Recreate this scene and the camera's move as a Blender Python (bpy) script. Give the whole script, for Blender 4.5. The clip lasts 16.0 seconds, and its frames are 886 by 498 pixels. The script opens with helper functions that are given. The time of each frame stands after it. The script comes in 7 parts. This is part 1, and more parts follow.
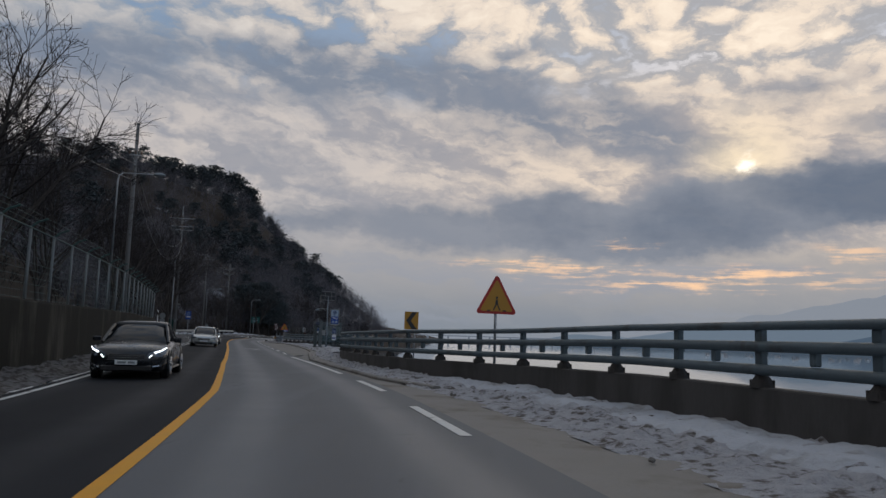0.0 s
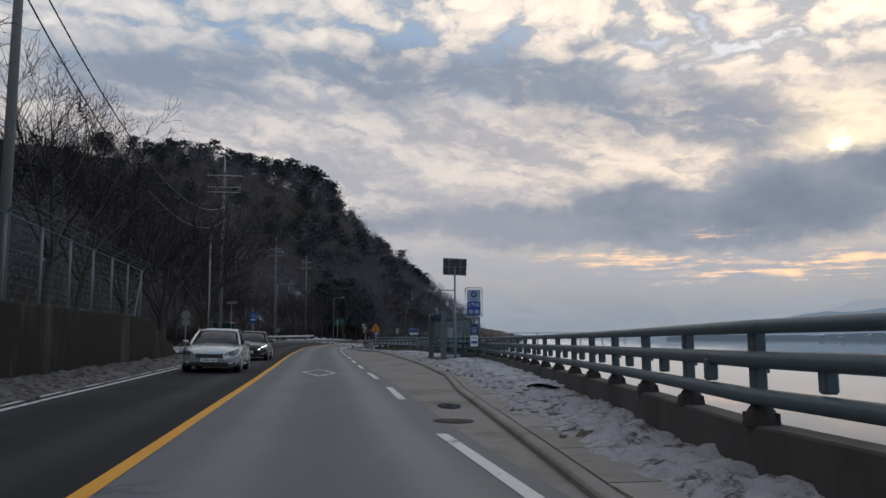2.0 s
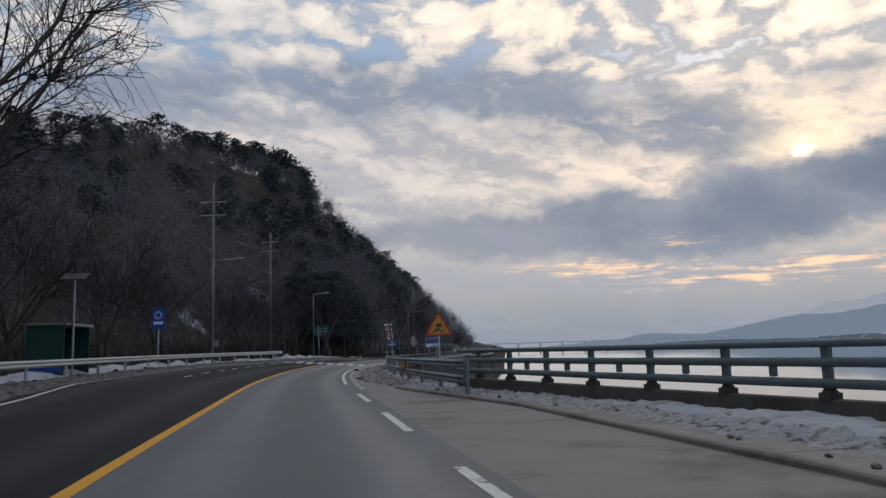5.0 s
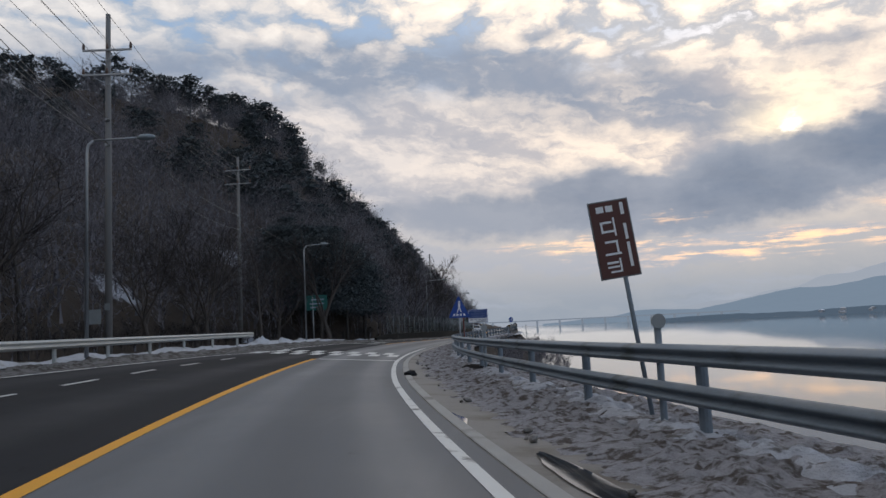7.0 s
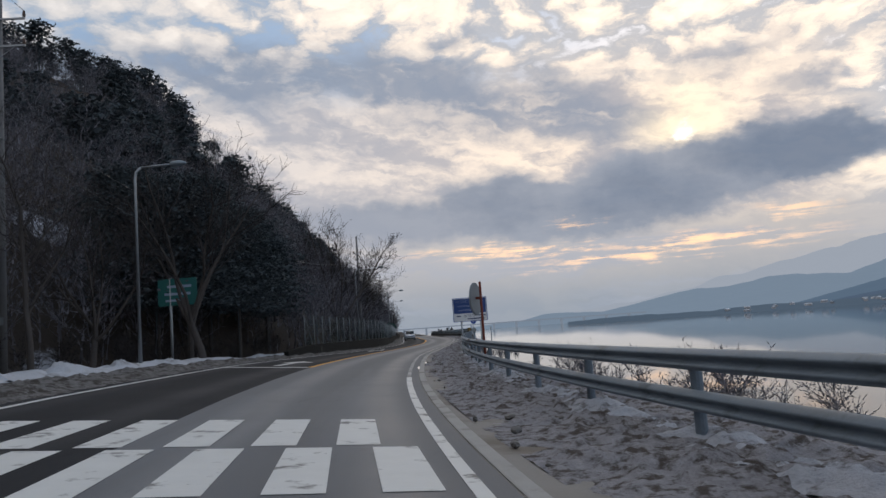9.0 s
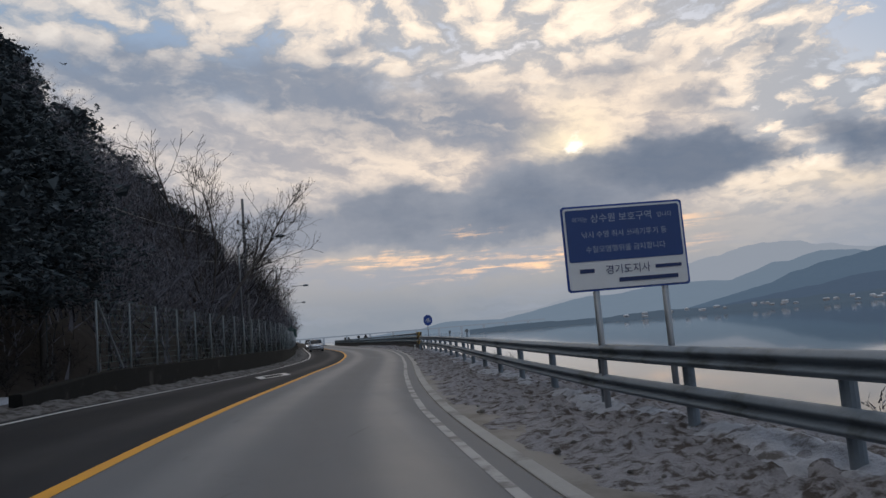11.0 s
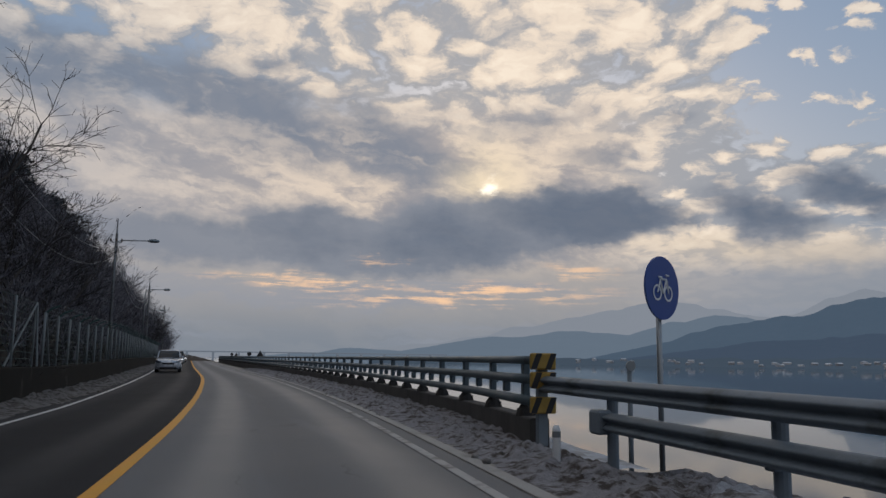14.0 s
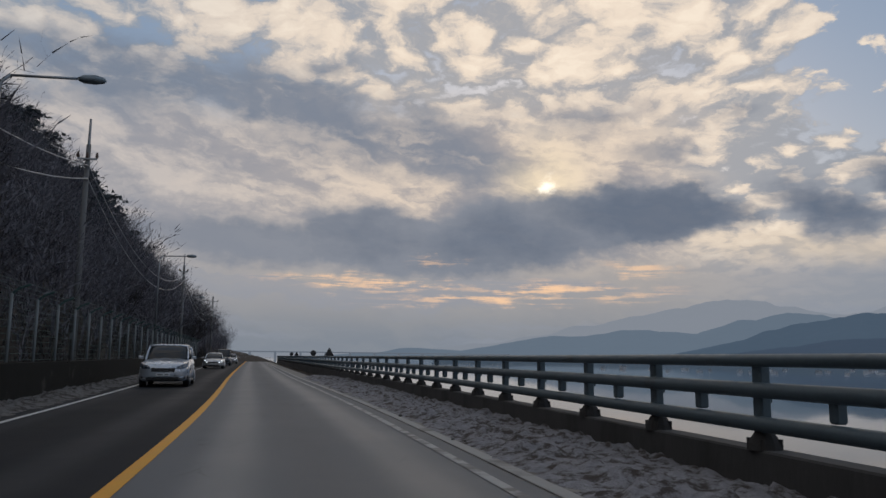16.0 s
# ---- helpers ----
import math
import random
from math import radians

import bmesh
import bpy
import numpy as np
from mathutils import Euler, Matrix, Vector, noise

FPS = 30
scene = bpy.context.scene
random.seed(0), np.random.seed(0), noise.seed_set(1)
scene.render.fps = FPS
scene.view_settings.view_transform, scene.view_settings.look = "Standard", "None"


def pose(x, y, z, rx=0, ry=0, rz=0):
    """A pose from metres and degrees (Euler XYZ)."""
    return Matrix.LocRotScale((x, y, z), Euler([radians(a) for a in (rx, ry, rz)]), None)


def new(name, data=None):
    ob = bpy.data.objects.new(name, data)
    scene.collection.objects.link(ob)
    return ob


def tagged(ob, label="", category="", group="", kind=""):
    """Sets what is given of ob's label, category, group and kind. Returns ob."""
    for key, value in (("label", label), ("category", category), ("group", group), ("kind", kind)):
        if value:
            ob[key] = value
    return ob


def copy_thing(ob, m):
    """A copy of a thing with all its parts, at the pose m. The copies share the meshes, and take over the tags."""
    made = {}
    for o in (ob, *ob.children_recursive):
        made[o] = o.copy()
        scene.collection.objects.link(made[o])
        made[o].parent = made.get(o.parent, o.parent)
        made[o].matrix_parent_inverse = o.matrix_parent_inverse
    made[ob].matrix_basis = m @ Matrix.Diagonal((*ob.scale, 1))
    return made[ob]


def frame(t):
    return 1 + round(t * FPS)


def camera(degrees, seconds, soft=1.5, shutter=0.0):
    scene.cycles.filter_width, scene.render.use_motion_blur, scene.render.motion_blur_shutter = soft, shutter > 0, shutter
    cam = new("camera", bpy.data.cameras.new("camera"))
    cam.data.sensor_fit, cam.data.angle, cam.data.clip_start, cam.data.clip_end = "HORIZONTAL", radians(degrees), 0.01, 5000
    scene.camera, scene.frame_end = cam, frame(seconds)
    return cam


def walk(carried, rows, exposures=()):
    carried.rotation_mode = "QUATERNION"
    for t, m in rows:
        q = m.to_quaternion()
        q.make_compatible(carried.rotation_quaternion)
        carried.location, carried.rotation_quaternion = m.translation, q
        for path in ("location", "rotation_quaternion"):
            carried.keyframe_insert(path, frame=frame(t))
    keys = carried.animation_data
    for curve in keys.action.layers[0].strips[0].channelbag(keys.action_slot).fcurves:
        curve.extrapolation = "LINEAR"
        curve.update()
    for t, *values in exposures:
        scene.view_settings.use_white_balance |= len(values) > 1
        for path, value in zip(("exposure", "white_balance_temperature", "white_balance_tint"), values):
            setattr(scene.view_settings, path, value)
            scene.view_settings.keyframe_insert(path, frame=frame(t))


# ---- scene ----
cam = camera(60.6, 16.0)
PATH = [
    (0, 0.00, -0.00, 1.23, 96.77, -1.85, -0.30),
    (0.5, -1.41, 8.08, 1.25, 97.01, -0.88, 3.23),
    (1, -3.14, 16.07, 1.25, 96.91, -0.61, 5.19),
    (1.5, -5.03, 24.09, 1.25, 96.68, -0.37, 5.68),
    (2, -6.96, 32.00, 1.26, 96.60, 0.16, 6.11),
    (2.5, -9.06, 39.94, 1.24, 96.85, 0.92, 5.96),
    (3, -11.28, 48.01, 1.25, 97.75, 1.63, 5.59),
    (3.5, -13.51, 56.13, 1.23, 98.13, 1.77, 5.00),
    (4, -15.76, 64.17, 1.26, 98.31, 1.86, 4.29),
    (4.5, -18.02, 72.35, 1.25, 97.95, 1.78, 4.17),
    (5, -20.16, 80.53, 1.25, 97.54, 1.75, 4.21),
    (5.5, -22.21, 88.66, 1.25, 97.03, 1.82, 4.22),
    (6, -24.22, 96.71, 1.27, 96.40, 2.00, 4.16),
    (6.5, -26.21, 104.67, 1.27, 95.95, 2.35, 4.00),
    (7, -28.04, 112.75, 1.22, 96.02, 2.75, 3.66),
    (7.5, -29.66, 120.80, 1.26, 96.11, 3.30, 2.85),
    (8, -31.08, 128.70, 1.26, 96.01, 3.64, 0.96),
    (8.5, -32.23, 136.55, 1.24, 95.93, 3.87, -1.82),
    (9, -33.13, 144.32, 1.25, 96.15, 4.18, -3.21),
    (9.5, -33.78, 152.03, 1.25, 96.24, 4.42, -4.21),
    (10, -34.18, 159.67, 1.25, 96.17, 4.59, -5.73),
    (10.5, -34.32, 167.24, 1.25, 96.21, 4.94, -8.65),
    (11, -34.20, 174.77, 1.25, 96.21, 4.86, -10.95),
    (11.5, -33.89, 182.29, 1.25, 96.47, 3.50, -14.03),
    (12, -33.39, 189.74, 1.25, 97.24, 2.36, -16.77),
    (12.5, -32.72, 197.14, 1.24, 98.12, 1.63, -18.23),
    (13, -31.91, 204.49, 1.24, 98.43, 0.76, -18.80),
    (13.5, -31.10, 211.90, 1.24, 98.38, -0.13, -18.95),
    (14, -30.33, 219.36, 1.27, 98.25, -0.78, -18.69),
    (14.5, -29.65, 226.79, 1.26, 98.16, -1.12, -17.76),
    (15, -29.05, 234.21, 1.25, 98.16, -1.53, -16.59),
    (15.5, -28.57, 241.66, 1.25, 98.07, -1.81, -15.48),
    (16, -28.25, 249.14, 1.24, 98.18, -0.70, -14.29),
]
walk(cam, [(t, pose(*p)) for t, *p in PATH], [(0, -0.03), (0.7, 0.14), (1.5, 0.32), (2.5, 0.26), (3.5, 0.14), (4.2, 0.18), (6.3, 0.48), (8.2, 0.46), (10.4, 0.30), (11, 0.20), (12, -0.06), (13, -0.12), (16, -0.13)])

# ---- world, sun, exposure ----
SUN_AZ, SUN_EL = -22.1, 12.9          # degrees, azimuth to the left of +y


class Sock:
    """A shader socket with arithmetic."""
    def __init__(self, tree, out):
        self.tree, self.out = tree, out

    def _m(self, op, *others, clamp=False):
        n = self.tree.nodes.new("ShaderNodeMath")
        n.operation, n.use_clamp = op, clamp
        for i, v in enumerate((self, *others)):
            if isinstance(v, Sock):
                self.tree.links.new(v.out, n.inputs[i])
            else:
                n.inputs[i].default_value = v
        return Sock(self.tree, n.outputs[0])

    def __add__(self, o): return self._m("ADD", o)
    def __radd__(self, o): return self._m("ADD", o)
    def __sub__(self, o): return self._m("SUBTRACT", o)
    def __rsub__(self, o): return self._m("MULTIPLY", -1.0)._m("ADD", o)
    def __mul__(self, o): return self._m("MULTIPLY", o)
    def __rmul__(self, o): return self._m("MULTIPLY", o)
    def __truediv__(self, o): return self._m("DIVIDE", o)
    def pow(self, o): return self._m("POWER", o)
    def atan2(self, o): return self._m("ARCTAN2", o)
    def asin(self): return self._m("ARCSINE")
    def max(self, o): return self._m("MAXIMUM", o)
    def min(self, o): return self._m("MINIMUM", o)
    def clip(self): return self._m("ADD", 0.0, clamp=True)
    def abs(self): return self._m("ABSOLUTE")

    def ramp(self, a, b, lo=0.0, hi=1.0):
        """Smooth step from lo at a to hi at b."""
        n = self.tree.nodes.new("ShaderNodeMapRange")
        n.interpolation_type = "SMOOTHSTEP"
        self.tree.links.new(self.out, n.inputs[0])
        for i, v in enumerate((a, b, lo, hi)):
            n.inputs[1 + i].default_value = v
        return Sock(self.tree, n.outputs[0])


def vec(tree, x, y, z):
    n = tree.nodes.new("ShaderNodeCombineXYZ")
    for i, v in enumerate((x, y, z)):
        if isinstance(v, Sock):
            tree.links.new(v.out, n.inputs[i])
        else:
            n.inputs[i].default_value = v
    return Sock(tree, n.outputs[0])


def noise_at(tree, v, scale, detail=3.0, rough=0.5, distort=0.0, kind="noise"):
    if kind == "noise":
        n = tree.nodes.new("ShaderNodeTexNoise")
        n.inputs["Detail"].default_value, n.inputs["Roughness"].default_value = detail, rough
        n.inputs["Distortion"].default_value = distort
        out = n.outputs[0]
    else:
        n = tree.nodes.new("ShaderNodeTexVoronoi")
        n.feature = kind
        if kind == "SMOOTH_F1":
            n.inputs["Smoothness"].default_value = 0.6
        out = n.outputs["Distance"]
    n.inputs["Scale"].default_value = scale
    if v is not None:
        tree.links.new(v.out, n.inputs["Vector"])
    return Sock(tree, out)


def mix(tree, fac, a, b):
    """Colour a to b by fac; a and b are colours or sockets."""
    n = tree.nodes.new("ShaderNodeMix")
    n.data_type = "RGBA"
    tree.links.new(fac.out, n.inputs[0])
    for i, v in ((6, a), (7, b)):
        if isinstance(v, Sock):
            tree.links.new(v.out, n.inputs[i])
        else:
            n.inputs[i].default_value = (*v, 1)
    return Sock(tree, n.outputs[2])


def make_world():
    w = bpy.data.worlds.new("sky")
    scene.world = w
    w.use_nodes = True
    t = w.node_tree
    t.nodes.clear()
    co = t.nodes.new("ShaderNodeTexCoord")
    sep = t.nodes.new("ShaderNodeSeparateXYZ")
    t.links.new(co.outputs["Generated"], sep.inputs[0])
    x, y, z = (Sock(t, sep.outputs[i]) for i in range(3))
    deg = 180 / math.pi
    az, el = (x * -1.0).atan2(y) * deg, z.min(1.0).max(-1.0).asin() * deg
    sky = t.nodes.new("ShaderNodeTexSky")
    sky.sky_type, sky.sun_disc = "NISHITA", False
    sky.sun_elevation, sky.sun_rotation = radians(SUN_EL), radians(-SUN_AZ)
    sky.air_density, sky.dust_density = 1.0, 1.6
    clear = t.nodes.new("ShaderNodeMix")
    clear.data_type, clear.blend_type = "RGBA", "MULTIPLY"
    clear.inputs[0].default_value = 1.0
    t.links.new(sky.outputs[0], clear.inputs[6])
    clear.inputs[7].default_value = (0.075, 0.075, 0.082, 1)
    clear = Sock(t, clear.outputs[2])
    haze_blue = mix(t, el.ramp(0, 26), (0.40, 0.44, 0.50), (0.25, 0.36, 0.52))
    clear = mix(t, el * 0.0 + 0.72, clear, haze_blue)
    # the deck of high cloud, seen in perspective: small cells with frayed edges
    zz = z.max(0.0) + 0.26
    u, v = x / zz, y / zz
    w1, w2 = noise_at(t, vec(t, u, v, 0.0), 3.2, 3.0) - 0.5, noise_at(t, vec(t, u, v, 5.0), 3.2, 3.0) - 0.5
    w3, w4 = noise_at(t, vec(t, u, v, 21.0), 15.0, 5.0, 0.62) - 0.5, noise_at(t, vec(t, u, v, 25.0), 15.0, 5.0, 0.62) - 0.5
    wu, wv = u + w1 * 0.20 + w3 * 0.07, v + w2 * 0.20 + w4 * 0.07
    cells = noise_at(t, vec(t, wu, wv, 0.0), 13.0, 1.0, 0.5, 0.0, "SMOOTH_F1")
    small = noise_at(t, vec(t, wu, wv, 6.0), 28.0, 1.0, 0.5, 0.0, "SMOOTH_F1")
    body = noise_at(t, vec(t, wu, wv, 3.0), 5.6, 7.0, 0.6)
    fine = noise_at(t, vec(t, wu, wv, 9.0), 32.0, 6.0, 0.62, 0.0)
    large = noise_at(t, vec(t, u, v, 1.5), 1.2, 2.0)
    puff = (0.40 - cells) * 1.05 + (0.40 - small) * 0.30 + (body - 0.5) * 1.15 + (fine - 0.5) * 0.75 + (large - 0.5) * 0.7
    # bearings bent by noise at three scales, for the larger shapes
    def warp(seed, ka, ke):
        return noise_at(t, vec(t, az * ka, el * ke, seed), 1.0, 4.0, 0.55) - 0.5

    wb = noise_at(t, vec(t, az * 0.5, el * 0.8, 17.0), 1.0, 5.0, 0.62)
    wa = noise_at(t, vec(t, az * 0.16, el * 0.34, 2.0), 1.0, 5.0, 0.6)
    A = az + warp(3.0, 0.07, 0.16) * 7.0 + warp(8.0, 0.30, 0.5) * 3.6 + warp(13.0, 0.9, 1.3) * 1.3
    E = el + warp(31.0, 0.07, 0.16) * 2.2 + warp(38.0, 0.30, 0.5) * 2.1 + warp(43.0, 0.9, 1.3) * 0.9
    # distance from the sun, degrees
    sx = (az - SUN_AZ) * 0.97
    sy = el - SUN_EL
    sun_d = (sx * sx + sy * sy).pow(0.5)
    near = sun_d.ramp(34, 3)

    def blob(a, e, ra, re, tilt=0.0, soft=0.45):
        c, s = math.cos(radians(tilt)), math.sin(radians(tilt))
        da, de = A - a, E - e
        p, q = (da * c + de * s) / ra, (de * c - da * s) / re
        return (p * p + q * q).pow(0.5).ramp(1.0 + soft, 1.0 - soft)

    def union(*ms):
        m = ms[0]
        for k in ms[1:]:
            m = m.max(k)
        return m

    cover = puff + el.ramp(20, 12) * 0.5 - (A * 1.0).ramp(-37.5, -43.5) * el.ramp(12, 15) * 0.50 + 0.33 + el.ramp(15, 20) * az.ramp(4, -12) * 0.12
    deck_mask = cover.ramp(-0.16, 0.10)
    shade = mix(t, near, (0.315, 0.36, 0.43), (0.45, 0.44, 0.45))
    near_wide = sun_d.ramp(50, 12)
    core = mix(t, near_wide, (0.54, 0.525, 0.525), (0.93, 0.785, 0.645))
    rim = mix(t, near_wide, (0.68, 0.65, 0.63), (1.06, 0.915, 0.75))
    lit = mix(t, puff.ramp(-0.34, 0.10), shade, core)
    lit = mix(t, (puff.ramp(0.02, 0.36) * (fine + 0.2)).clip(), lit, rim)
    col = mix(t, deck_mask, clear, lit)
    # soft rows of cloud lower down, cream between grey
    rows = noise_at(t, vec(t, (A * 0.97 + E * 0.22) * 0.105, (E * 0.97 - A * 0.22) * 0.40, 6.0), 1.0, 6.0, 0.58, 0.3)
    fluff = (rows - 0.5) + (wb - 0.5) * 0.28
    rows_m = (E + (wa - 0.5) * 4.0).ramp(20.5, 15.5) * A.ramp(-36, -29)
    rows_c = mix(t, fluff.ramp(-0.13, 0.13), mix(t, near, (0.34, 0.345, 0.385), (0.40, 0.375, 0.385)), mix(t, near, (0.60, 0.55, 0.525), (0.87, 0.72, 0.58)))
    col = mix(t, rows_m * 0.94, col, rows_c)
    # the broad blue-grey swathe that bends down towards the sun
    swathe = union(blob(25, 18.4, 12, 2.3, -4, 0.7), blob(9, 19.2, 11, 2.2, 0, 0.55), blob(-3.5, 18.0, 9, 2.7, 16, 0.5), blob(-13.5, 15.9, 7.5, 2.3, 22, 0.5), blob(-19.5, 14.3, 4.0, 1.0, 28, 0.6))
    holes = union(blob(-8.6, 18.6, 2.6, 1.0, 12, 0.8), blob(3, 17.0, 4.0, 0.5, 8, 0.9), blob(16, 17.9, 5, 0.5, 5, 0.9))
    swathe = swathe * (1.0 - holes * 0.75) * (fluff * 1.0 + (wa - 0.5) * 0.5).ramp(0.20, -0.04, 0.55, 1.0)
    extra = union(blob(-30.5, 15.4, 2.4, 0.6, 0, 0.7), blob(-4.5, 21.4, 2.4, 0.7, -10, 0.8), blob(-26, 17.6, 2.2, 0.6, 5, 0.9), blob(-36, 17.2, 1.6, 0.5, 0, 0.9))
    col = mix(t, (union(swathe, extra * 0.7) * 0.93).clip(), col, mix(t, near, (0.205, 0.245, 0.318), (0.235, 0.262, 0.322)))
    # glow round the sun behind the cloud
    glow = sun_d.ramp(6.5, 0)
    col = mix(t, (glow * glow * fluff.ramp(-0.2, 0.1, 0.35, 0.9)).clip(), col, (1.02, 0.84, 0.60))
    # low haze, warm over grey-blue
    low = (E * 0.5 + el * 0.5).ramp(9.0, 5.5)
    warm = az.ramp(28, -6) * az.ramp(-42, -29, 0.25, 1.0)
    hazecol = mix(t, el.ramp(0.6, 6.0), mix(t, warm, (0.23, 0.27, 0.325), (0.225, 0.26, 0.31)), mix(t, warm, (0.33, 0.35, 0.40), (0.405, 0.385, 0.38)))
    col = mix(t, low * 0.94, col, hazecol)
    hb = noise_at(t, vec(t, az * 0.045, E * 0.5, 12.0), 1.0, 5.0, 0.6)
    col = mix(t, low * hb.ramp(0.42, 0.66) * 0.5, col, (0.30, 0.33, 0.40))
    cool = az.ramp(-36, -50) * el.ramp(9, 5) * 0.7
    col = mix(t, cool.clip(), col, (0.27, 0.305, 0.36))
    pale = blob(-42.5, 7.8, 8.5, 1.1, 4, 0.8)
    col = mix(t, pale * 0.6, col, (0.70, 0.59, 0.47))
    # the dark bank in front of the sun and its neighbours
    bank_m = union(blob(-29.6, 10.6, 6.4, 2.35, 0, 0.22), blob(-24, 9.9, 6.0, 2.5, 2, 0.3), blob(-19.3, 9.3, 7.0, 2.6, 2, 0.25), blob(-12, 8.6, 7, 2.1, 0, 0.3), blob(-8.2, 8.9, 6.6, 2.3, 0, 0.3), blob(0.5, 8.3, 7, 1.6, 0, 0.5), blob(10, 8.4, 8, 1.1, -2, 0.8), blob(-14, 7.2, 9, 1.2, 0, 0.4),
                   blob(27, 7.4, 12, 1.3, -2, 0.9), blob(-40.6, 10.5, 4.0, 1.9, 22, 0.4), blob(-46.8, 11.3, 3.6, 1.25, 22, 0.4), blob(-60, 10, 9, 3))
    dark = union(blob(-29.5, 10.6, 6.5, 2.2, 0, 0.6), blob(-19, 8.6, 5.5, 1.9, 0, 0.8) * 0.75, blob(-41, 10.4, 3.0, 1.0, 22, 0.8), blob(-47, 11.2, 2.5, 0.8, 22, 0.8), blob(-9, 9.0, 5, 1.3, 0, 0.8) * 0.5)
    bank_c = mix(t, (dark + (wa - 0.5) * 1.1 + (wb - 0.5) * 0.5).clip(), (0.255, 0.278, 0.33), (0.132, 0.168, 0.232))
    col = mix(t, (bank_m * 0.96).clip(), col, bank_c)
    # burning streaks under the bank
    st = noise_at(t, vec(t, az * 0.20, el * 2.6 + (wa - 0.5) * 1.2, 21.0), 1.0, 5.0, 0.6)
    fire = union(blob(-5.0, 5.9, 3.2, 0.35, -3, 0.9), blob(-11.0, 5.4, 4.8, 0.4, 0, 0.9), blob(-22.5, 4.9, 6.5, 0.6, 0, 0.9), blob(-17, 4.3, 6, 0.4, 0, 0.9), blob(-13.6, 7.3, 1.8, 0.25, 0, 0.9) * 0.6, blob(-29, 6.6, 2.4, 0.4, 8, 0.9) * 0.7)
    col = mix(t, (fire * (st + (wb - 0.5) * 0.35).ramp(0.44, 0.62) * 0.9).clip(), col, mix(t, near, (0.86, 0.60, 0.44), (1.10, 0.70, 0.42)))
    # the disc, dimmed by cloud, its lower edge behind the bank
    disc = (sun_d + (wb - 0.5) * 2.2 + bank_m * 0.4).ramp(0.95, 0.1)
    col = mix(t, disc.clip(), col, (1.6, 1.42, 1.15))
    # below the horizon: dull ground light
    col = mix(t, el.ramp(0.0, -2.0), col, (0.10, 0.11, 0.12))
    bg = t.nodes.new("ShaderNodeBackground")
    t.links.new(col.out, bg.inputs[0])
    bg.inputs[1].default_value = 1.0
    out = t.nodes.new("ShaderNodeOutputWorld")
    t.links.new(bg.outputs[0], out.inputs[0])
    w.cycles.sampling_method, w.cycles.sample_map_resolution = "MANUAL", 512


make_world()
sun = new("sun", bpy.data.lights.new("sun", "SUN"))
sun.data.energy, sun.data.angle, sun.data.color = 0.15, radians(50), (1.0, 0.84, 0.66)
sd = Vector((-math.sin(radians(SUN_AZ)) * math.cos(radians(SUN_EL)), math.cos(radians(SUN_AZ)) * math.cos(radians(SUN_EL)), math.sin(radians(SUN_EL))))
sun.matrix_world = Matrix.Translation(sd * 50) @ sd.to_track_quat("Z", "Y").to_matrix().to_4x4()

# ---- materials ----


def material(name, base, rough=0.8, metal=0.0, var=0.25, scale=3.0, fine=40.0, bump=0.3, dist=0.01, second=None, patch=(0.5, 0.62),
             spec=0.5, emit=None, rand=0.0, stretch=(1, 1, 1), island=0.0):
    """A surface with variation at two scales; second: a colour that breaks in by patches."""
    m = bpy.data.materials.new(name)
    m.use_nodes = True
    t = m.node_tree
    b = t.nodes["Principled BSDF"]
    geo = t.nodes.new("ShaderNodeNewGeometry")
    mp = t.nodes.new("ShaderNodeMapping")
    t.links.new(geo.outputs["Position"], mp.inputs[0])
    mp.inputs["Scale"].default_value = stretch
    pos = Sock(t, mp.outputs[0])
    n1, n2 = noise_at(t, pos, scale, 5.0, 0.6), noise_at(t, pos, fine, 3.0, 0.6)
    k = (n1 - 0.5) * (2 * var) + (n2 - 0.5) * var + 1.0
    if rand:
        oi = t.nodes.new("ShaderNodeObjectInfo")
        k = k + (Sock(t, oi.outputs["Random"]) - 0.5) * rand
    if island:
        k = k + (Sock(t, geo.outputs["Random Per Island"]) - 0.5) * island
    col = mix(t, (k * 0.5).clip(), (0, 0, 0), tuple(2 * c for c in base))
    if second:
        n3 = noise_at(t, pos, scale * 0.6, 6.0, 0.65)
        col = mix(t, n3.ramp(*patch), col, second)
    t.links.new(col.out, b.inputs["Base Color"])
    b.inputs["Metallic"].default_value = metal
    b.inputs["Specular IOR Level"].default_value = spec
    r = (n1 - 0.5) * 0.25 + rough
    t.links.new(r.clip().out, b.inputs["Roughness"])
    if bump:
        bp = t.nodes.new("ShaderNodeBump")
        bp.inputs["Strength"].default_value, bp.inputs["Distance"].default_value = bump, dist
        t.links.new((n2 * 0.6 + n1 * 0.4).out, bp.inputs["Height"])
        t.links.new(bp.outputs[0], b.inputs["Normal"])
    if emit:
        b.inputs["Emission Color"].default_value = (*emit[0], 1)
        b.inputs["Emission Strength"].default_value = emit[1]
    return m


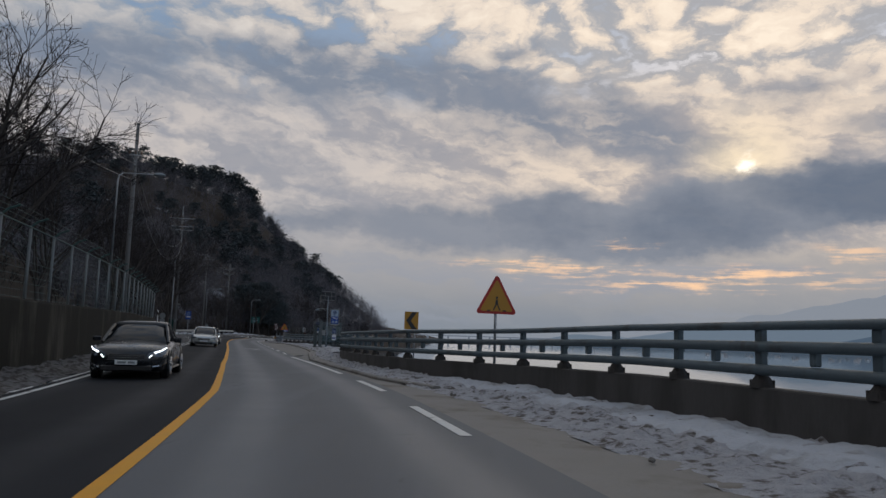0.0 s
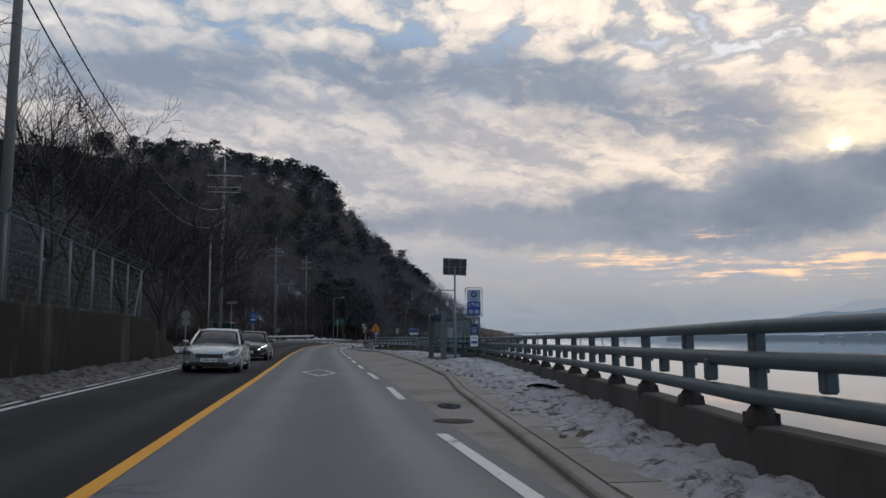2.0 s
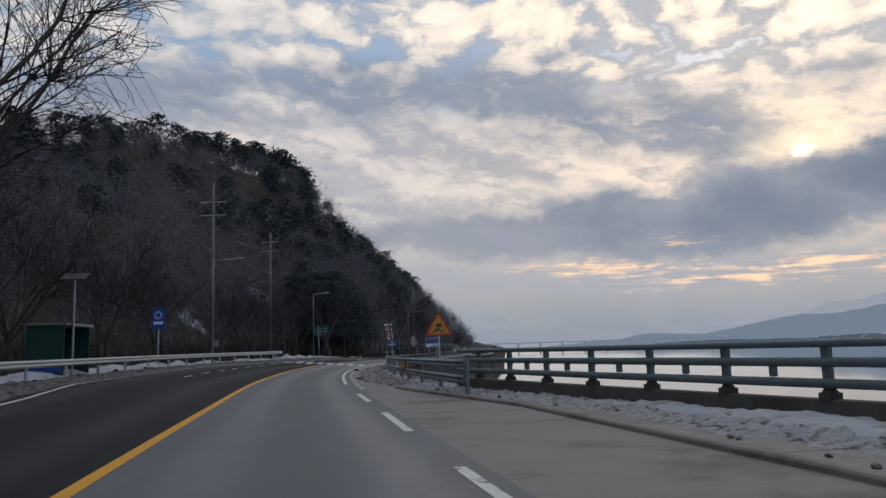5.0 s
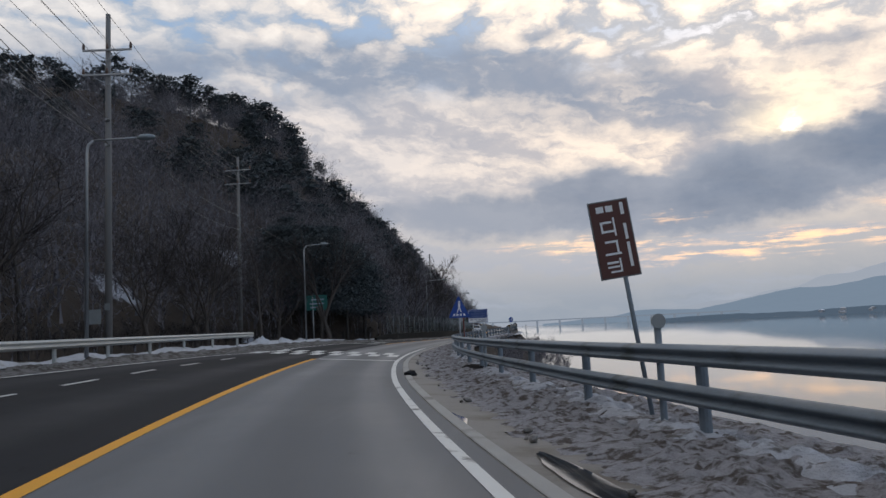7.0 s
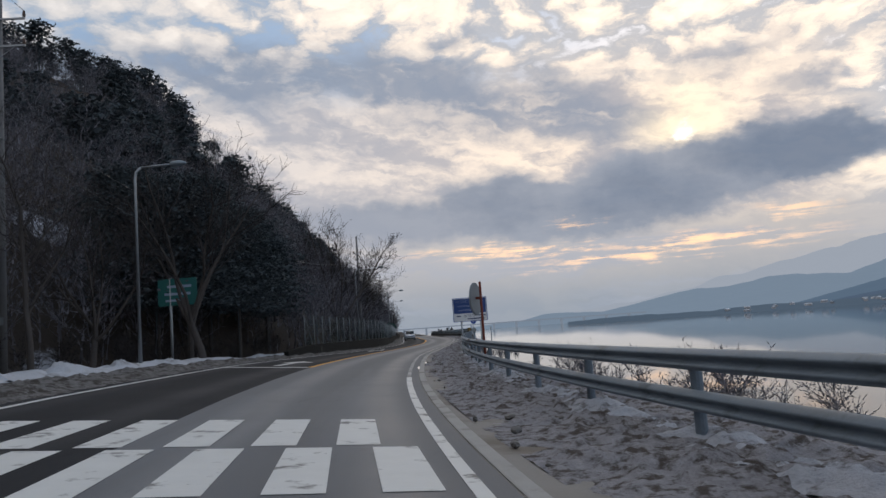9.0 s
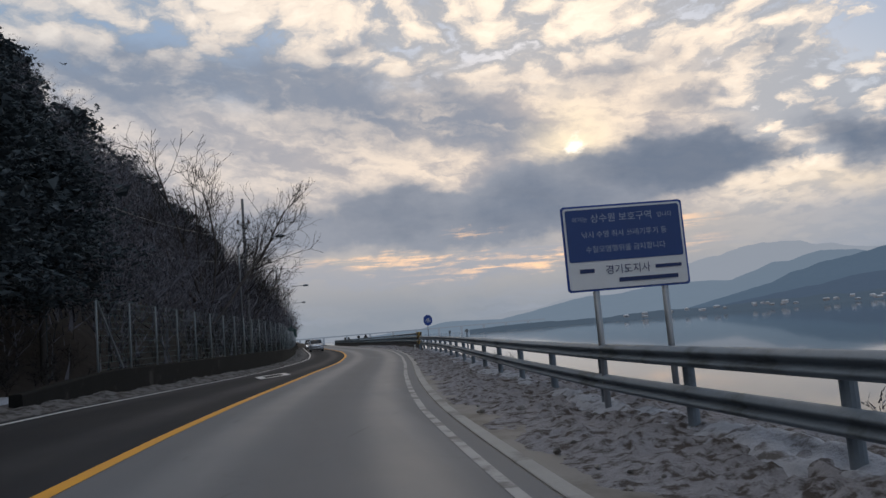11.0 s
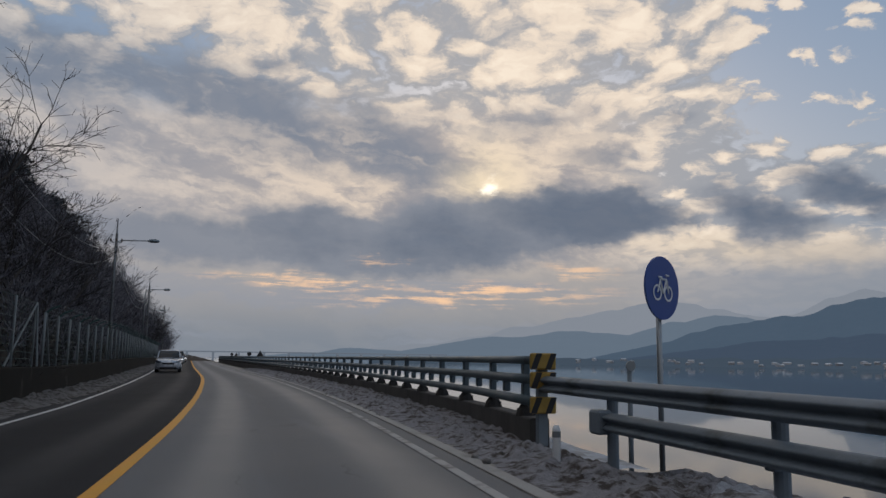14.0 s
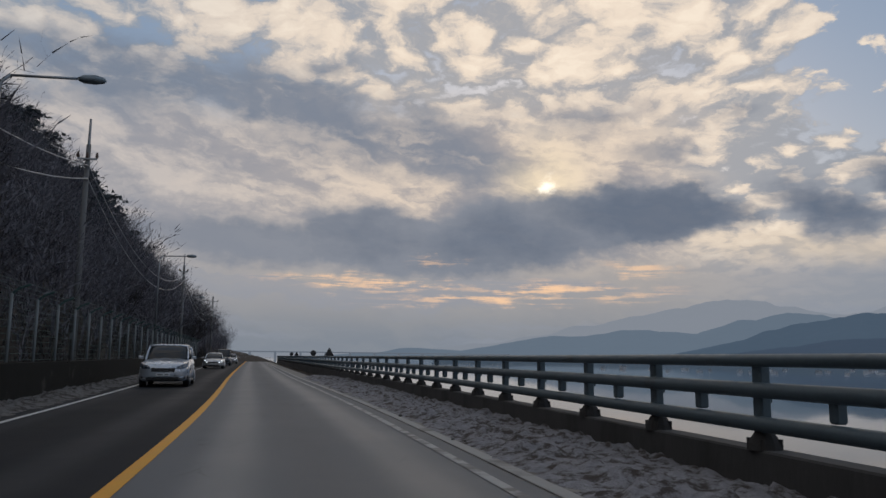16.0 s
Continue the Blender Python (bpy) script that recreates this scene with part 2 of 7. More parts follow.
def asphalt(name, base, rough, seed, spec):
    """Asphalt with long wheel tracks, damp stains and cracks."""
    m = material(name, base, rough, 0, 0.16, 0.35, 60, 0.5, 0.006, spec=spec)
    t = m.node_tree
    b = t.nodes["Principled BSDF"]
    old = Sock(t, b.inputs["Base Color"].links[0].from_socket)
    geo = t.nodes.new("ShaderNodeNewGeometry")
    mp = t.nodes.new("ShaderNodeMapping")
    t.links.new(geo.outputs["Position"], mp.inputs[0])
    mp.inputs["Scale"].default_value, mp.inputs["Rotation"].default_value = (0.9, 0.045, 1), (0, 0, radians(-8))
    tracks = noise_at(t, Sock(t, mp.outputs[0]), 1.0, 4.0, 0.55)
    col = mix(t, (tracks.ramp(0.50, 0.78) * 0.35).clip(), old, tuple(c * 0.6 for c in base))
    col = mix(t, (tracks.ramp(0.46, 0.30) * 0.4).clip(), col, tuple(c * 1.5 for c in base))
    wob = noise_at(t, Sock(t, geo.outputs["Position"]), 0.7, 3.0)
    sp = t.nodes.new("ShaderNodeSeparateXYZ")
    t.links.new(geo.outputs["Position"], sp.inputs[0])
    px, py = Sock(t, sp.outputs[0]), Sock(t, sp.outputs[1])
    crack = noise_at(t, vec(t, px * 0.55 + wob * 0.8, py * 0.13 + wob * 0.5, seed * 3.0), 1.0, 0.0, 0.5, 0.0, "DISTANCE_TO_EDGE")
    col = mix(t, (crack.ramp(0.007, 0.003) * wob.ramp(0.50, 0.65) * 0.4).clip(), col, tuple(c * 0.3 for c in base))
    # wheel tracks worn pale, an oily strip between them
    uvn = t.nodes.new("ShaderNodeUVMap")
    uvn.uv_map = "lane"
    us = t.nodes.new("ShaderNodeSeparateXYZ")
    t.links.new(uvn.outputs[0], us.inputs[0])
    lu, lv = Sock(t, us.outputs[0]), Sock(t, us.outputs[1])
    drift = noise_at(t, vec(t, lv * 0.02, seed * 5.0, 0.0), 1.0, 2.0) - 0.5
    uu = lu + drift * 0.08
    blot = noise_at(t, vec(t, lu * 2.2, lv * 0.10, seed * 2.0), 1.0, 5.0, 0.6)
    wheel = ((uu - 0.25).abs().ramp(0.15, 0.02)).max((uu - 0.76).abs().ramp(0.15, 0.02))
    oil = (uu - 0.5).abs().ramp(0.14, 0.0)
    col = mix(t, (wheel * (blot * 0.8 + 0.1) * 0.55).clip(), col, tuple(c * 1.4 for c in base))
    col = mix(t, (oil * (blot * 0.9) * 0.7).clip(), col, tuple(c * 0.62 for c in base))
    col = mix(t, (blot.ramp(0.54, 0.80) * 0.28).clip(), col, tuple(c * 0.6 for c in base))
    t.links.new(col.out, b.inputs["Base Color"])
    rg = b.inputs["Roughness"].links[0].from_socket
    t.links.new((Sock(t, rg) - wheel * 0.16).out, b.inputs["Roughness"])
    return m


M = {}
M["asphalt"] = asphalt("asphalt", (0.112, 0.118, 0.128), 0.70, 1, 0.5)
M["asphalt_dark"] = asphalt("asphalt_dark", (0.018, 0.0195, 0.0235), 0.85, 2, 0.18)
M["concrete"] = material("concrete", (0.205, 0.194, 0.180), 0.7, 0, 0.28, 0.8, 30, 0.35, 0.008, (0.115, 0.098, 0.080), (0.48, 0.68), spec=0.35)
M["concrete_dark"] = material("concrete_dark", (0.072, 0.068, 0.066), 0.85, 0, 0.35, 1.2, 25, 0.4, 0.01, (0.045, 0.042, 0.04), (0.45, 0.65), stretch=(1, 1, 0.25))
M["snow"] = material("snow", (0.27, 0.262, 0.275), 0.85, 0, 0.55, 9.0, 40, 1.0, 0.05, (0.075, 0.062, 0.055), (0.46, 0.62), spec=0.2)
M["grit"] = material("grit", (0.165, 0.159, 0.158), 0.9, 0, 0.5, 6.0, 34, 1.0, 0.06, (0.055, 0.049, 0.044), (0.44, 0.60), spec=0.2)
M["snow_pale"] = material("snow_pale", (0.37, 0.37, 0.39), 0.85, 0, 0.4, 7.0, 30, 1.0, 0.06, (0.095, 0.082, 0.072), (0.50, 0.64), spec=0.25)
M["snow_clean"] = material("snow_clean", (0.42, 0.44, 0.48), 0.75, 0, 0.22, 1.6, 20, 0.8, 0.05, (0.24, 0.235, 0.235), (0.52, 0.68))
M["snow_rim"] = material("snow_rim", (0.40, 0.41, 0.445), 0.85, 0, 0.4, 5.0, 30, 1.0, 0.05, (0.13, 0.12, 0.115), (0.50, 0.64), spec=0.2)
M["concrete_pale"] = material("concrete_pale", (0.33, 0.32, 0.305), 0.75, 0, 0.22, 1.2, 30, 0.35, 0.006, (0.16, 0.15, 0.14), (0.52, 0.70), spec=0.3)
M["white_paint"] = material("white_paint", (0.62, 0.62, 0.60), 0.6, 0, 0.12, 3, 50, 0.2, 0.003, (0.16, 0.155, 0.15), (0.56, 0.66))
M["yellow_paint"] = material("yellow_paint", (0.72, 0.33, 0.012), 0.65, 0, 0.14, 2, 50, 0.2, 0.003, (0.30, 0.15, 0.03), (0.66, 0.78))
M["steel"] = material("steel", (0.20, 0.24, 0.27), 0.45, 0.6, 0.2, 2, 40, 0.1, 0.002)
M["rail_paint"] = material("rail_paint", (0.175, 0.21, 0.245), 0.58, 0.0, 0.3, 1.5, 26, 0.15, 0.003, (0.085, 0.10, 0.11), (0.52, 0.68), spec=0.3)
M["ground"] = material("ground", (0.052, 0.043, 0.037), 0.95, 0, 0.5, 0.12, 1.5, 0.8, 0.2, (0.36, 0.375, 0.42), (0.61, 0.67), stretch=(1, 1, 1.5), spec=0.1)
M["bark"] = material("bark", (0.082, 0.073, 0.068), 0.9, 0, 0.4, 3, 25, 0.6, 0.02, stretch=(1, 1, 0.3), spec=0.15)
# needle colour lifted and blued to carry the haze over the hill
M["pine"] = material("pine", (0.076, 0.092, 0.100), 0.9, 0, 0.4, 0.8, 6, 0, island=0.4, spec=0.15)
M["galv_pale"] = material("galv_pale", (0.40, 0.42, 0.42), 0.5, 0.3, 0.15, 1.5, 30, 0.1, 0.002, (0.25, 0.26, 0.26), (0.58, 0.72))
M["pipe_paint"] = material("pipe_paint", (0.098, 0.132, 0.152), 0.50, 0.1, 0.28, 1.8, 26, 0.15, 0.003, (0.07, 0.082, 0.086), (0.54, 0.68), spec=0.35)
M["post_dirt"] = material("post_dirt", (0.055, 0.052, 0.05), 0.9, 0, 0.4, 4, 30, 0.6, 0.02, spec=0.2)
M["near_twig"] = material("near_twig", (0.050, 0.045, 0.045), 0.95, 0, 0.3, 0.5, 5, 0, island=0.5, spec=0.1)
# paler and bluer than near_twig: hillside haze put into the colour
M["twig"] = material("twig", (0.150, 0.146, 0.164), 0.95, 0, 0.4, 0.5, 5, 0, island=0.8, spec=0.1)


def water_material():
    m = bpy.data.materials.new("river_water")
    m.use_nodes = True
    t = m.node_tree
    b = t.nodes["Principled BSDF"]
    b.inputs["Base Color"].default_value = (0.052, 0.090, 0.130, 1)
    b.inputs["Roughness"].default_value = 0.04
    b.inputs["IOR"].default_value = 1.10
    geo = t.nodes.new("ShaderNodeNewGeometry")
    n = noise_at(t, Sock(t, geo.outputs["Position"]), 0.35, 4.0, 0.6)
    bp = t.nodes.new("ShaderNodeBump")
    bp.inputs["Strength"].default_value, bp.inputs["Distance"].default_value = 0.04, 0.05
    t.links.new(n.out, bp.inputs["Height"])
    t.links.new(bp.outputs[0], b.inputs["Normal"])
    return m


M["water"] = water_material()

# ---- the road's line: s metres along it, o metres to the right of the driving line ----
ROAD = [(10.5, -59.0), (6.6, -39.4), (3.3, -19.7), (0, 0), (-3.14, 16.07), (-6.96, 32.0), (-11.28, 48.01), (-15.76, 64.17), (-20.16, 80.53), (-24.22, 96.71),
        (-28.04, 112.75), (-31.08, 128.7), (-33.13, 144.32), (-34.18, 159.67), (-34.2, 174.77), (-33.39, 189.74), (-31.91, 204.49), (-30.33, 219.36),
        (-29.05, 234.21), (-28.25, 249.14), (-27.75, 268), (-27.75, 296), (-27.6, 336), (-27.2, 399), (-26.5, 499), (-25, 640)]


def road_line():
    p = np.array(ROAD, float)
    out = []
    for i in range(len(p) - 1):
        a, b = p[max(i - 1, 0)], p[i]
        c, d = p[i + 1], p[min(i + 2, len(p) - 1)]
        h = np.hypot(*(c - b))
        mb = (c - a) / (np.hypot(*(c - b)) + np.hypot(*(b - a)) + 1e-9) * h
        mc = (d - b) / (np.hypot(*(d - c)) + np.hypot(*(c - b)) + 1e-9) * h
        for u in np.linspace(0, 1, 16, endpoint=False):
            out.append((2 * u**3 - 3 * u**2 + 1) * b + (u**3 - 2 * u**2 + u) * mb + (-2 * u**3 + 3 * u**2) * c + (u**3 - u**2) * mc)
    out.append(p[-1])
    out = np.array(out)
    s = np.r_[0, np.cumsum(np.hypot(*np.diff(out, axis=0).T))]
    return out, s - s[3 * 16]


LINE, LINE_S = road_line()


def table(*pairs):
    a = np.array(pairs, float)
    return lambda s: np.interp(s, a[:, 0], a[:, 1])


bank_of = table((0, -0.025), (16, -0.012), (33, 0.005), (49, 0.022), (66, 0.03), (83, 0.032), (100, 0.037), (116, 0.049), (132, 0.062), (148, 0.072), (164, 0.082),
                (179, 0.074), (194, 0.045), (209, 0.013), (223, -0.01), (238, -0.023), (253, -0.019), (300, 0))


def plan(s, o):
    """x, y of a point s along and o to the right of the road's line."""
    s, o = np.asarray(s, float), np.asarray(o, float)
    x, y = np.interp(s, LINE_S, LINE[:, 0]), np.interp(s, LINE_S, LINE[:, 1])
    x2, y2 = np.interp(s + 1, LINE_S, LINE[:, 0]), np.interp(s + 1, LINE_S, LINE[:, 1])
    x1, y1 = np.interp(s - 1, LINE_S, LINE[:, 0]), np.interp(s - 1, LINE_S, LINE[:, 1])
    dx, dy = x2 - x1, y2 - y1
    h = np.hypot(dx, dy)
    return x + dy / h * o, y - dx / h * o


def road_z(s, o):
    return -bank_of(s) * np.clip(o, -8.5, 2.2)


def P(s, o, dz=0.0):
    x, y = plan(s, o)
    return Vector((float(x), float(y), float(road_z(s, o)) + dz))


def turn_at(s):
    """Degrees by which the road's direction is turned from +y, to the left."""
    a, b = P(s - 1, 0), P(s + 1, 0)
    return math.degrees(math.atan2(-(b.x - a.x), b.y - a.y))


def mesh_of(name, verts, faces, mat, parent=None, smooth=False):
    me = bpy.data.meshes.new(name)
    me.from_pydata([tuple(map(float, v)) for v in verts], [], faces)
    me.materials.append(mat)
    if smooth:
        me.shade_smooth()
    ob = new(name, me)
    if parent:
        ob.parent = parent
    return ob


def part(name, bm, mat, parent=None, label="", smooth=False):
    me = bpy.data.meshes.new(name)
    bmesh.ops.recalc_face_normals(bm, faces=bm.faces[:])
    bm.to_mesh(me)
    bm.free()
    for m in (mat if isinstance(mat, (list, tuple)) else [mat]):
        me.materials.append(m)
    if smooth:
        me.shade_smooth()
    ob = new(name, me)
    if parent:
        ob.parent = parent
    if label:
        ob["label"] = label
    return ob


def empty(name, m, label, category, group="", kind=""):
    ob = new(name)
    ob.empty_display_size = 0.2
    ob.matrix_basis = m
    return tagged(ob, label, category, group, kind)


def grid_faces(n, m):
    i = np.arange(n - 1)[:, None] * m + np.arange(m - 1)[None, :]
    i = i.ravel()
    return np.stack([i, i + 1, i + m + 1, i + m], 1).tolist()


def ribbon(name, ss, left, right, dz, mat, parent=None, cols=1, bump=None, skirt=0.0):
    """A sheet along the road between the offsets left(s) and right(s); bump(s, u, o) adds height; skirt turns its edges down."""
    ss = np.asarray(ss, float)
    u = np.linspace(0, 1, cols + 1)
    L, R = left(ss), right(ss)
    o = L[:, None] + (R - L)[:, None] * u[None, :]
    s2 = np.repeat(ss[:, None], cols + 1, 1)
    x, y = plan(s2, o)
    z = road_z(s2, o) + dz
    if bump is not None:
        z = z + bump(s2, np.repeat(u[None, :], len(ss), 0), o)
    if skirt:
        x = np.c_[x[:, :1], x, x[:, -1:]]
        y = np.c_[y[:, :1], y, y[:, -1:]]
        z = np.c_[z[:, :1] - skirt, z, z[:, -1:] - skirt]
    n = x.shape[1]
    ob = mesh_of(name, np.stack([x, y, z], -1).reshape(-1, 3), grid_faces(len(ss), n), mat, parent, smooth=bump is not None)
    if cols == 6 and bump is None:
        # across the lane from 0 to 1, along it in metres
        me = ob.data
        idx = np.zeros(len(me.loops), dtype=np.int32)
        me.loops.foreach_get("vertex_index", idx)
        uv = np.stack([u[idx % n], ss[idx // n]], 1).astype(np.float32)
        me.uv_layers.new(name="lane").data.foreach_set("uv", uv.ravel())
    return ob


def value_noise(x, y, seed=0, octaves=4, gain=0.5):
    """Smooth noise of two arrays, about -1 to 1."""
    rng = np.random.RandomState(seed)
    tab = rng.rand(256, 256) * 2 - 1
    out, amp, tot = np.zeros_like(x, dtype=float), 1.0, 0.0
    for k in range(octaves):
        xi, yi = np.floor(x).astype(int), np.floor(y).astype(int)
        fx, fy = x - xi, y - yi
        fx, fy = fx * fx * (3 - 2 * fx), fy * fy * (3 - 2 * fy)
        g = lambda a, b: tab[a % 256, b % 256]
        v = (g(xi, yi) * (1 - fx) + g(xi + 1, yi) * fx) * (1 - fy) + (g(xi, yi + 1) * (1 - fx) + g(xi + 1, yi + 1) * fx) * fy
        out, tot = out + amp * v, tot + amp
        amp, x, y = amp * gain, x * 2.03 + 17.1, y * 2.03 + 5.7
    return out / tot


yellow_o = table((-60, -1.5), (17, -1.5), (23, -1.7), (31, -1.88), (39, -1.9), (48, -1.88), (57, -1.84), (66, -1.84), (80, -1.97), (100, -2.25), (115, -2.4), (140, -2.5), (148, -2.55), (180, -2.55), (190, -2.4),
                 (200, -2.12), (210, -1.9), (223, -1.5), (240, -1.45), (300, -1.5), (640, -1.5))
right_o = table((-60, 2.15), (17, 2.15), (24, 2.0), (43, 1.55), (53, 1.75), (80, 1.86), (92, 1.65), (105, 1.5), (116, 1.3), (125, 1.18), (136, 1.05), (149, 1.05), (166, 1.3), (180, 1.44), (192, 1.42),
                (204, 1.68), (212, 1.95), (224, 2.15), (250, 2.22), (300, 2.0), (640, 2.0))
left_o = table((-60, -4.8), (15, -4.9), (33, -5.15), (50, -5.1), (72, -5.05), (82, -5.4), (92, -6.0), (105, -7.4), (113, -8.6), (135, -8.6), (150, -7.2), (157, -5.9), (185, -6.0), (196, -5.9), (205, -5.6), (217, -5.05),
               (230, -4.85), (245, -4.6), (270, -4.9), (640, -5.0))
kerb_o = table((-60, 4.2), (8, 4.1), (16, 3.9), (22, 2.67), (30, 2.25), (38, 2.05), (46, 2.8), (51, 3.25), (58, 4.15), (68, 4.75), (78, 5.0), (90, 5.05), (100, 4.7), (108, 3.4), (114, 2.6), (120, 2.2),
               (125, 2.05), (136, 1.9), (150, 1.85), (166, 2.1), (192, 2.2), (204, 2.35), (224, 2.75), (250, 2.8), (300, 2.6), (640, 2.6))
barrier_o = table((-60, 6.6), (8, 6.5), (13, 6.3), (18, 5.75), (21, 5.0), (24, 4.1), (28, 3.7), (35, 3.55), (39, 3.8), (44, 4.8), (49, 5.65), (55, 6.5), (62, 7.5), (70, 8.4), (80, 8.75), (87, 8.85), (92, 8.2), (100, 6.4), (107, 5.0), (114, 4.3), (225, 4.3),
                  (234, 4.05), (238, 4.35), (250, 4.6), (270, 4.75), (340, 5.0), (640, 5.0))
rail_top = table((-60, 1.6), (13, 1.61), (20, 1.52), (28, 1.46), (35, 1.42), (52, 1.31), (70, 1.23), (95, 1.22), (230, 1.33), (300, 1.28), (640, 1.28))

rail2_o = table((100, 4.3), (112, 4.0), (128, 3.74), (145, 3.68), (180, 3.85), (205, 3.95), (215, 4.05), (236, 4.0))
rail2_top = table((100, 0.96), (132, 0.91), (145, 0.88), (180, 0.845), (190, 0.87), (200, 0.95), (208, 1.0), (222, 1.03), (236, 1.05))

# ---- ground sheet, river, road ----
hill_d0 = table((-200, 11), (60, 12), (90, 21), (180, 18), (200, 15), (214, 10.5), (226, 9), (640, 8.3))
hill_top = table((-200, 14), (60, 14), (100, 15), (150, 19), (200, 22), (230, 28), (260, 42), (290, 54), (335, 58), (360, 54), (385, 42), (420, 36), (460, 30), (500, 22), (540, 16), (620, 8), (700, 3))
hill_slope = table((-200, 0.9), (180, 0.95), (230, 0.85), (258, 0.80), (280, 0.98), (310, 1.14), (380, 1.06), (420, 1.08), (520, 1.3), (640, 1.2))


def nearest(x, y):
    """s and o of places in the plan."""
    a, b = LINE[::4][:-1], LINE[::4][1:]
    sa = LINE_S[::4]
    best = np.full(x.shape, 1e9)
    rs, ro = np.zeros_like(x), np.zeros_like(x)
    for i in range(len(a)):
        d = b[i] - a[i]
        h = np.hypot(*d)
        lo, hi = (-1e9 if i == 0 else 0.0), (1e9 if i == len(a) - 1 else 1.0)
        u = np.clip(((x - a[i, 0]) * d[0] + (y - a[i, 1]) * d[1]) / h**2, lo, hi)
        qx, qy = x - a[i, 0] - u * d[0], y - a[i, 1] - u * d[1]
        r = np.hypot(qx, qy)
        side = np.sign(qx * d[1] - qy * d[0])
        m = r < best
        best = np.where(m, r, best)
        rs, ro = np.where(m, sa[i] + u * h, rs), np.where(m, side * r, ro)
    return rs, ro


def ground_z(x, y):
    s, o = nearest(x, y)
    d = np.maximum(-o - hill_d0(s), 0)
    top = hill_top(s)
    # a steep face that rounds off into a gently rising crest
    face, crest = hill_slope(s) * d, top + 0.19 * (d - top / hill_slope(s))
    h = np.minimum(face, crest) - np.maximum(12 - np.abs(face - crest), 0) ** 2 / 48 * np.clip(d / 8, 0, 1)
    h = h + value_noise(x / 26, y / 26, 3) * np.minimum(d * 0.12, 5) - np.maximum(d - 140, 0) * 0.1
    h = np.maximum(h, 0.0)
    edge = np.maximum(o - barrier_o(s) - 0.35, 0)
    down = -np.minimum(edge * 1.1, 9)
    base = road_z(s, o) - 0.22
    wall = (s < 82) & (o < np.interp(s, [-60, 45, 70, 82], [-8.5, -8.6, -9.3, -9.7]))
    bench = np.where(wall, np.clip((82 - s) / 8, 0, 1) * np.interp(s, [-60, 30, 70], [1.9, 1.75, 2.2]), 0.25 * np.clip((-o - 9) / 3, 0, 1))
    return base + h + down + bench


def make_ground():
    xs = np.r_[np.linspace(-2600, -520, 14), np.linspace(-500, -180, 33), np.arange(-176, -70, 3.5), np.arange(-70, 30, 1.25), np.linspace(32, 120, 24), np.linspace(150, 2600, 14)]
    ys = np.r_[np.linspace(-1500, -90, 12), np.arange(-80, 300, 2.0), np.arange(300, 520, 4), np.linspace(525, 760, 30), np.linspace(800, 4200, 14)]
    x, y = np.meshgrid(xs, ys, indexing="ij")
    z = ground_z(x, y)
    z = np.where((x > 120), np.minimum(z, -9), z)
    ob = mesh_of("ground", np.stack([x, y, z], -1).reshape(-1, 3), [f[::-1] for f in grid_faces(len(xs), len(ys))], M["ground"], smooth=True)
    tagged(ob, "brown leaf-littered hillside ground with patches of snow", "ground", kind="structure")


make_ground()
WATER_Z = -4.2
wv = [(-40, -1500, WATER_Z), (4200, -1500, WATER_Z), (4200, 4500, WATER_Z), (-40, 4500, WATER_Z)]
tagged(mesh_of("water", wv, [(0, 1, 2, 3)], M["water"]), "calm grey-blue river mirroring the evening sky", "water", kind="structure")

SS = np.arange(-58, 420, 2.0)
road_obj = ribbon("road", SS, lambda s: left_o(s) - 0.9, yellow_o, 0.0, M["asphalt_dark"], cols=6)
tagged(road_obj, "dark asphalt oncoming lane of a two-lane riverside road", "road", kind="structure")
lane = ribbon("road", SS, yellow_o, lambda s: right_o(s) + 0.30, 0.0, M["asphalt"], cols=6)
tagged(lane, "grey worn asphalt driving lane of a riverside road", "road", kind="structure")
bay = ribbon("pavement", SS, lambda s: right_o(s) + 0.30, lambda s: np.maximum(kerb_o(s), right_o(s) + 0.5) + np.where(s > 107, 0.75, np.where(s < 18, 0.5, 0.0)), -0.004, M["concrete"], cols=4)
tagged(bay, "stained pale concrete gutter and bus bay beside the lane", "pavement", kind="structure")


def line(name, s0, s1, off, width, mat, label, step=1.0, dz=0.006):
    ss = np.arange(s0, s1 + step * 0.5, step) if s1 - s0 > step else np.array([s0, s1])
    ob = ribbon(name, ss, lambda s: off(s) - width / 2, lambda s: off(s) + width / 2, dz, mat)
    return tagged(ob, label, "road marking", kind="structure")


line("trim", -40, 149.6, yellow_o, 0.17, M["yellow_paint"], "solid yellow painted centre line")
line("trim", 178.6, 420, yellow_o, 0.17, M["yellow_paint"], "solid yellow painted centre line")
line("trim", -40, 150, lambda s: left_o(s) + 0.0, 0.13, M["white_paint"], "solid white painted edge line")
line("trim", -40, 100, lambda s: left_o(s) - 0.30, 0.10, M["white_paint"], "second thin white painted edge line")
line("trim", 150, 420, left_o, 0.13, M["white_paint"], "solid white painted edge line")
line("trim", 115, 172, right_o, 0.15, M["white_paint"], "solid white painted edge line")
M["faded_paint"] = material("faded_paint", (0.36, 0.355, 0.35), 0.7, 0, 0.2, 3, 50, 0.2, 0.003, (0.15, 0.145, 0.14), (0.46, 0.62))
line("trim", 172, 420, right_o, 0.125, M["faded_paint"], "faded white painted edge line")
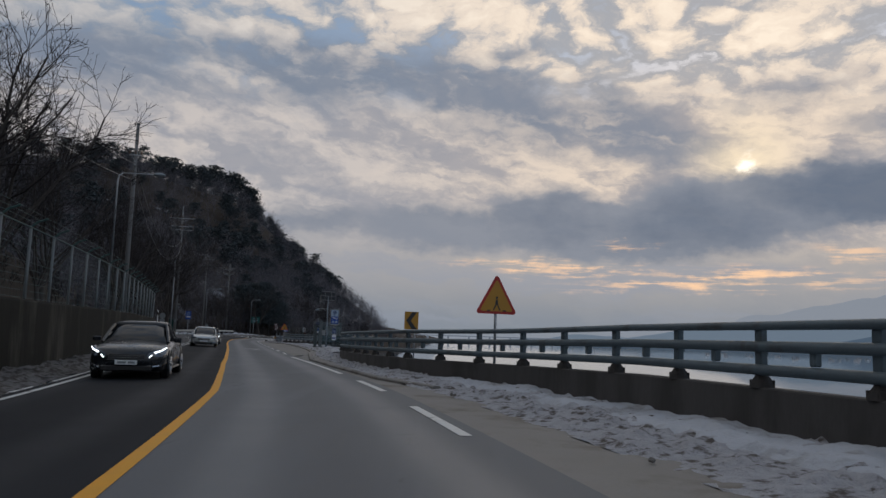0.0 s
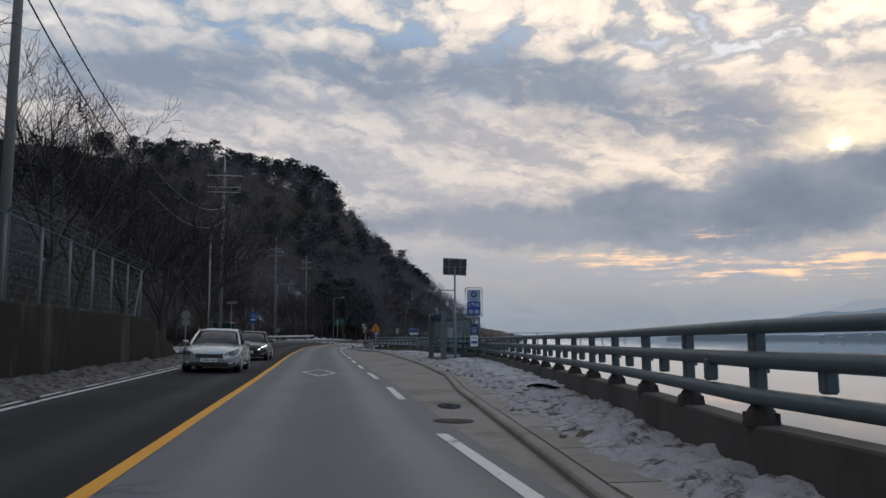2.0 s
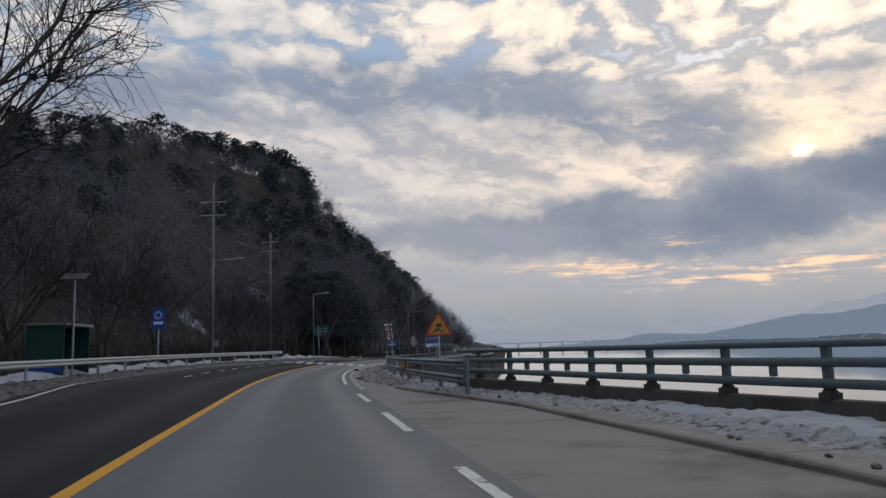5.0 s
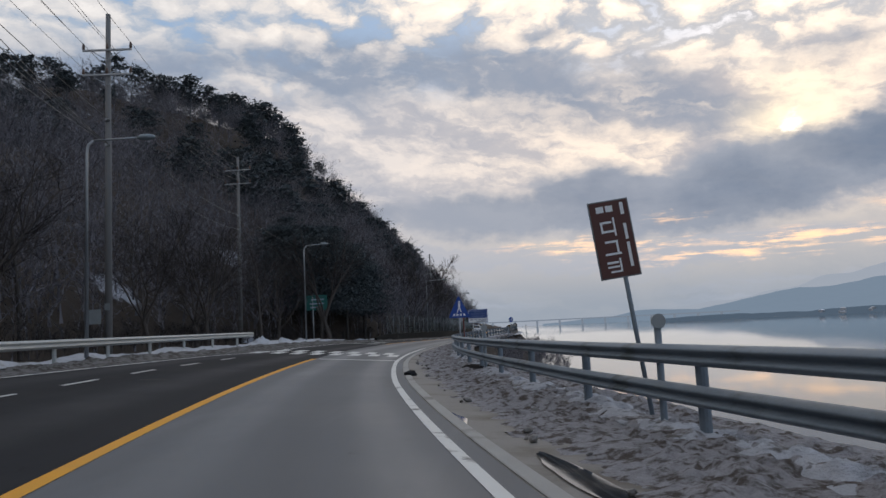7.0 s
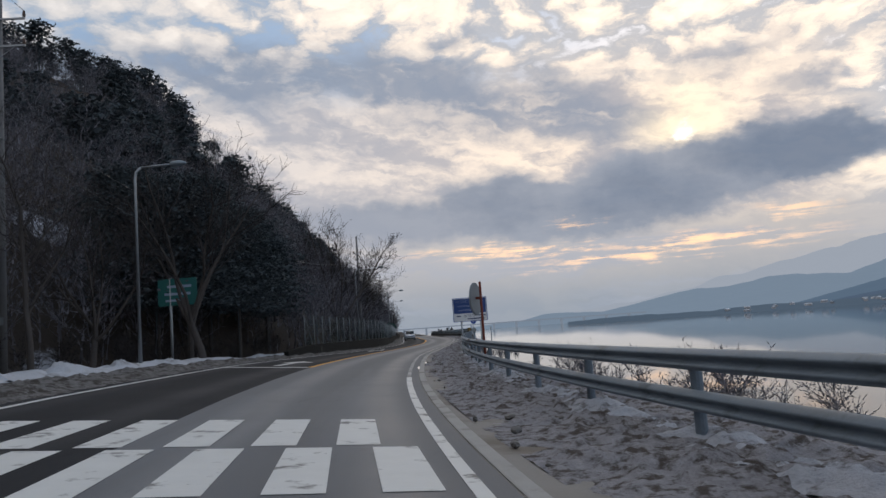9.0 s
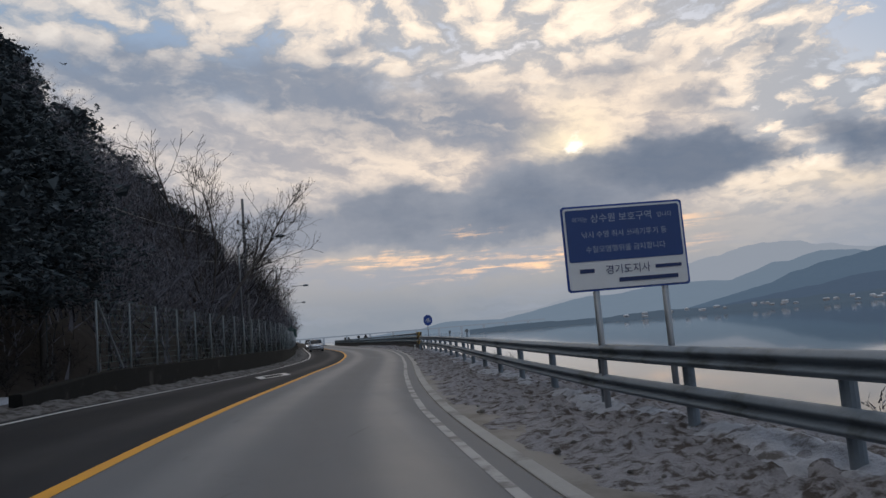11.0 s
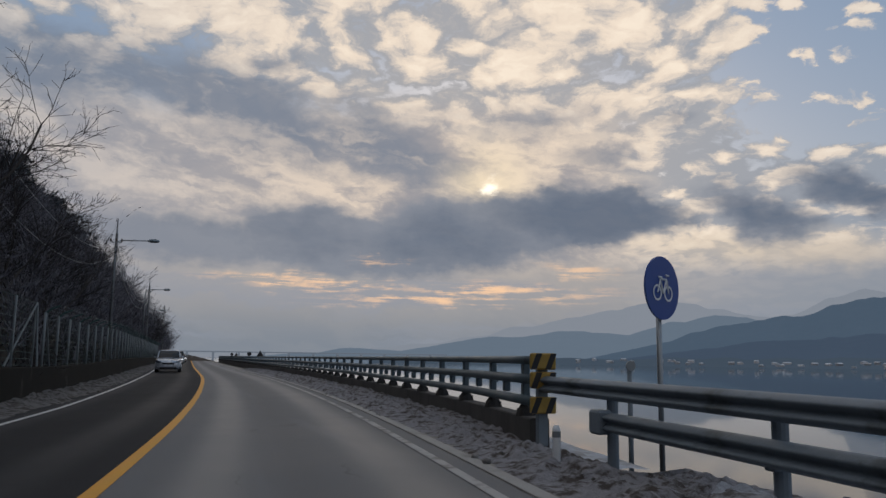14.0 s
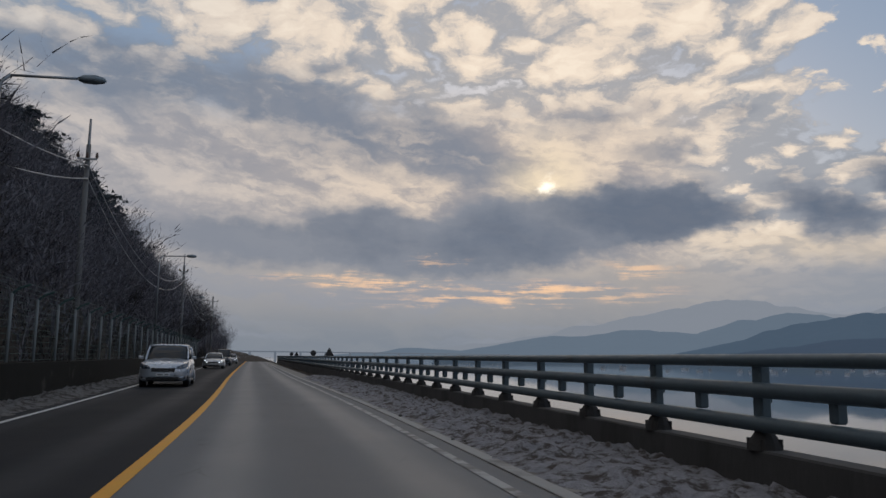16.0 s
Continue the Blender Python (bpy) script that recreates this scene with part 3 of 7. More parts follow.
for a, b in ((1.6, 5.6), (9.4, 13.5), (17.1, 21.2), (24.9, 43.0), (48.7, 52.7), (56.8, 60.5), (64.6, 68.2), (72.1, 75.9), (79.7, 83.7), (87.6, 91.6), (95.6, 99.2), (103.4, 107)):
    line("trim", a, b, right_o, 0.16, M["white_paint"], "worn white painted lane dash")


snow_in = table((-60, 3.8), (8, 3.55), (16, 3.35), (20, 3.0), (26, 2.6), (30, 2.45), (34, 2.6), (38, 2.65), (42, 2.85), (47, 3.2), (54, 3.95), (60, 4.6), (66, 5.0), (78, 5.3), (92, 5.35), (100, 5.0), (108, 3.75), (112, 3.1),
                (116, 2.3), (125, 2.03), (150, 1.9), (175, 1.9), (195, 2.05), (208, 2.3), (224, 2.6), (300, 2.6))


def shoulder_bump(seed, height, edge=0.25, rag=0.35, lump=0.08):
    """Heaped, crusted snow with a ragged edge."""
    def f(s, u, o):
        x, y = plan(s, o)
        n = 0.55 + 1.5 * np.maximum(0.8 * value_noise(x / 0.42, y / 0.42, seed, 3, 0.6) + 1.1 * value_noise(x / 0.17, y / 0.17, seed + 6, 2, 0.6), -0.22)
        big = value_noise(x / 2.2, y / 2.2, seed + 1, 3)
        e = u / edge + rag * value_noise(x / 0.8, y / 0.8, seed + 2, 4, 0.6) * 2.2
        prof = np.clip(e, -0.35, 1)
        low = np.clip((1 - u) / 0.08, 0.3, 1)
        return (height * (0.6 + 0.5 * big) * prof + lump * (n - 0.45) * np.clip(prof, 0, 1)) * low - 0.012
    return f


def shoulder(s, u, o):
    # trodden bare under the shelter
    under = np.clip(np.minimum(s - 72.9, 78.4 - s) * 3, 0, 1) * np.clip((o - 6.2) * 3, 0, 1)
    return -0.3 * under + shoulder_bump(5, 0.12, 0.3, lump=0.06)(s, u, o) + np.interp(s, [18, 22, 108, 114], [0.0, 0.05, 0.05, 0.0])


for a, b, kind in ((-4, 112, "snow_pale"), (112, 300, "snow")):
    snow_r = ribbon("snow_bank", np.arange(a, b + 0.04, 0.085), snow_in, lambda s: barrier_o(s) + np.where((s > 109) & (s < 231), 0.7, -0.05), 0.0, M[kind], cols=46, bump=shoulder)
    tagged(snow_r, "grey crusted snow along the river side of the road" if a < 0 else "dirty ploughed snow along the river side of the road", "snow", kind="stuff")


def fresh(s, u, o):
    x, y = plan(s, o)
    n = value_noise(x / 1.6, y / 1.6, 61, 4, 0.55) + 0.7 * value_noise(x / 0.22, y / 0.22, 62, 2)
    under = np.clip(np.minimum(s - 72.9, 78.4 - s) * 3, 0, 1) * np.clip((o - 6.2) * 3, 0, 1)
    return -0.35 * under + np.interp(s, [18, 22, 108, 114], [0.0, 0.05, 0.05, 0.0]) + 0.07 + 0.10 * n + 0.05 * np.clip(u * 3, 0, 1) - 0.14 * np.clip(1 - u * 5, 0, 1)


for a, b in ((-4, 21), (50, 99)):
    cover_r = ribbon("snow_bank", np.arange(a, b, 0.14), lambda s: snow_in(s) + 0.35 + (barrier_o(s) - snow_in(s)) * 0.28, lambda s: barrier_o(s) - 0.16, 0.0, M["snow_clean"], cols=26, bump=fresh)
    tagged(cover_r, "cleaner white snow in front of the river barrier", "snow", kind="stuff")
rim_r = ribbon("snow_bank", np.arange(112, 230, 0.11), lambda s: rail2_o(s) - 0.35, lambda s: rail2_o(s) + 0.95, 0.0, M["snow_rim"], cols=22,
                bump=lambda s, u, o: 0.02 + 0.13 * value_noise(s / 1.3, o / 0.5, 71, 4, 0.6) + 0.10 * value_noise(s / 0.28, o / 0.28, 72, 3, 0.6) + 0.09 * np.clip(u * 3, 0, 1) - 0.25 * np.clip(u * 2 - 1, 0, 1))
tagged(rim_r, "cleaner snow under and behind the guard rail", "snow", kind="stuff")
snow_l = ribbon("snow_bank", np.arange(-10, 330, 0.25), lambda s: left_o(s) - 2.6, lambda s: left_o(s) - 0.25, 0.0, M["grit"], cols=18, bump=lambda s, u, o: shoulder_bump(9, 0.13, 0.3)(s, 1 - u, o))
tagged(snow_l, "dirty ploughed snow and grit along the hill side", "snow", kind="stuff")


# ---- bars and posts ----
def tube(bm, pts, r, sides=10, cap=True):
    """A pipe through points."""
    rings = []
    pts = [Vector(p) for p in pts]
    for i, p in enumerate(pts):
        d = (pts[min(i + 1, len(pts) - 1)] - pts[max(i - 1, 0)]).normalized()
        a = d.cross(Vector((0, 0, 1)))
        a = a.normalized() if a.length > 1e-4 else Vector((1, 0, 0))
        b = a.cross(d).normalized()
        rr = r[i] if isinstance(r, (list, tuple)) else r
        rings.append([bm.verts.new(p + (a * math.cos(k) + b * math.sin(k)) * rr) for k in np.linspace(0, 2 * math.pi, sides, endpoint=False)])
    for q, w in zip(rings, rings[1:]):
        for k in range(sides):
            bm.faces.new((q[k], q[(k + 1) % sides], w[(k + 1) % sides], w[k]))
    if cap:
        bm.faces.new(rings[0])
        bm.faces.new(rings[-1][::-1])
    return bm


def box(bm, c, size, m=None, bevel=0.0):
    r = bmesh.ops.create_cube(bm, size=1.0, matrix=(m or Matrix()) @ Matrix.Translation(c) @ Matrix.Diagonal((*size, 1)))
    if bevel:
        ed = list({e for v in r["verts"] for e in v.link_edges})
        bmesh.ops.bevel(bm, geom=ed, offset=bevel, segments=1, affect="EDGES")
    return bm


def pipe_barrier(s0, s1, label, post_gap=2.1):
    """Three pipes on steel posts standing on a low concrete wall."""
    root = empty("pipe_barrier", Matrix(), label, "guard rail", "river side rails")
    ss = np.arange(s0, s1 + 0.01, 1.0)
    low = lambda s: float(rail_top(s)) - 0.90
    v = []
    for s in ss:
        o = float(barrier_o(s))
        for do, z in ((-0.17, -0.5), (-0.15, low(s) - 0.02), (-0.13, low(s)), (0.13, low(s)), (0.15, low(s) - 0.02), (0.17, -2.0)):
            x, y = plan(s, o + do)
            v.append((x, y, z))
    f = grid_faces(len(ss), 6)
    mesh_of("concrete_base", v, f + [tuple(range(6)), tuple(range(len(v) - 6, len(v)))], M["concrete_dark"], root)
    for dz, r in ((-0.055, 0.062), (-0.34, 0.075), (-0.66, 0.075)):
        bm = bmesh.new()
        tube(bm, [(*map(float, plan(s, float(barrier_o(s)) - 0.10)), float(rail_top(s)) + dz) for s in ss], r, 12)
        part("rail", bm, M["pipe_paint"], root, smooth=True)
    bm = bmesh.new()
    box(bm, (0, 0.04, 0.43), (0.15, 0.11, 0.80), bevel=0.015)
    box(bm, (0, -0.005, 0.50), (0.055, 0.10, 0.12))
    post = part("post", bm, M["pipe_paint"], root)
    bm = bmesh.new()
    tube(bm, [(0, 0.03, -0.01), (0, 0.03, 0.06), (0, 0.03, 0.12), (0, 0.03, 0.17)], [0.165, 0.15, 0.115, 0.08], 12)
    for q in range(4):
        a = q * math.pi / 2 + math.pi / 4
        tube(bm, [(0.15 * math.cos(a), 0.03 + 0.13 * math.sin(a), -0.01), (0.15 * math.cos(a), 0.03 + 0.13 * math.sin(a), 0.10)], 0.028, 6)
    foot = part("post_foot", bm, M["post_dirt"], post, "dark grimy bolted foot")
    bm = bmesh.new()
    box(bm, (1.05, 0.06, 0.43), (0.11, 0.12, 0.22), bevel=0.02)
    tube(bm, [(1.05, -0.02, 0.52), (1.05, 0.06, 0.52)], 0.05, 10)
    clamp = part("rail_clamp", bm, M["pipe_paint"], post)
    first = True
    for s in np.arange(s0 + 0.6, s1 - 0.2, post_gap):
        m = pose(*map(float, plan(s, float(barrier_o(s)))), low(s), 0, 0, turn_at(s) - 90 - math.degrees(math.atan2(float(barrier_o(s + 1) - barrier_o(s - 1)), 2)) + 180)
        if first:
            post.matrix_basis, first = m, False
        else:
            copy_thing(post, m)
    return root


pipe_barrier(-12, 108, "grey-blue three-pipe guard rail on a low concrete wall")
pipe_barrier(234.2, 420, "grey-blue three-pipe guard rail on a stained concrete wall")


def beam_rail(s0, s1, off, top, drops, r, posts, label, group="river side rails", mat="rail_paint", short=0.0):
    """Smooth two-bulged beams at the drops below top(s), on round posts."""
    root = empty("guard_rail", Matrix(), label, "guard rail", group)
    ss = np.arange(s0, s1 + 0.01, 1.0)
    side = 1 if float(off(s0)) > 0 else -1
    prof = [(-(0.036 - 0.036 * math.cos(4 * math.pi * u)) + (-0.004 if 0 < u < 1 else 0.03), r * (1 - 2 * u)) for u in np.linspace(0, 1, 17)]
    prof += [(a + 0.012, b * 0.97) for a, b in prof[::-1]]
    for drop in drops:
        bm = bmesh.new()
        rings = []
        stop = s1 - short if drop is drops[-1] else s1
        for s in ss[ss <= stop]:
            o, z = float(off(s)), float(top(s)) - float(drop(s)) - r
            rings.append([bm.verts.new((*map(float, plan(s, o + a * side)), z + b)) for a, b in prof])
        for q, w in zip(rings, rings[1:]):
            for k in range(len(prof)):
                bm.faces.new((q[k], q[(k + 1) % len(prof)], w[(k + 1) % len(prof)], w[k]))
        bm.faces.new(rings[0])
        bm.faces.new(rings[-1][::-1])
        part("rail_beam", bm, M[mat], root, smooth=True)
        if short and drop is drops[-1]:
            bm = bmesh.new()
            box(bm, (0, 0, 0), (0.20, 0.26, 2 * r + 0.05), pose(*map(float, plan(stop, float(off(stop)) - 0.03)), float(top(stop)) - float(drop(stop)) - r, 0, 0, turn_at(stop)), bevel=0.03)
            part("end_cap", bm, M[mat], root)
    bm = bmesh.new()
    tube(bm, [(0, 0, -1.6), (0, 0, -0.05), (0, 0, -0.035)], [0.068, 0.068, 0.05], 12)
    post = part("post", bm, M[mat], root, smooth=False)
    for drop in drops:
        bm = bmesh.new()
        box(bm, (0, 0.085, -r - float(drop(s0))), (0.13, 0.07, 0.15), bevel=0.01)
        part("spacer", bm, M[mat], post)
    for i, s in enumerate(posts):
        m = pose(*map(float, plan(s, float(off(s)) + 0.13 * side)), float(top(s)), 0, 0, turn_at(s) + 90 * side)
        if i == 0:
            post.matrix_basis = m
        else:
            copy_thing(post, m)
    return root


beam_rail(104, 234, rail2_o, rail2_top, (table((0, 0), (1, 0)), table((100, 0.44), (190, 0.44), (208, 0.385), (240, 0.37))), 0.118,
          [*np.arange(104.2, 185, 4.0), *np.arange(187, 233.5, 3.0)], "grey steel two-beam guard rail on round posts in dirty snow", short=2.0)
left_rail_o = table((100, -11.0), (112, -10.8), (140, -10.2), (156, -9.5), (170, -8.9))
left_rail_top = lambda s: road_z(s, left_rail_o(s)) + 0.90
beam_rail(102, 165, left_rail_o, left_rail_top, (table((0, 0), (1, 0)),), 0.15, np.arange(102.5, 165, 4.0), "pale galvanised single-beam guard rail in snow", "hill side rails", "galv_pale")

# ---- kerbs, ledges, walls ----
def strip_profile(name, ss, off, prof, mat, label="", parent=None, kind="structure", zfun=None, category="kerb"):
    """Sweeps the cross-section prof (do, dz) along the offset off(s)."""
    ss = np.asarray(ss, float)
    v = []
    for s in ss:
        o = float(off(s))
        zb = float(zfun(s)) if zfun else float(road_z(s, o))
        for do, dz in prof:
            x, y = plan(s, o + do)
            v.append((float(x), float(y), zb + dz))
    n = len(prof)
    ob = mesh_of(name, v, grid_faces(len(ss), n) + [tuple(range(n)), tuple(range(len(v) - n, len(v)))], mat, parent)
    return tagged(ob, label, category, kind=kind) if label else ob


strip_profile("kerb", np.arange(18, 112, 1.0), lambda s: kerb_o(s), [(-0.02, -0.3), (-0.02, 0.05), (0.0, 0.075), (0.03, 0.085), (0.14, 0.085), (0.17, 0.06), (0.17, -0.3)], M["concrete"], "worn concrete kerb of the bus bay")
strip_profile("kerb", np.arange(110, 420, 1.5), lambda s: right_o(s) + 0.34, [(-0.02, -0.3), (-0.02, 0.012), (0.0, 0.018), (0.15, 0.018), (0.17, 0.0), (0.17, -0.3)], M["concrete_pale"], "pale flush concrete edge strip beside the lane")
walkway = ribbon("pavement", np.arange(20, 111, 1.0), lambda s: kerb_o(s) + 0.15, lambda s: snow_in(s) + 0.9, 0.04, M["concrete"], cols=2)
tagged(walkway, "grey concrete walkway behind the kerb", "pavement", kind="structure")
M["slab"] = material("slab", (0.22, 0.205, 0.19), 0.75, 0, 0.3, 1.6, 34, 0.35, 0.006, (0.13, 0.115, 0.10), (0.5, 0.68), rand=0.35)
for a in np.arange(21, 109, 2.0):
    v = []
    for dz in (0.068, 0.02):
        v += [P(a, float(kerb_o(a)) + 0.195, dz), P(a, float(snow_in(a)) + 0.8, dz), P(a + 1.96, float(snow_in(a + 1.96)) + 0.8, dz), P(a + 1.96, float(kerb_o(a + 1.96)) + 0.195, dz)]
    mesh_of("slab", v, [(0, 1, 2, 3), (0, 4, 5, 1), (1, 5, 6, 2), (2, 6, 7, 3), (3, 7, 4, 0)], M["slab"], walkway)
for a, b in ((-12, 109), (233, 420)):
    ledge = ribbon("snow_bank", np.arange(a, b, 0.8), lambda s: barrier_o(s) + 0.15, lambda s: barrier_o(s) + 1.1, -0.2, M["snow_clean"], cols=6, bump=shoulder_bump(31, 0.06, 0.1))
    tagged(ledge, "clean snow on the narrow ledge above the river", "snow", kind="stuff")

wall_o = table((-60, -7.2), (22, -7.25), (45, -7.3), (70, -8.0), (82, -8.4))
wall_top = table((-60, 1.9), (20, 1.95), (50, 2.15), (69, 2.2), (72, 2.0), (76, 1.2), (80, 0.35))
ss = np.arange(-40, 80.1, 1.0)
v = []
for s in ss:
    for do, z in ((0.05, -0.6), (-0.02, float(wall_top(s)) - 0.06), (-0.05, float(wall_top(s))), (-0.38, float(wall_top(s))), (-0.40, -0.6)):
        x, y = plan(s, float(wall_o(s)) + do)
        v.append((float(x), float(y), z))
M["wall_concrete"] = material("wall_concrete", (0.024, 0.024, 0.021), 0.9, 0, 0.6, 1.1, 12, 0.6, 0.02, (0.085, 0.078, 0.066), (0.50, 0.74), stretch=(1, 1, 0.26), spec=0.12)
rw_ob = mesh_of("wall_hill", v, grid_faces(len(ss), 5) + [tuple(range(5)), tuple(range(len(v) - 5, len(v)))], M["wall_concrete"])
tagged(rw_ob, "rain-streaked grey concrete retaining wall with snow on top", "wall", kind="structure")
cap = ribbon("snow_cap", np.arange(-20, 70, 0.3), lambda s: wall_o(s) - 0.75, lambda s: wall_o(s) - 0.06, 0.0, M["snow_clean"], cols=4,
             bump=lambda s, u, o: wall_top(s) - road_z(s, o) - 0.05 + np.maximum(value_noise(s / 0.9, u * 2, 41) * 0.13 + 0.02, -0.05) * np.clip(u * 4, 0, 1) * np.clip((1 - u) * 5, 0, 1))
tagged(cap, "patchy melting snow along the top of the wall", "snow", kind="stuff")
low_o = table((196, -7.3), (202, -7.0), (240, -6.3), (260, -6.6), (300, -6.55), (420, -6.4))
low_top = table((192, 0.35), (202, 0.95), (225, 0.93), (245, 0.9), (252, 0.82), (262, 0.80), (275, 0.98), (300, 1.0), (420, 0.7))
v = []
ss = np.arange(197, 421, 1.5)
for s in ss:
    for do, z in ((0.04, -0.8), (0.0, float(low_top(s)) - 0.03), (-0.03, float(low_top(s))), (-0.30, float(low_top(s))), (-0.32, -0.8)):
        x, y = plan(s, float(low_o(s)) + do)
        v.append((float(x), float(y), z))
lw_ob = mesh_of("wall_low", v, grid_faces(len(ss), 5) + [tuple(range(5)), tuple(range(len(v) - 5, len(v)))], material("mossy_wall", (0.018, 0.018, 0.017), 0.95, 0, 0.5, 1.5, 14, 0.6, 0.02, (0.05, 0.048, 0.045), (0.58, 0.72), spec=0.1))
tagged(lw_ob, "low dark mossy concrete wall under the mesh fence", "wall", kind="structure")

patch_l = ribbon("snow_bank", np.arange(84, 205, 0.35), lambda s: left_o(s) - 4.6, lambda s: left_o(s) - 2.2, 0.06, M["snow_clean"], cols=14,
                 bump=lambda s, u, o: 0.34 * value_noise(s / 2.2, o / 0.9, 51, 5, 0.6) + 0.05 - 0.18 * np.abs(u - 0.5) * 2 + 0.22 * np.clip((-o - 8.5) / 3, 0, 1))
tagged(patch_l, "patches of clean snow at the edge of the wood", "snow", kind="stuff")

# ---- mesh fences ----
M["fence_green"] = material("fence_green", (0.070, 0.120, 0.115), 0.6, 0.1, 0.2, 2, 30, 0, 0, spec=0.2)
M["fence_pale"] = material("fence_pale", (0.20, 0.22, 0.23), 0.55, 0.1, 0.2, 2, 30, 0, 0, spec=0.3)


def wire(verts, faces, a, b, r):
    """A thin three-sided bar."""
    a, b = np.array(a, float), np.array(b, float)
    d = b - a
    d /= np.linalg.norm(d) + 1e-9
    p = np.cross(d, (0.3, 0.2, 1.0) if abs(d[2]) < 0.9 else (1, 0, 0))
    p /= np.linalg.norm(p)
    q = np.cross(d, p)
    n = len(verts)
    for e in (a, b):
        for k in (0.5, 2.6, 4.7):
            verts.append(e + r * (p * math.cos(k) + q * math.sin(k)))
    for i in range(3):
        faces.append((n + i, n + (i + 1) % 3, n + 3 + (i + 1) % 3, n + 3 + i))


LEAN = 0.45          # the arms lean out over the road


def fence(s0, s1, off, base, height, arm, gap, label, brace_at, tube_top=False):
    root = empty("mesh_fence", Matrix(), label, "fence", "hill side fences")
    posts = np.arange(s0, s1 + 0.01, gap)
    at = lambda s, do, z: (*map(float, plan(s, float(off(s)) + do)), z)
    bm = bmesh.new()
    tube(bm, [(0, 0, -0.3), (0, 0, height)], 0.045 if arm else 0.032, 8)
    post = part("post", bm, M["fence_pale"], root, smooth=True)
    if arm:
        bm = bmesh.new()
        tube(bm, [(0, 0, height - 0.03), (0.0, LEAN * 0.4, height + 0.13), (0, LEAN, height + 0.24)], 0.034, 6)
        part("arm", bm, M["fence_green"], post, "green outward-leaning arm")
    for i, s in enumerate(posts):
        m = pose(*at(s, 0, float(base(s))), 0, 0, turn_at(s) - 90)
        if i == 0:
            post.matrix_basis = m
        else:
            copy_thing(post, m)
    for a, b in zip(posts, posts[1:]):
        vs, fs = [], []
        for z in np.linspace(0.06, height - 0.03, 11):
            wire(vs, fs, at(a, 0, float(base(a)) + z), at(b, 0, float(base(b)) + z), 0.0055)
        for s in np.arange(a + 0.2, b, 0.3):
            wire(vs, fs, at(s, 0, float(base(s)) + 0.05), at(s, 0, float(base(s)) + height - 0.02), 0.0022)
        if arm:
            for k in (0.3, 0.65, 1.0):
                wire(vs, fs, at(a, 0.45 * k, float(base(a)) + height + 0.24 * k), at(b, 0.45 * k, float(base(b)) + height + 0.24 * k), 0.006)
        tagged(mesh_of("wire_panel", vs, fs, M["fence_green"], root), kind="stuff")
    if tube_top:
        bm = bmesh.new()
        tube(bm, [at(s, 0.02, float(base(s)) + height - 0.05) for s in posts], 0.022, 6)
        part("top_tube", bm, M["fence_green"], root)
    for s, ds, do in brace_at:
        bm = bmesh.new()
        tube(bm, [at(s, 0.03, float(base(s)) + height - 0.02), at(s + ds, do, float(base(s + ds)) + 0.02)], 0.032, 8)
        part("brace", bm, M["fence_pale"], root, "pale diagonal brace")


fence(-14.5, 69.5, lambda s: wall_o(s) - 0.2, wall_top, 2.2, True, 2.8, "green wire mesh fence with leaning arms on the wall", [(69.5, -1.3, 0.03)], True)
fence(201.5, 250.9, lambda s: low_o(s) - 0.15, low_top, 2.08, False, 2.74, "green wire mesh fence on a low wall", [(201.5, 1.9, 0.03), (250.8, -2.4, -0.25), (250.8, -0.2, 0.2)])
fence(252.4, 351, lambda s: low_o(s) - 0.15, low_top, 1.85, True, 2.6, "tall wire mesh fence on a low wall by the hillside", [(252.4, 1.2, 0.03)])

# ---- trees ----


def grow(seed, h, rich=1.0, spread=1.15):
    """Segments (start, end, radii, level) of a leafless tree of height h."""
    rng = np.random.RandomState(seed)
    segs = []

    def branch(p, d, length, r, level):
        n = (5, 4, 3, 2, 2)[level]
        for i in range(n):
            wig = rng.normal(0, (0.05, 0.16, 0.2, 0.25, 0.3)[level], 3)
            up = np.array([0, 0, (0.05, 0.05, 0.05, 0.04, 0.02)[level]])
            d = d + wig + up
            d = d / np.linalg.norm(d)
            q = p + d * length / n
            r2 = r * (0.86 if level < 2 else 0.75)
            segs.append((p, q, r, r2, level))
            if level < 4 and (i > 0 or level > 0):
                k = rng.poisson((2.0, 1.6, 1.7, 1.5)[level] * rich) + (1 if level < 2 else 0)
                for _ in range(k):
                    a = rng.uniform(0, 2 * math.pi)
                    side = np.array([math.cos(a), math.sin(a), 0]) * spread + np.array([0, 0, rng.uniform(0.1, 0.7)])
                    e = d * 0.55 + side * rng.uniform(0.5, 0.95)
                    e = e / np.linalg.norm(e)
                    branch(p + (q - p) * rng.uniform(0.3, 1), e, length * rng.uniform(0.38, 0.62), r2 * rng.uniform(0.35, 0.6), level + 1)
            p, r = q, r2
        if level < 4:
            branch(p, d + rng.normal(0, 0.2, 3), length * 0.45, r * 0.8, level + 1)

    branch(np.zeros(3), np.array([rng.normal(0, 0.06), rng.normal(0, 0.06), 1.0]), h * 0.62, h * 0.013, 0)
    top = max(float(s[1][2]) for s in segs)
    k = h / top
    return [(a * k, b * k, max(r * k, 0.004), max(q * k, 0.003), l) for a, b, r, q, l in segs]


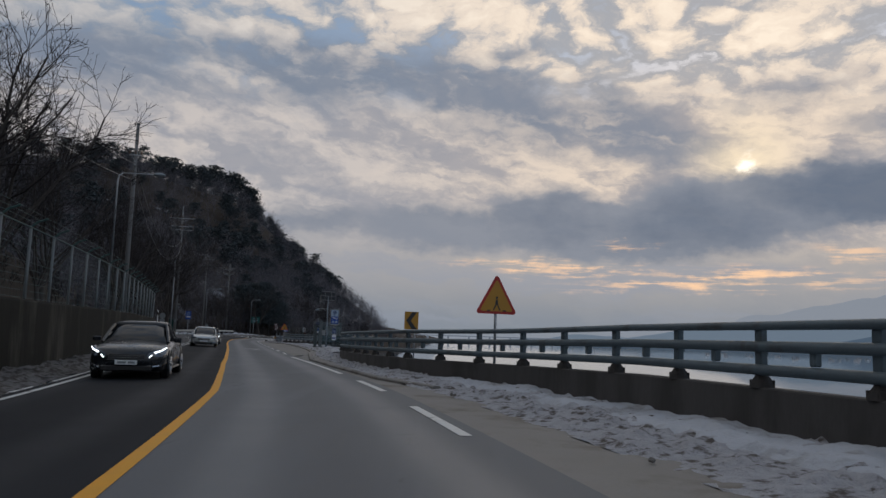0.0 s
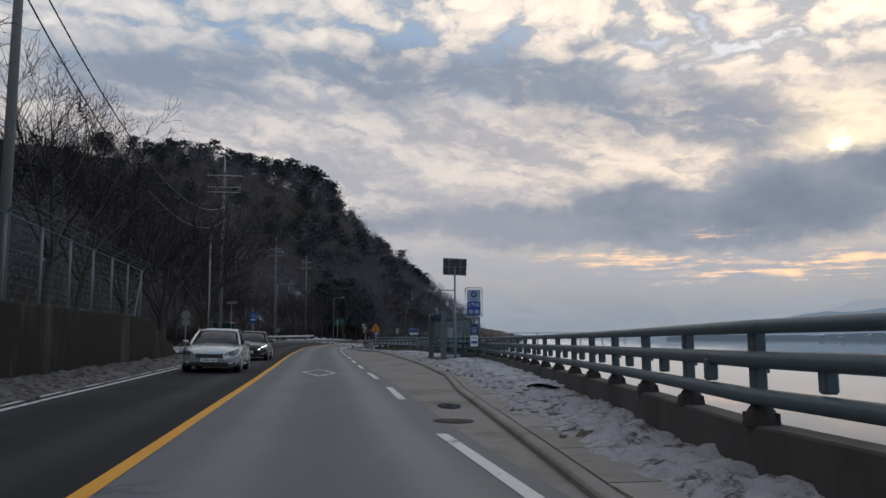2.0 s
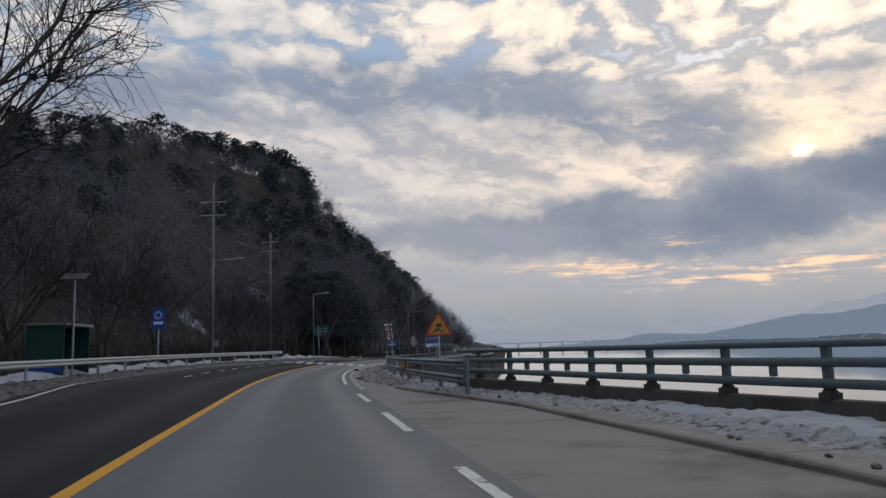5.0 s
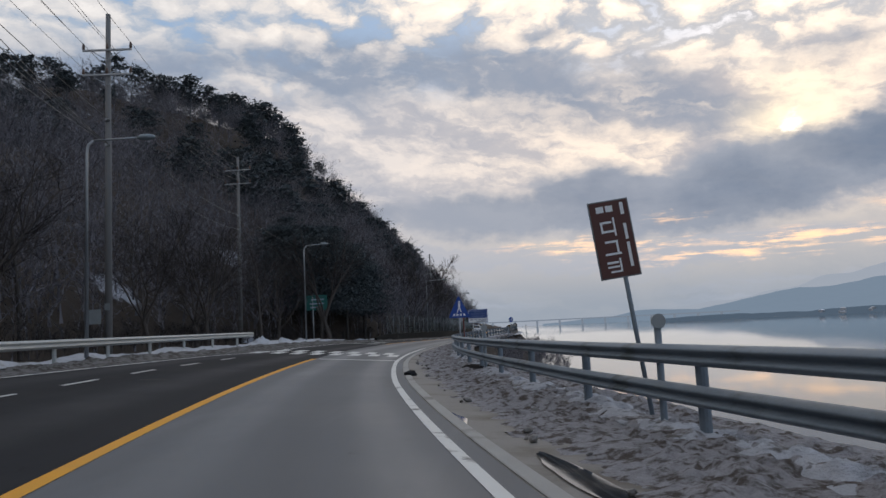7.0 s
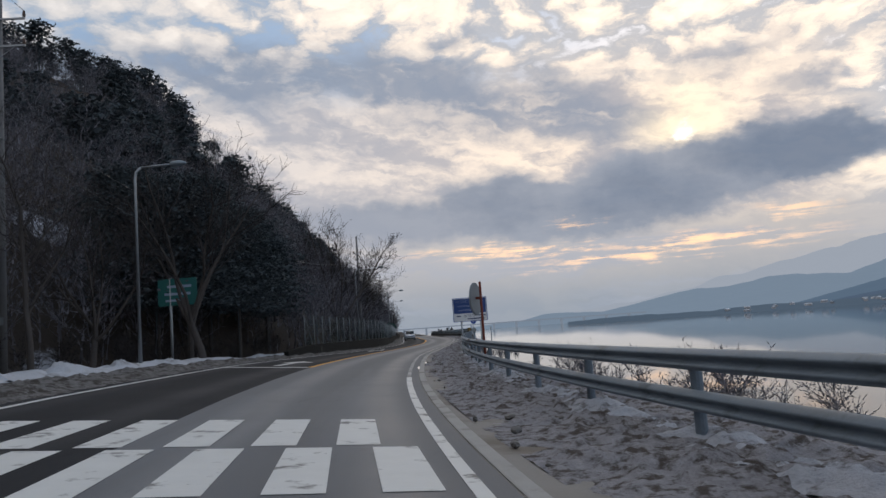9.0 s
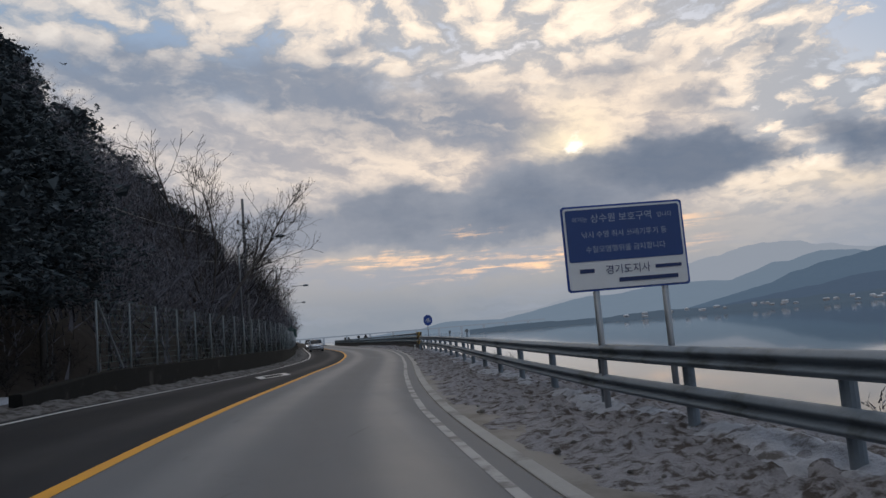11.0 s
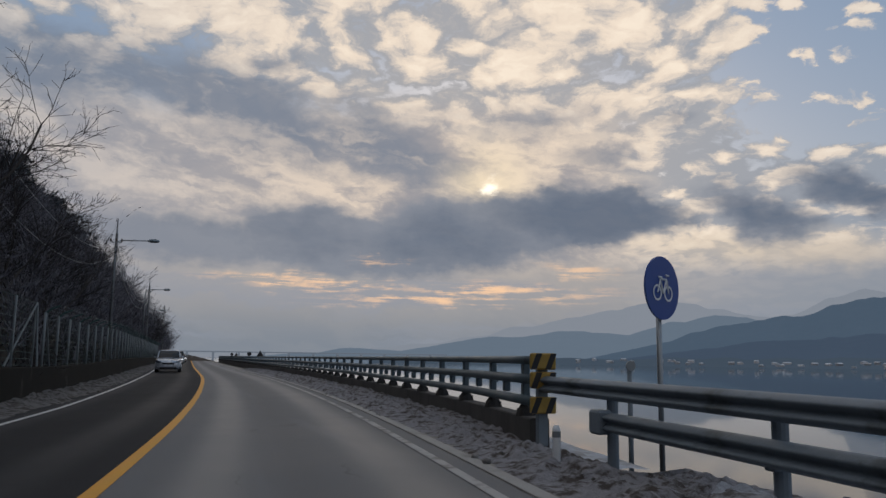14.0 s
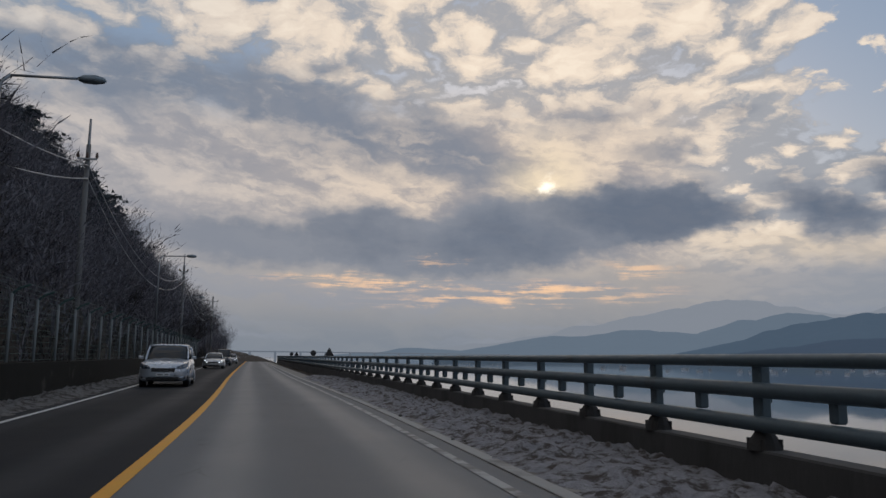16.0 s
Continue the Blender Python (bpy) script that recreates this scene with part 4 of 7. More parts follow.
def grow_spreading(seed, h, rich=1.0):
    """A leafless cherry-like tree: a short trunk, long ascending limbs and fine twigs."""
    rng = np.random.RandomState(seed)
    segs = []
    unit = lambda d: d / (np.linalg.norm(d) + 1e-9)

    def branch(p, d, length, r, level):
        n = (3, 8, 5, 3, 1)[level]
        bend = rng.normal(0, 0.035, 3)
        for i in range(n):
            d = unit(d + rng.normal(0, (0.05, 0.09, 0.12, 0.16, 0.2)[level], 3) + bend + np.array([0, 0, (0.0, 0.05, 0.05, 0.05, 0.04)[level]]))
            q = p + d * length / n
            r2 = r * (0.92, 0.88, 0.86, 0.85, 0.7)[level]
            segs.append((p, q, r, r2, level))
            if 0 < level < 4 and i >= (0, 2, 0, 0)[level]:
                for _ in range(rng.poisson((0, 1.3, 1.7, 0.5)[level] * rich) + (1 if level == 1 else 0)):
                    side = unit(np.cross(d, rng.normal(0, 1, 3)))
                    e = unit(d * 0.75 + side * rng.uniform(0.55, 0.95) + np.array([0, 0, 0.12]))
                    branch(q, e, length * rng.uniform(0.34, 0.58) * (1 - 0.45 * i / n), r2 * rng.uniform(0.4, 0.6), level + 1)
            p, r = q, r2
        return p, d, r

    top, d, r = branch(np.zeros(3), np.array([rng.normal(0, 0.08), rng.normal(0, 0.08), 1.0]), h * 0.27, h * 0.020, 0)
    m = rng.randint(6, 8)
    for k in range(m):
        a = 2 * math.pi * (k + rng.uniform(-0.3, 0.3)) / m
        tilt = rng.uniform(0.30, 0.85)
        branch(top - d * rng.uniform(0, 0.08) * h, np.array([math.cos(a) * math.sin(tilt), math.sin(a) * math.sin(tilt), math.cos(tilt)]), h * rng.uniform(0.62, 0.80), r * rng.uniform(0.45, 0.66), 1)
    k = h / max(float(q[1][2]) for q in segs)
    return [(a * k, b * k, max(r * k, 0.0095 if l < 4 else 0.007), max(q * k, 0.008 if l < 4 else 0.005), l) for a, b, r, q, l in segs]


def prisms(segs, sides):
    a, b = np.array([s[0] for s in segs]), np.array([s[1] for s in segs])
    r0, r1 = np.array([s[2] for s in segs]), np.array([s[3] for s in segs])
    d = b - a
    d /= np.linalg.norm(d, axis=1)[:, None] + 1e-9
    ref = np.where(np.abs(d[:, 2:3]) > 0.9, [[1.0, 0, 0]], [[0, 0, 1.0]])
    p = np.cross(d, ref)
    p /= np.linalg.norm(p, axis=1)[:, None]
    q = np.cross(d, p)
    ang = np.linspace(0, 2 * math.pi, sides, endpoint=False)
    ring = p[:, None] * np.cos(ang)[None, :, None] + q[:, None] * np.sin(ang)[None, :, None]
    v = np.concatenate([a[:, None] + ring * r0[:, None, None], b[:, None] + ring * r1[:, None, None]], 1)
    base = np.arange(len(segs))[:, None] * 2 * sides
    k = np.arange(sides)
    f = np.stack([base + k, base + (k + 1) % sides, base + sides + (k + 1) % sides, base + sides + k], -1)
    return v.reshape(-1, 3), f.reshape(-1, 4)


def blades(segs, wide):
    """Each segment as one tapering blade, for far woods."""
    a, b = np.array([s[0] for s in segs]), np.array([s[1] for s in segs])
    r = np.array([max(s[2] * 1.15, wide * (2.2 if s[4] < 2 else 1)) for s in segs])
    d = b - a
    p = np.cross(d, np.random.RandomState(4).normal(0, 1, d.shape))
    p /= np.linalg.norm(p, axis=1)[:, None] + 1e-9
    v = np.stack([a - p * r[:, None], a + p * r[:, None], b + p * r[:, None] * 0.3], 1)
    return v.reshape(-1, 3), np.arange(len(v) * 3).reshape(-1, 3)


def tree_thing(seed, h, label, rich=1.0, tall=False):
    segs = grow(seed, h, rich) if tall else grow_spreading(seed, h, rich)
    root = empty("bare_tree", Matrix(), label, "tree", "roadside trees")
    vs, fs = prisms([q for q in segs if q[4] < 2], 6)
    mesh_of("trunk", vs, fs.tolist(), M["bark"], root, smooth=True)
    vs, fs = prisms([q for q in segs if q[4] > 1], 3)
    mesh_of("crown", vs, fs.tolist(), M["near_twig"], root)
    return root


PLANTED = set()


def put_trees(kinds, places):
    for i, (k, s, o, size) in enumerate(places):
        x, y = plan(s, o)
        z = float(ground_z(np.array([float(x)]), np.array([float(y)]))[0]) - 0.15
        m = pose(float(x), float(y), z, 0, 0, (i * 77 + s * 13) % 360)
        if k not in PLANTED:
            PLANTED.add(k)
            kinds[k].matrix_basis = m
            kinds[k].scale = (size,) * 3
        else:
            ob = copy_thing(kinds[k], m)
            ob.scale = (size,) * 3


bare = [tree_thing(11, 13, "leafless grey-brown roadside tree with spreading limbs", 1.0), tree_thing(12, 12, "leafless roadside tree with a dense fan of twigs", 1.08),
        tree_thing(15, 14, "tall leafless tree with dark trunk on the slope", 0.85, True), tree_thing(17, 11, "leafless tree with crooked dark limbs", 1.05)]
# the wood behind the wall and the bus stop
put_trees(bare, [(0, 27, -9.2, 0.82), (3, 22, -9.6, 0.88), (1, 40, -12.8, 0.82), (0, 50, -12.8, 0.88), (3, 46, -12.0, 0.78), (2, 60, -14.5, 0.8), (1, 65.5, -10.9, 0.95), (3, 71, -11.4, 0.95), (1, 80, -11.6, 1.0), (0, 86.5, -10.9, 1.12), (3, 91.5, -11.6, 1.05), (0, 100.6, -9.9, 1.22), (1, 106, -11.4, 1.2), (3, 114, -15.5, 1.0), (0, 121, -14.8, 0.85), (2, 128, -16.5, 0.85)])
# the foot of the hill by the crossing
put_trees(bare, [(3, 134, -14.5, 0.8), (1, 141, -17.0, 0.9), (0, 147, -15.0, 0.8), (2, 154, -17.5, 0.8), (3, 161, -14.0, 0.82), (1, 167, -12.8, 0.8), (0, 173, -16.0, 0.8), (2, 176, -12.0, 0.75), (3, 183, -13.0, 0.8), (0, 188.5, -9.7, 1.05), (3, 229.0, -9.8, 1.4), (1, 238.5, -9.8, 1.12)])
# behind the mesh fence
put_trees(bare, [(0, 248, -9.9, 0.95), (3, 258, -9.8, 1.0), (1, 267, -10.0, 0.75), (0, 271, -10.2, 0.7), (1, 279, -11.0, 0.65), (3, 290, -11.5, 0.6), (2, 303, -11.5, 0.55), (1, 318, -10.5, 0.55), (0, 333, -10.0, 0.6), (3, 352, -9.5, 0.7), (1, 362, -8.8, 0.75), (0, 370, -8.4, 0.7)])


def pine_geom(seed, h, boughs=26, tufts=16, low=0.5, wide=0.20, needle=0.026):
    """A red pine: a bare trunk and flat, clumped pads of needles on crooked boughs."""
    rng = np.random.RandomState(seed)
    lean = rng.normal(0, 0.05 * h, 2)
    stem = lambda z: np.array([lean[0] * z * z, lean[1] * z * z, z * h])
    segs = [(stem(a), stem(b), h * 0.015 * (1.1 - a), h * 0.015 * (1.1 - b), 0) for a, b in ((0, 0.4), (0.4, 0.7), (0.7, 0.97))]
    pads = []
    for k in range(boughs):
        z = low + (1.0 - low) * ((k + rng.rand()) / boughs) ** 0.85
        rad = h * wide * (0.35 + 1.0 * math.sqrt(max(0.0, 1.02 - z) / (1.02 - low))) * rng.uniform(0.5, 1.25)
        a = k * 2.4 + rng.normal(0, 0.4)
        c = stem(min(z, 0.97))
        e = c + np.array([math.cos(a) * rad, math.sin(a) * rad, rng.uniform(0.0, 0.3) * rad])
        segs.append((c, e, 0.04, 0.015, 1))
        pads.append((c + (e - c) * 0.85, rad))
    v, f = prisms(segs, 3)
    c = np.repeat(np.array([p for p, _ in pads]), tufts, 0)
    spread = np.repeat(np.array([0.28 * q + 0.03 * h for _, q in pads]), tufts)[:, None]
    c = c + rng.normal(0, 1, c.shape) * spread * (1, 1, 0.30)
    w = rng.uniform(0.7, 1.3, len(c))[:, None, None] * needle * h
    pts = c[:, None, :] + rng.normal(0, 1, (len(c), 6, 3)) * w * (1, 1, 0.6)
    tri = np.array([[0, 1, 2], [3, 4, 5], [0, 3, 4]])
    faces = (np.arange(len(c))[:, None, None] * 6 + tri[None]).reshape(-1, 3) + len(v)
    return np.concatenate([v, pts.reshape(-1, 3)]), np.concatenate([f[:, :3], f[:, [0, 2, 3]], faces])


def scatter(name, geoms, spots, mat, label, category):
    """Joins many copies of a few shapes into one object: spots of x, y, z, size, turn, kind."""
    vs, fs, n = [], [], 0
    for x, y, z, size, a, k in spots:
        v, f = geoms[int(k)]
        c, s = math.cos(a), math.sin(a)
        w = np.stack([v[:, 0] * c - v[:, 1] * s, v[:, 0] * s + v[:, 1] * c, v[:, 2]], 1) * size + (x, y, z)
        vs.append(w)
        fs.append(f + n)
        n += len(v)
    V, F = np.concatenate(vs), np.concatenate(fs)
    me = bpy.data.meshes.new(name)
    me.vertices.add(len(V))
    me.vertices.foreach_set("co", V.astype(np.float32).ravel())
    me.loops.add(F.size)
    me.loops.foreach_set("vertex_index", F.astype(np.int32).ravel())
    me.polygons.add(len(F))
    me.polygons.foreach_set("loop_start", np.arange(0, F.size, 3, dtype=np.int32))
    me.update(calc_edges=True)
    me.materials.append(mat)
    return tagged(new(name, me), label, category, kind="stuff")


def thin(segs, top):
    """Fewer segments: all limbs and some of the outer twigs that grow from them."""
    rng = np.random.RandomState(2)
    big = [s for s in segs if s[4] < 3]
    small = [s for s in segs if s[4] == 3]
    key = lambda p: tuple(np.round(p, 4))
    ends = {key(s[1]) for s in small}
    share = 2.0 * top / max(len(small), 1)
    kept, live = [], set()
    for s in small:
        if key(s[0]) in live or (key(s[0]) not in ends and rng.rand() < share * 0.5):
            kept.append(s)
            live.add(key(s[1]))
    return big + kept


def hill_spots(n, seed, s_lo, s_hi, d_lo, d_hi, size, kinds, crest=0.0):
    rng = np.random.RandomState(seed)
    s = rng.uniform(s_lo, s_hi, n)
    d = d_lo + (d_hi - d_lo) * rng.rand(n) ** 1.4
    o = -(hill_d0(s) * 0.8 + 2.0 + d)
    x, y = plan(s, o)
    keep = value_noise(x / 17, y / 17, seed + 3) > -0.55
    x, y = x[keep], y[keep]
    z = ground_z(x, y) - 0.3
    m = len(x)
    return np.stack([x, y, z, rng.uniform(*size, m), rng.uniform(0, 6.28, m), rng.randint(0, kinds, m)], 1)


far_bare = [blades(thin(grow(30 + i, 10, 0.46), 45), 0.025) for i in range(6)]
far_pine = [pine_geom(60 + i, 11, 22, 13, 0.5, 0.20, 0.03) for i in range(5)]
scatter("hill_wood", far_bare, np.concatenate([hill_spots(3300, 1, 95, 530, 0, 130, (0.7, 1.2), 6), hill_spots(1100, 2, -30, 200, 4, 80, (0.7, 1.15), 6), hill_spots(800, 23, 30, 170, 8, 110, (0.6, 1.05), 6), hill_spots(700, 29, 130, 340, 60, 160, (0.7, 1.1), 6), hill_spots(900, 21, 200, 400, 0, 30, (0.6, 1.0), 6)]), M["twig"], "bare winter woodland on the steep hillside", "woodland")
scatter("pine_wood", far_pine, np.concatenate([hill_spots(330, 5, 330, 500, 50, 130, (0.75, 1.25), 5), hill_spots(190, 7, 120, 460, 20, 120, (0.5, 1.0), 5), hill_spots(90, 11, 214, 420, 8, 45, (0.4, 0.8), 5),
                                                hill_spots(16, 13, 60, 150, 16, 50, (0.6, 1.0), 5), hill_spots(90, 31, 130, 340, 60, 140, (0.6, 1.0), 5)]), M["pine"], "dark pines among the bare hillside trees", "woodland")
# dense pines standing by the end of the mesh fence
for i in range(3):
    v, f = pine_geom(90 + i, 11.5, 64, 190, 0.30, 0.19, 0.0068)
    v2, f2 = pine_geom(90 + i, 11.2, 64, 14, 0.32, 0.15, 0.018)
    v, f = np.concatenate([v, v2]), np.concatenate([f, f2 + len(v)])
    pine = empty("pine_tree", Matrix(), "dense dark green pine at the foot of the hill", "tree", "roadside pines")
    bark_v, bark_f = prisms([(np.array([0, 0, 0.0]), np.array([0.05, 0, 5.0]), 0.19, 0.14, 0), (np.array([0.05, 0, 5.0]), np.array([0.0, 0.1, 10.0]), 0.14, 0.05, 0)], 8)
    mesh_of("trunk", bark_v, bark_f.tolist(), M["bark"], pine, True)
    mesh_of("crown", v, f.tolist(), M["pine"], pine)
    for j, (ps, po, size) in enumerate(((193.5, -12.2, 0.98), (202.0, -12.0, 0.95), (210.0, -12.2, 0.85))):
        px, py = map(float, plan(ps + i * 1.5, po - i * 2.6))
        m = pose(px, py, float(ground_z(np.array([px]), np.array([py]))[0]) - 0.15, 0, 0, j * 71 + i * 40)
        ob = pine if j == 0 else copy_thing(pine, m)
        ob.matrix_basis = m
        ob.scale = (size,) * 3
M["brush"] = material("brush", (0.050, 0.046, 0.046), 0.95, 0, 0.4, 0.5, 5, 0, island=0.8, spec=0.1)
# undergrowth along the foot of the hill and on the river bank
shrub = [blades([(a * 0.35, b * 0.35, 0.01, 0.004, l) for a, b, r, q, l in thin(grow(80 + i, 5, 0.7, 1.3), 70)], 0.008) for i in range(4)]
rng = np.random.RandomState(77)
sp = []
for s in np.r_[rng.uniform(84, 200, 320), rng.uniform(200, 420, 420), rng.uniform(-10, 70, 120)]:
    o = -(float(hill_d0(s)) * 0.72 + rng.uniform(0.4, 5) + (3.0 if s < 75 else 0))
    x, y = plan(s, o)
    sp.append((float(x), float(y), float(ground_z(np.array([float(x)]), np.array([float(y)]))[0]) - 0.1, rng.uniform(0.6, 1.5), rng.uniform(0, 6), rng.randint(0, 4)))
scatter("undergrowth", shrub, sp, M["brush"], "tangled bare undergrowth at the foot of the hill", "shrubs")
sp = []
for s in np.r_[rng.uniform(112, 228, 60), rng.uniform(18, 60, 18), rng.uniform(196, 228, 30)]:
    x, y = plan(s, float(rail2_o(s) if s > 100 else barrier_o(s)) + rng.uniform(0.5, 1.8))
    sp.append((float(x), float(y), float(ground_z(np.array([float(x)]), np.array([float(y)]))[0]), rng.uniform(0.15, 0.36), rng.uniform(0, 6), rng.randint(0, 4)))
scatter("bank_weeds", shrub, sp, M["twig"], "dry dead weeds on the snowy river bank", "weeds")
sp = []
for s in rng.uniform(163, 190, 40):
    x, y = plan(s, rng.uniform(6.5, 11))
    sp.append((float(x), float(y), -2.2, rng.uniform(1.0, 1.7), rng.uniform(0, 6), rng.randint(0, 4)))
for s in rng.uniform(216, 229, 34):
    x, y = plan(s, rng.uniform(5.4, 8.5))
    sp.append((float(x), float(y), -1.9, rng.uniform(0.7, 1.15), rng.uniform(0, 6), rng.randint(0, 4)))
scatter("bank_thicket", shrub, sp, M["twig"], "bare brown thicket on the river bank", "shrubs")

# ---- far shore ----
# far haze painted as emission: each range glows paler the farther it stands
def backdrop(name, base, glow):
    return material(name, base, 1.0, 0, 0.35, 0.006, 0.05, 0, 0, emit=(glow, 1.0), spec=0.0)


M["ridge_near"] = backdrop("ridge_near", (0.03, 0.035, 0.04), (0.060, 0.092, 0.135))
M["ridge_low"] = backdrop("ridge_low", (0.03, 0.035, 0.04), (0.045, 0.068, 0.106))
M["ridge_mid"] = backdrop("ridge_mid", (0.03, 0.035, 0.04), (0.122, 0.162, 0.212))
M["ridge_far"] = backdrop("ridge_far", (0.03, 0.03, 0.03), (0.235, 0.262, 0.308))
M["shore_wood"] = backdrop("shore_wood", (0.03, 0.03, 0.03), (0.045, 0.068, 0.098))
EYE = (-32.0, 190.0)


def ridge(name, dist, mat, label, profile, seed, rough):
    """A range of hills: heights given in degrees above the horizon by bearing."""
    prof = table(*sorted(profile))
    az = np.linspace(min(p[0] for p in profile), max(p[0] for p in profile), 260)
    n = value_noise(az * 0.55, az * 0 + seed, seed, 4, 0.42)
    el = np.maximum(prof(az) * (1 + 0.10 * n) + rough * n, 0.02)
    v = []
    for a, e in zip(az, el):
        for k, q in ((0.80, 0.0), (0.86, 0.22), (0.93, 0.62), (1.0, 1.0), (1.1, 0.4)):
            d = dist * k
            z = WATER_Z - 1 if q == 0 else q * dist * math.tan(radians(e)) * (1 + (0.10 * float(value_noise(np.array([a * 3.0]), np.array([q * 4.0]), seed)[0]) if q < 1 else 0))
            v.append((EYE[0] - math.sin(radians(a)) * d, EYE[1] + math.cos(radians(a)) * d, z))
    ob = mesh_of(name, v, grid_faces(len(az), 5), mat, smooth=True)
    return tagged(ob, label, "mountain", kind="structure")


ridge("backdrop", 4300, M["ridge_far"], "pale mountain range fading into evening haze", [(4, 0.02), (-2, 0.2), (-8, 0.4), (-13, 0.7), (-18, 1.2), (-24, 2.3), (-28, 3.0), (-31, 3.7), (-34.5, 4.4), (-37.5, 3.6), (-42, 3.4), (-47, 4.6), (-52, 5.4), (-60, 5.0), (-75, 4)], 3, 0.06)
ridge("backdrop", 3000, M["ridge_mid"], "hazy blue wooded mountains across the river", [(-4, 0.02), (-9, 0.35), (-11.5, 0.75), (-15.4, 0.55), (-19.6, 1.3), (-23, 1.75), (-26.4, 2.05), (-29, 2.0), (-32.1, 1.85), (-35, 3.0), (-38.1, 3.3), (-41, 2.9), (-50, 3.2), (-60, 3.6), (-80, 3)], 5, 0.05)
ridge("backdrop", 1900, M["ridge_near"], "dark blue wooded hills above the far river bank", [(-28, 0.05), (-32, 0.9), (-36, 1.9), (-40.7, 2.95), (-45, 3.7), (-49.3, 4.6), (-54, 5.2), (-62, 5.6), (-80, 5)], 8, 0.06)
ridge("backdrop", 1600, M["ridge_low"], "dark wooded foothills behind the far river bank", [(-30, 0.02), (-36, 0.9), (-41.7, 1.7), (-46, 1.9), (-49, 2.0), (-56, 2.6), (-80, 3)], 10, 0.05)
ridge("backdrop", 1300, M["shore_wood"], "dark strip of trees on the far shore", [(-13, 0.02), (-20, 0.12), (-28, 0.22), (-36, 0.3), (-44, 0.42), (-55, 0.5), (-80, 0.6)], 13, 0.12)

M["house_wall"] = material("house_wall", (0.42, 0.42, 0.44), 0.9, 0, 0.1, 0.3, 2, 0, 0, rand=0.7)
M["house_roof"] = material("house_roof", (0.60, 0.62, 0.66), 0.9, 0, 0.15, 0.3, 2, 0, 0, rand=0.6)
bm = bmesh.new()
box(bm, (0, 0, 2.4), (11, 8, 4.8))
house = empty("far_house", Matrix(), "small pale house with a snowy roof on the far shore", "house", "houses on the far shore")
part("wall", bm, M["house_wall"], house)
bm = bmesh.new()
pv = [bm.verts.new(c) for c in ((-6, -4.6, 4.7), (6, -4.6, 4.7), (6, 4.6, 4.7), (-6, 4.6, 4.7), (-5.6, 0, 7.0), (5.6, 0, 7.0))]
for f in ((0, 1, 5, 4), (2, 3, 4, 5), (0, 4, 3), (1, 2, 5), (0, 3, 2, 1)):
    bm.faces.new([pv[i] for i in f])
part("roof", bm, M["house_roof"], house)
rng = np.random.RandomState(9)
for i in range(46):
    a = -24 - 30 * rng.rand() ** 0.8
    d = rng.uniform(960, 1030) - max(0, -a - 40) * 8
    m = pose(EYE[0] - math.sin(radians(a)) * d, EYE[1] + math.cos(radians(a)) * d, WATER_Z + 1.2 + rng.uniform(0, 5), 0, 0, rng.uniform(0, 180))
    if i == 0:
        house.matrix_basis = m
        house.scale = (0.5, 0.5, 0.5)
    else:
        copy_thing(house, m).scale = (rng.uniform(0.35, 0.8), 0.5, rng.uniform(0.35, 0.55))

# the bridge takes its haze from the same painted glow
M["bridge"] = backdrop("bridge", (0.06, 0.06, 0.07), (0.12, 0.145, 0.18))
br = empty("far_bridge", pose(EYE[0] + 190, EYE[1] + 1500, 0, 0, 0, -4), "long low grey road bridge far across the river", "bridge")
bm = bmesh.new()
box(bm, (0, 0, 9), (620, 10, 2.2))
part("deck", bm, M["bridge"], br)
for k in range(-6, 7):
    bm = bmesh.new()
    box(bm, (k * 46, 0, 1.5), (4, 8, 13))
    part("pier", bm, M["bridge"], br)

# ---- poles, lamps, wires ----
M["pole_concrete"] = material("pole_concrete", (0.165, 0.165, 0.165), 0.8, 0, 0.2, 1, 20, 0.2, 0.005, stretch=(1, 1, 0.3))
M["galvanised"] = material("galvanised", (0.30, 0.32, 0.34), 0.42, 0.7, 0.2, 2, 30, 0.05, 0.002)
M["black"] = material("black_rubber", (0.02, 0.02, 0.022), 0.7, 0, 0.2, 5, 40, 0.1, 0.002, spec=0.15)
M["insulator"] = material("insulator", (0.10, 0.06, 0.045), 0.35, 0, 0.2, 5, 40, 0, 0)
# sky light on the slack hillside cables, put into a paler colour
M["cable_skylit"] = material("cable_skylit", (0.36, 0.37, 0.38), 0.5, 0, 0.2, 5, 40, 0, 0)
M["cable"] = material("cable", (0.07, 0.072, 0.075), 0.4, 0, 0.2, 5, 40, 0, 0)
TIPS = {}


def gz(s, o):
    x, y = plan(s, o)
    return float(ground_z(np.array([float(x)]), np.array([float(y)]))[0])


